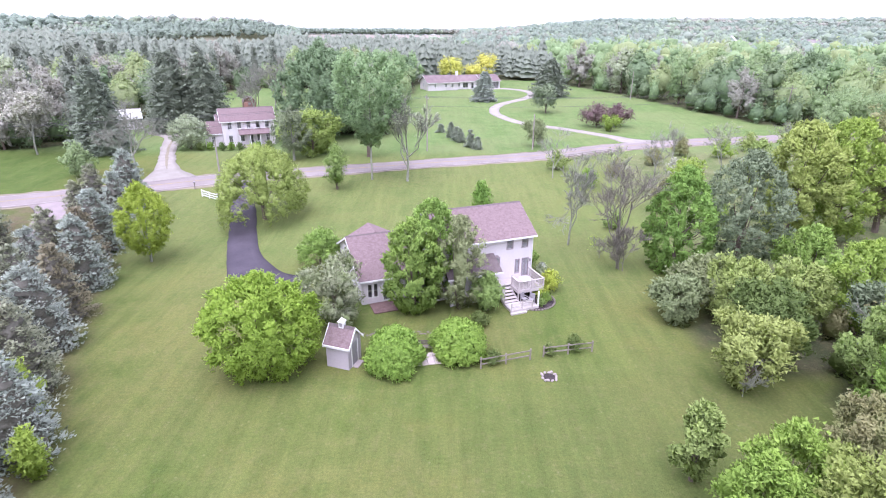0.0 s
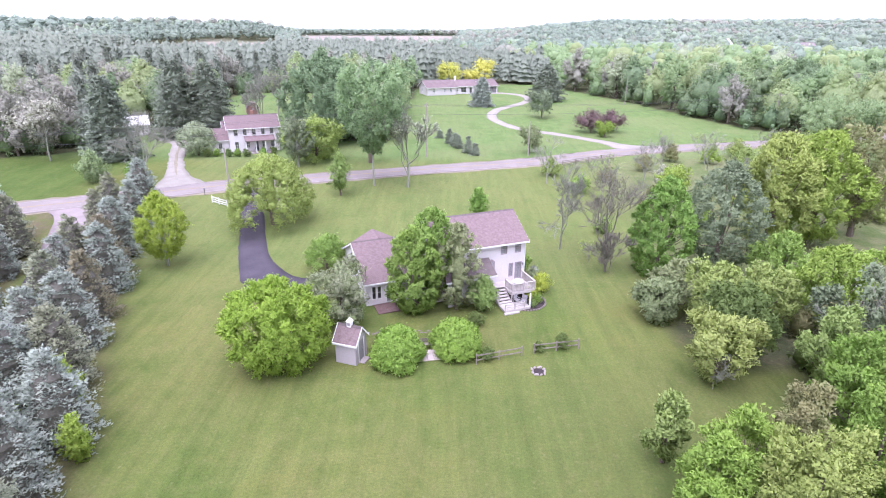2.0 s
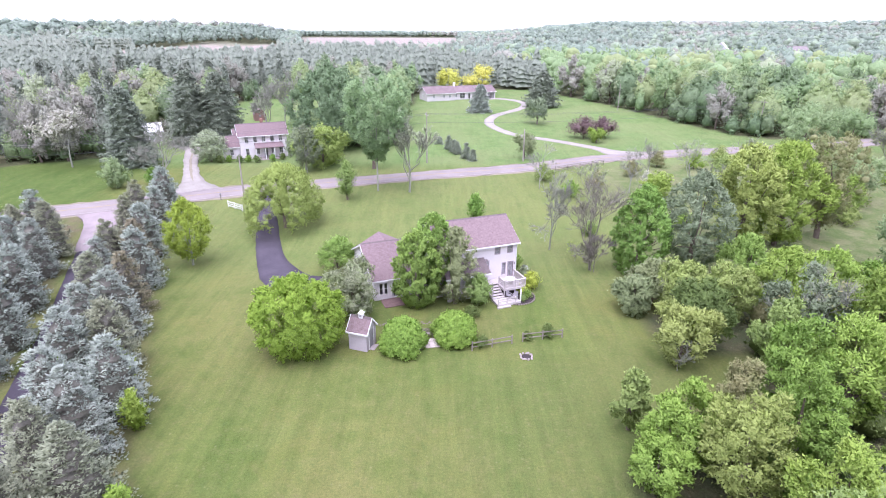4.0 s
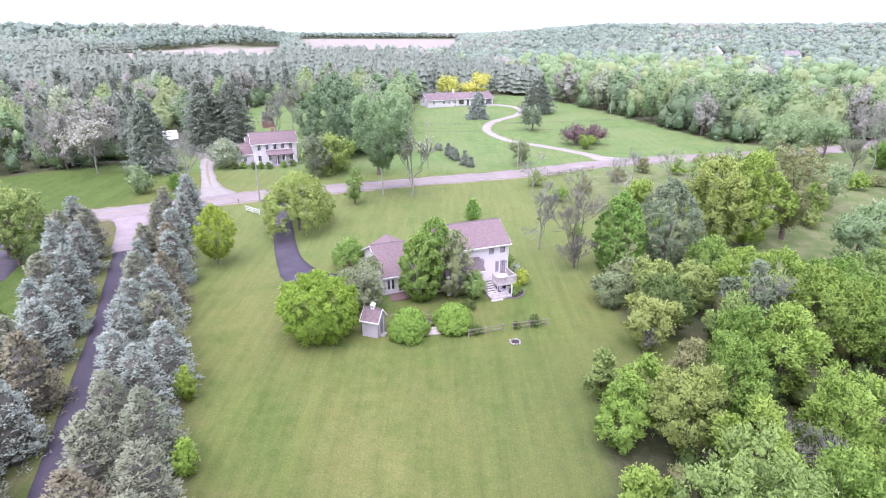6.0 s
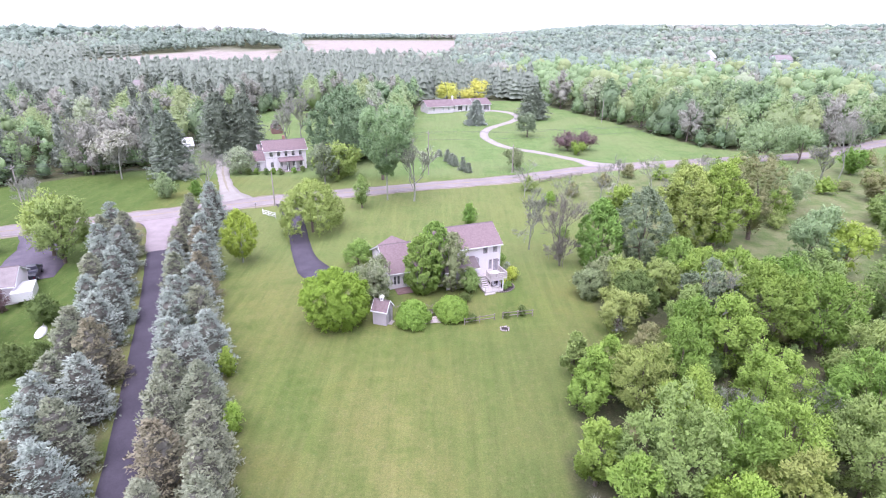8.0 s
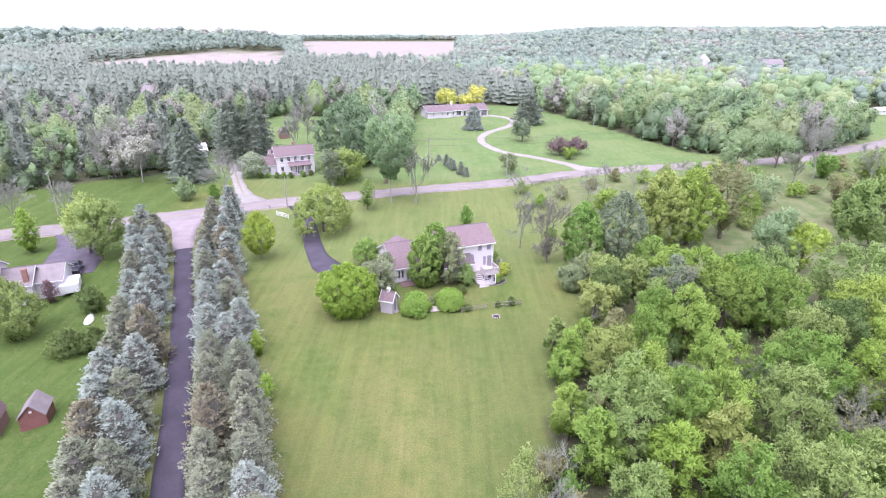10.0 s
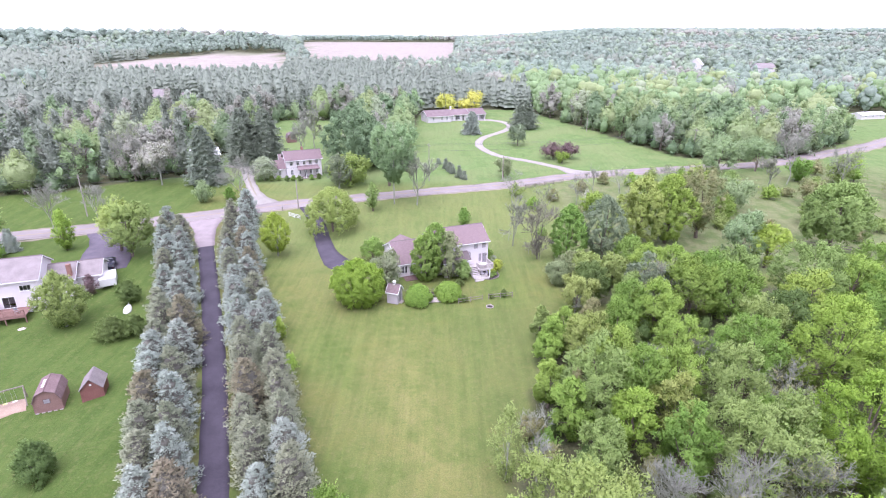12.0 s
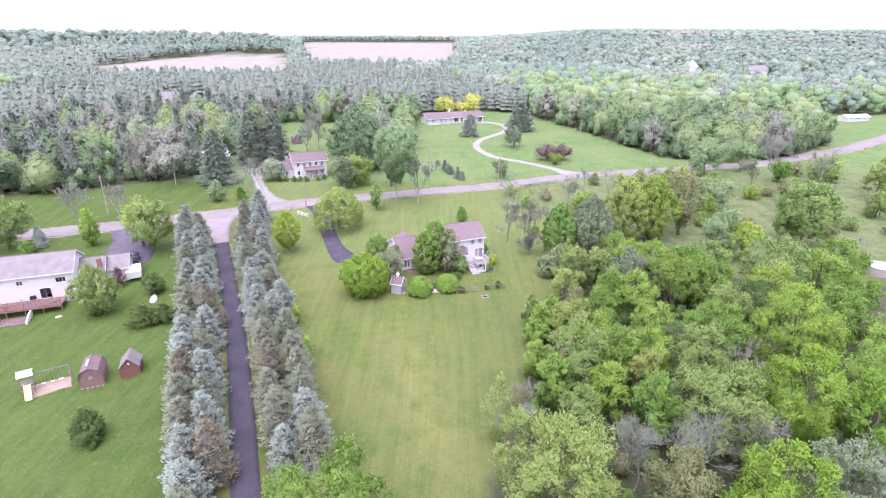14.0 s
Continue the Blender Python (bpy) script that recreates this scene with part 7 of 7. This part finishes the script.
leafy("globe_shrub", -51.8, 37.6, 3.6, 2.4, DARK, "dark globe-shaped evergreen shrub", "round", 0.03, 40, 70, 0.22, 304, category="shrub")
leafy("globe_shrub", -40.4, -1.6, 4.2, 2.35, DARK, "dark globe-shaped evergreen shrub on the lawn", "dome", 0.02, 60, 80, 0.22, 305, category="shrub")
leafy("shade_tree", -60.3, 55.0, 10.6, 5.2, PALE, "full light green tree beside the parking drive", "round", 0.16, 70, 70, 0.35, 306, lobed=6)
leafy("shade_tree", -64.0, 58.0, 10.8, 4.8, FRESH, "olive-green tree beside the parking drive", "round", 0.16, 60, 70, 0.35, 307, lobed=6)
leafy("column_tree", -74.9, 58.2, 8.2, 2.4, YELLOWGREEN, "upright yellow-green tree on the front lawn", "oval", 0.06, 46, 70, 0.30, 308)
spruce("young_spruce", -85.3, 57.1, 5.2, 1.8, BLUE, "small blue spruce on the front lawn", 309)
leafy("dark_shrub", -85.6, 53.3, 2.6, 2.0, GREEN, "rounded green shrub on the front lawn", "dome", 0.03, 26, 50, 0.27, 310, category="shrub")
leafy("shade_tree", -91.5, 56.0, 11.0, 6.0, PALE, "broad pale green tree beside the road", "round", 0.12, 80, 70, 0.38, 311, lobed=6)
bare("bare_tree", -83.0, 66.8, 11.8, 1.0, "bare grey tree beside the road", 312, 5, 0.18)
bare("bare_tree", -75.0, 69.8, 10.4, 0.8, "slender bare tree beside the road", 313, 5, 0.15)
# farm yard across the road
spruce("dark_spruce", -65.1, 104.8, 16.6, 6.0, DARKSPRUCE, "tall dark spruce beside the gravel drive", 320, 2.0, card=0.26)
spruce("dark_spruce", -62.5, 129.0, 18.0, 6.4, DARKSPRUCE, "tall dark spruce behind the farm drive", 321, 2.0, card=0.26, domed=True)
spruce("dark_spruce", -56.0, 131.0, 17.4, 6.2, DARKSPRUCE, "tall dark spruce behind the farm drive", 322, 2.0, card=0.26, domed=True)
leafy("lawn_shrub", -59.0, 87.4, 5.2, 2.6, MIDGREEN, "rounded green small tree on the farm lawn", "round", 0.05, 40, 60, 0.30, 323, category="shrub")
leafy("lawn_shrub", -53.4, 89.7, 3.0, 1.8, GREEN, "rounded green shrub on the farm lawn", "dome", 0.03, 26, 50, 0.27, 324, category="shrub")
bare("bare_tree", -49.2, 86.2, 13.0, 1.1, "bare pinkish-grey tree at the farm drive", 325, 5, 0.2)
bare("blossom_tree", -76.7, 102.7, 12.0, 1.3, "half-bare tree in white blossom on the farm lawn", 326, 5, 0.24, BLOSSOM, 1700, 0.36)
leafy("blossom_tree", -81.0, 108.2, 10.5, 3.6, BLOSSOM, "tree in white blossom at the wood edge", "round", 0.2, 55, 60, 0.41, 327)
leafy("farm_tree", -50.3, 108.5, 6.5, 4.0, MIDPALE, "pale green small tree beside the farmhouse", "round", 0.08, 110, 50, 0.26, 328, mass=0.2)
leafy("dark_tree", -26.5, 121.5, 19.0, 9.6, MIDDEEP, "large dark green tree beyond the road", "round", 0.06, 200, 60, 0.55, 329, mass=0.25, fill=0.8)
leafy("hedge_tree", -25.5, 105.0, 8.6, 6.0, FRESH, "bright green low tree near the farmhouse", "round", 0.03, 110, 60, 0.42, 330, lobed=7)
leafy("brown_tree", -27.6, 99.5, 9.2, 3.6, PINE, "thin greyish tree near the farmhouse", "round", 0.18, 120, 50, 0.24, 331, bark=GREYBARK, mass=0.0, fill=0.6)
leafy("tall_tree", -14.5, 103.0, 15.0, 3.4, MIDGREEN, "tall green tree beyond the road", "oval", 0.15, 60, 70, 0.41, 332, lobed=6)
for k, (x, y) in enumerate([(-43.6, 107.4), (-42.0, 108.0), (-40.2, 107.8), (-37.2, 109.3), (-35.4, 110.6), (-46.2, 107.8), (-48.0, 107.4)]):
    leafy("foundation_shrub", x, y, 1.3, 1.0, GREEN if k % 2 else DARK, "clipped shrub along the farmhouse front", "dome", 0.03, 14, 36, 0.22, 340 + k, category="shrub", group="farmhouse shrubs")
# ranch meadow
spruce("blue_spruce", 11.6, 176, 9.2, 4.0, BLUE, "broad blue-grey spruce before the ranch house", 350, 1.2, card=0.34)
spruce("dark_spruce", 33.8, 188.1, 12.0, 6.2, DARKSPRUCE, "dark spruce beside the winding drive", 351, 1.8, card=0.32, domed=True)
leafy("meadow_tree", 27.3, 156.0, 7.4, 4.3, PINE, "rounded dark tree beside the winding drive", "round", 0.16, 44, 60, 0.41, 352, lobed=6)
leafy("meadow_tree", 17.9, 113.2, 6.0, 2.7, GREYLEAF, "small green tree beside the road", "round", 0.12, 40, 60, 0.30, 353, lobed=6)
leafy("plum_tree", 36.5, 136.5, 5.0, 4.3, PLUM, "dark purple-leaved plum tree in the meadow", "round", 0.14, 40, 60, 0.32, 354)
leafy("plum_tree", 41.6, 137.3, 4.9, 4.0, PLUM, "dark purple-leaved plum tree in the meadow", "round", 0.14, 36, 60, 0.32, 355)
leafy("meadow_tree", 38.5, 131.0, 3.8, 2.4, LIGHT, "low light green tree by the winding drive", "round", 0.12, 30, 50, 0.30, 356, lobed=6)
leafy("golden_tree", 2.0, 219.0, 10.2, 5.8, GOLD, "golden yellow tree behind the ranch house", "round", 0.12, 50, 60, 0.49, 357, lobed=6)
leafy("golden_tree", 13.6, 223.5, 11.0, 7.6, GOLD, "golden yellow tree behind the ranch house", "round", 0.12, 60, 60, 0.49, 358, lobed=6)
for k, (x, y, h) in enumerate([(-1.2, 129.0, 2.2), (1.0, 123.0, 3.4), (2.2, 120.2, 3.2), (3.0, 117.8, 3.2), (5.0, 112.9, 3.6), (6.3, 110.9, 2.6)]):
    spruce("young_spruce", x, y, h, 1.25, DARKSPRUCE, "small dark spruce in the meadow", 360 + k, 0.8, "meadow spruces")

# ---------------------------------------------------------------- middle-distance woods, tree by tree
rw = np.random.default_rng(7)
# Crown colours that already carry the haze of the middle distance.
MID_KINDS = [(MIDGREEN, "round"), (MIDLIGHT, "round"), (MIDPALE, "round"), (MIDDEEP, "oval"), (MIDLIGHT, "oval"), (HAZEGREY, "round"), (MIDGREEN, "round"), (MIDDEEP, "round")]
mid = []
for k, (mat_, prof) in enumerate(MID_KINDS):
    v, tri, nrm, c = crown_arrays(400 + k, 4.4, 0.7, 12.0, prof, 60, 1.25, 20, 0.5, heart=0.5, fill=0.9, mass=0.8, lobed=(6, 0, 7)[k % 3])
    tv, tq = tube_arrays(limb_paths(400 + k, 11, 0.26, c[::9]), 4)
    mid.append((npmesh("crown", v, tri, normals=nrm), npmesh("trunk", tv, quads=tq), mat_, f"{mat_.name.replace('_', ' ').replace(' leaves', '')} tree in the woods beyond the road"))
for k in range(2):
    v, tri, nrm, c = crown_arrays(420 + k, 3.4, 1.5, 14.0, "cone", 34, 1.3, 20, 0.7, heart=0.45, fill=0.9, squash=0.8, mass=0.45)
    tv, tq = tube_arrays([([(0, 0, -0.3), (0, 0, 7), (0, 0, 12)], [0.25, 0.16, 0.03])], 5)
    # These pines wear the same haze-paled needles as the plantation.
    mid.append((npmesh("crown", v, tri, normals=nrm), npmesh("trunk", tv, quads=tq), HAZEPINE, "grey-green pine in the woods beyond the road"))
for cm, tm, mat_, lab in mid:
    cm.materials.append(mat_)
    tm.materials.append(BARK)


def scatter(x0, x1, y0, y1, step):
    a = np.arange(x0, x1, step)
    b_ = np.arange(y0, y1, step)
    xx, yy = np.meshgrid(a, b_)
    xx = xx.ravel() + rw.uniform(-0.42, 0.42, xx.size) * step
    yy = yy.ravel() + rw.uniform(-0.42, 0.42, yy.size) * step
    seen = np.abs(xx) < 0.88 * (yy + 62) + 12
    return xx[seen], yy[seen]


def patchy(x, y, s, o=0.0):
    return np.array([noise.noise((float(a) / s + o, float(b_) / s - o, o)) for a, b_ in zip(x, y)])


xx, yy = scatter(-220, 230, 60, 250, 8.2)
dist = np.hypot(xx, yy + 35)
ok = far_woods(xx, yy) & (dist < 262)
xx, yy = xx[ok], yy[ok]
tone = patchy(xx, yy, 26, 3.1)
for x, y, tn in zip(xx, yy, tone):
    r_ = rw.random()
    if x < -60 and r_ < (0.62 if y > 175 or x < -128 else 0.28):
        k = 8 + int(rw.integers(0, 2))
    elif x < -60 and r_ < 0.76 and r_ > 0.62:
        k = 5
    else:
        k = int(np.clip((tn + 0.5 + rw.normal(0, 0.35)) * 8, 0, 7.99))
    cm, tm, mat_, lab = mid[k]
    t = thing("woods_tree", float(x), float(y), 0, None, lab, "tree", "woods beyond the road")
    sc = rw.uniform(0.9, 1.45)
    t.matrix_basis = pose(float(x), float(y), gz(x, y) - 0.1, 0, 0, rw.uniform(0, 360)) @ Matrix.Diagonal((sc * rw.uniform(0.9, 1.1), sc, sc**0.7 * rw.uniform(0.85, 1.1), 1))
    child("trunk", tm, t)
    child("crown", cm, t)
# undergrowth that fills the wood on the right
xx, yy = scatter(4, 78, -34, 46, 3.9)
ok = near_woods(xx - 2.0, yy) & near_woods(xx, yy + 1.5)
bushes = []
for k, mat_ in enumerate((GREEN, PALE, BROWNISH, DARK, MIDGREEN, MIDDEEP)):
    v, tri, nrm, c = crown_arrays(440 + k, 2.3, 0.1, 4.2, "dome", 12, 1.2, 26, 0.40, fill=0.6, mass=0.6)
    me = npmesh("undergrowth", v, tri, normals=nrm)
    me.materials.append(mat_)
    bushes.append(me)
for x, y in zip(xx[ok], yy[ok]):
    # Dark leaves are favoured to paint deeper shade into gaps between the trees.
    k = (3, 0, 3, 2)[int(rw.integers(0, 4))]
    ob = new("undergrowth", bushes[k])
    sc = rw.uniform(0.5, 0.85)
    ob.matrix_basis = pose(float(x), float(y), gz(x, y), 0, 0, rw.uniform(0, 360)) @ Matrix.Diagonal((sc, sc, sc * rw.uniform(0.8, 1.3), 1))
    tagged(ob, ("green", "pale green", "brownish", "dark green")[k] + " undergrowth shrub beneath the woodland trees", "shrub", "undergrowth")

# brush that closes the foot of the woods beyond the road
xx, yy = scatter(-220, 230, 60, 215, 4.2)
ok = far_woods(xx, yy) & ~far_woods(xx + 1.5, yy - 8.5) & (np.hypot(xx, yy + 35) < 262)
for x, y in zip(xx[ok], yy[ok]):
    k = (5, 4, 5)[int(rw.integers(0, 3))]
    ob = new("undergrowth", bushes[k])
    sc = rw.uniform(0.8, 1.5)
    ob.matrix_basis = pose(float(x), float(y), gz(x, y), 0, 0, rw.uniform(0, 360)) @ Matrix.Diagonal((sc, sc, sc * rw.uniform(0.8, 1.3), 1))
    tagged(ob, ("green", "dark green")[k - 4] + " brush at the foot of the woods", "shrub", "undergrowth")

# ---------------------------------------------------------------- far woods
def far_pine(seed, tiers, sides):
    """A small far pine: ragged skirts of boughs, one over the other."""
    rng = np.random.default_rng(seed)
    vs, ts, ns, base = [], [], [], 0
    for k in range(tiers):
        f = k / tiers
        a = np.arange(sides) * 2 * np.pi / sides + rng.uniform(0, 6)
        r = 2.7 * (1 - f**1.6 * 0.80) * np.where(np.arange(sides) % 2, 0.7, 1.05) * rng.uniform(0.8, 1.15, sides)
        ring = np.c_[np.cos(a) * r, np.sin(a) * r, 1.5 + 10.5 * f + rng.normal(0, 0.35, sides)]
        top = np.array([[rng.normal(0, 0.2), rng.normal(0, 0.2), min(11.8, 1.5 + 10.5 * f + 3.0)]])
        vs.append(np.r_[ring, top])
        ns.append(unit(np.r_[np.c_[np.cos(a), np.sin(a), np.full(sides, 0.7)], [[0, 0, 1.0]]]))
        i = np.arange(sides)
        ts.append(np.c_[i, (i + 1) % sides, np.full(sides, sides)] + base)
        base += sides + 1
    return np.concatenate(vs), np.concatenate(ts), np.concatenate(ns)


def woods_mass(name, x, y, size, mat_, label, conifer=False, level=1, seed=1):
    """One mass of far trees: every tree is a trunkless crown of clumps."""
    rng = np.random.default_rng(seed)
    forms = []
    for k in range(5):
        if conifer:
            forms.append(far_pine(seed + k, (6, 4, 3)[level - 1], (10, 8, 6)[level - 1]))
        else:
            n_c, n_k = ((9, 6), (8, 2), (6, 1))[level - 1]
            v, tri, nrm, c = crown_arrays(seed + k, 4.5, (0.8, 3.0, 3.5)[level - 1], 12.0, "round", n_c, (2.6, 2.6, 3.1)[level - 1], n_k, (1.1, 1.3, 1.6)[level - 1], heart=0.9, fill=0.85, squash=1.0, far=level > 1)
            forms.append((v, tri, nrm))
    which = rng.integers(0, len(forms), len(x))
    vs, ts, ns, base = [], [], [], 0
    z = height(x, y)
    for k, (v, tri, nrm) in enumerate(forms):
        sel = np.where(which == k)[0]
        if len(sel) == 0:
            continue
        a = rng.uniform(0, 2 * np.pi, len(sel))
        s = size[sel] * rng.uniform(0.6, 1.4, len(sel))
        ca, sa = np.cos(a)[:, None], np.sin(a)[:, None]
        px = (v[None, :, 0] * ca - v[None, :, 1] * sa) * s[:, None] + x[sel][:, None]
        py = (v[None, :, 0] * sa + v[None, :, 1] * ca) * s[:, None] + y[sel][:, None]
        pz = v[None, :, 2] * (s**0.4 * rng.uniform(0.8, 1.15, len(sel)))[:, None] + z[sel][:, None]
        vs.append(np.stack([px, py, pz], -1).reshape(-1, 3))
        ns.append(np.stack([nrm[None, :, 0] * ca - nrm[None, :, 1] * sa, nrm[None, :, 0] * sa + nrm[None, :, 1] * ca, np.broadcast_to(nrm[None, :, 2], px.shape)], -1).reshape(-1, 3))
        off = base + (np.arange(len(sel)) * len(v))[:, None, None]
        ts.append((tri[None] + off).reshape(-1, 3))
        base += len(sel) * len(v)
    me = npmesh(name, np.concatenate(vs), np.concatenate(ts), normals=np.concatenate(ns))
    me.materials.append(mat_)
    return tagged(new(name, me), label, "woods", kind="stuff")


def planted(x, y):
    """The plantation stands before the fields; broad-leaved woods cover the ridge behind them and the hills."""
    kind_ = patchy(x, y, 150, 9.2)
    loose = 0.45 * patchy(x, y, 23, 5.5)
    return (x < 60 - 0.05 * y) & (y < 620) & (kind_ + loose + 0.30 - 0.004 * np.maximum(x, 0) > -0.1) | (kind_ + loose > 0.42) & (y < 900)


for level, (near_, far_, step, size) in enumerate([(262, 520, 7.6, 1.1), (520, 1050, 11.0, 1.5), (1050, 2400, 18.0, 2.3)], 1):
    xx, yy = scatter(-0.9 * far_ - 60, 0.9 * far_ + 60, 80, far_, step)
    dist = np.hypot(xx, yy + 35)
    ok = far_woods(xx, yy) & (dist >= near_) & (dist < far_)
    xx, yy = xx[ok], yy[ok]
    tone, pines = patchy(xx, yy, 60 * level, 1.7), planted(xx, yy)
    px_, py_ = scatter(-0.9 * far_ - 60, 0.9 * far_ + 60, 80, far_, step * 0.76)
    dist = np.hypot(px_, py_ + 35)
    ok = far_woods(px_, py_) & (dist >= near_) & (dist < far_) & planted(px_, py_)
    px_, py_ = px_[ok], py_[ok]
    if len(px_):
        woods_mass("far_pines", px_, py_, np.full(len(px_), size * 1.05), HAZEPINE, "grey-green pine plantation stretching far back, paled for haze", True, level, 600 + level)
    tone = tone + rw.normal(0, 0.10, len(tone))
    # Past about 380 m broad-leaved trees take the leaf colours paled for haze.
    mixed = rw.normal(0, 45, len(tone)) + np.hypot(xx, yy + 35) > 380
    sets = [("far_soft_woods", ~pines & (tone < 0.12) & mixed & (level == 1), HAZEGREEN, "soft green far deciduous woods", False),
            ("far_soft_woods", ~pines & (tone >= 0.12) & (tone < 0.40) & mixed & (level == 1), HAZELIGHT, "soft light green far deciduous woods", False),
            ("far_green_woods", ~pines & (tone < 0.08), MIDGREEN if level == 1 else HAZEGREEN, "mid-green far deciduous woods", False),
            ("far_light_woods", ~pines & (tone >= 0.08) & (tone < 0.26), MIDLIGHT if level == 1 else HAZELIGHT, "light green far deciduous woods", False),
            ("far_pale_woods", ~pines & (tone >= 0.26) & (tone < 0.40), MIDPALE if level == 1 else HAZEPALE, "pale green far deciduous woods", False),
            ("far_budding_woods", ~pines & (tone >= 0.40), HAZEGREY, "grey budding far deciduous woods", False)]
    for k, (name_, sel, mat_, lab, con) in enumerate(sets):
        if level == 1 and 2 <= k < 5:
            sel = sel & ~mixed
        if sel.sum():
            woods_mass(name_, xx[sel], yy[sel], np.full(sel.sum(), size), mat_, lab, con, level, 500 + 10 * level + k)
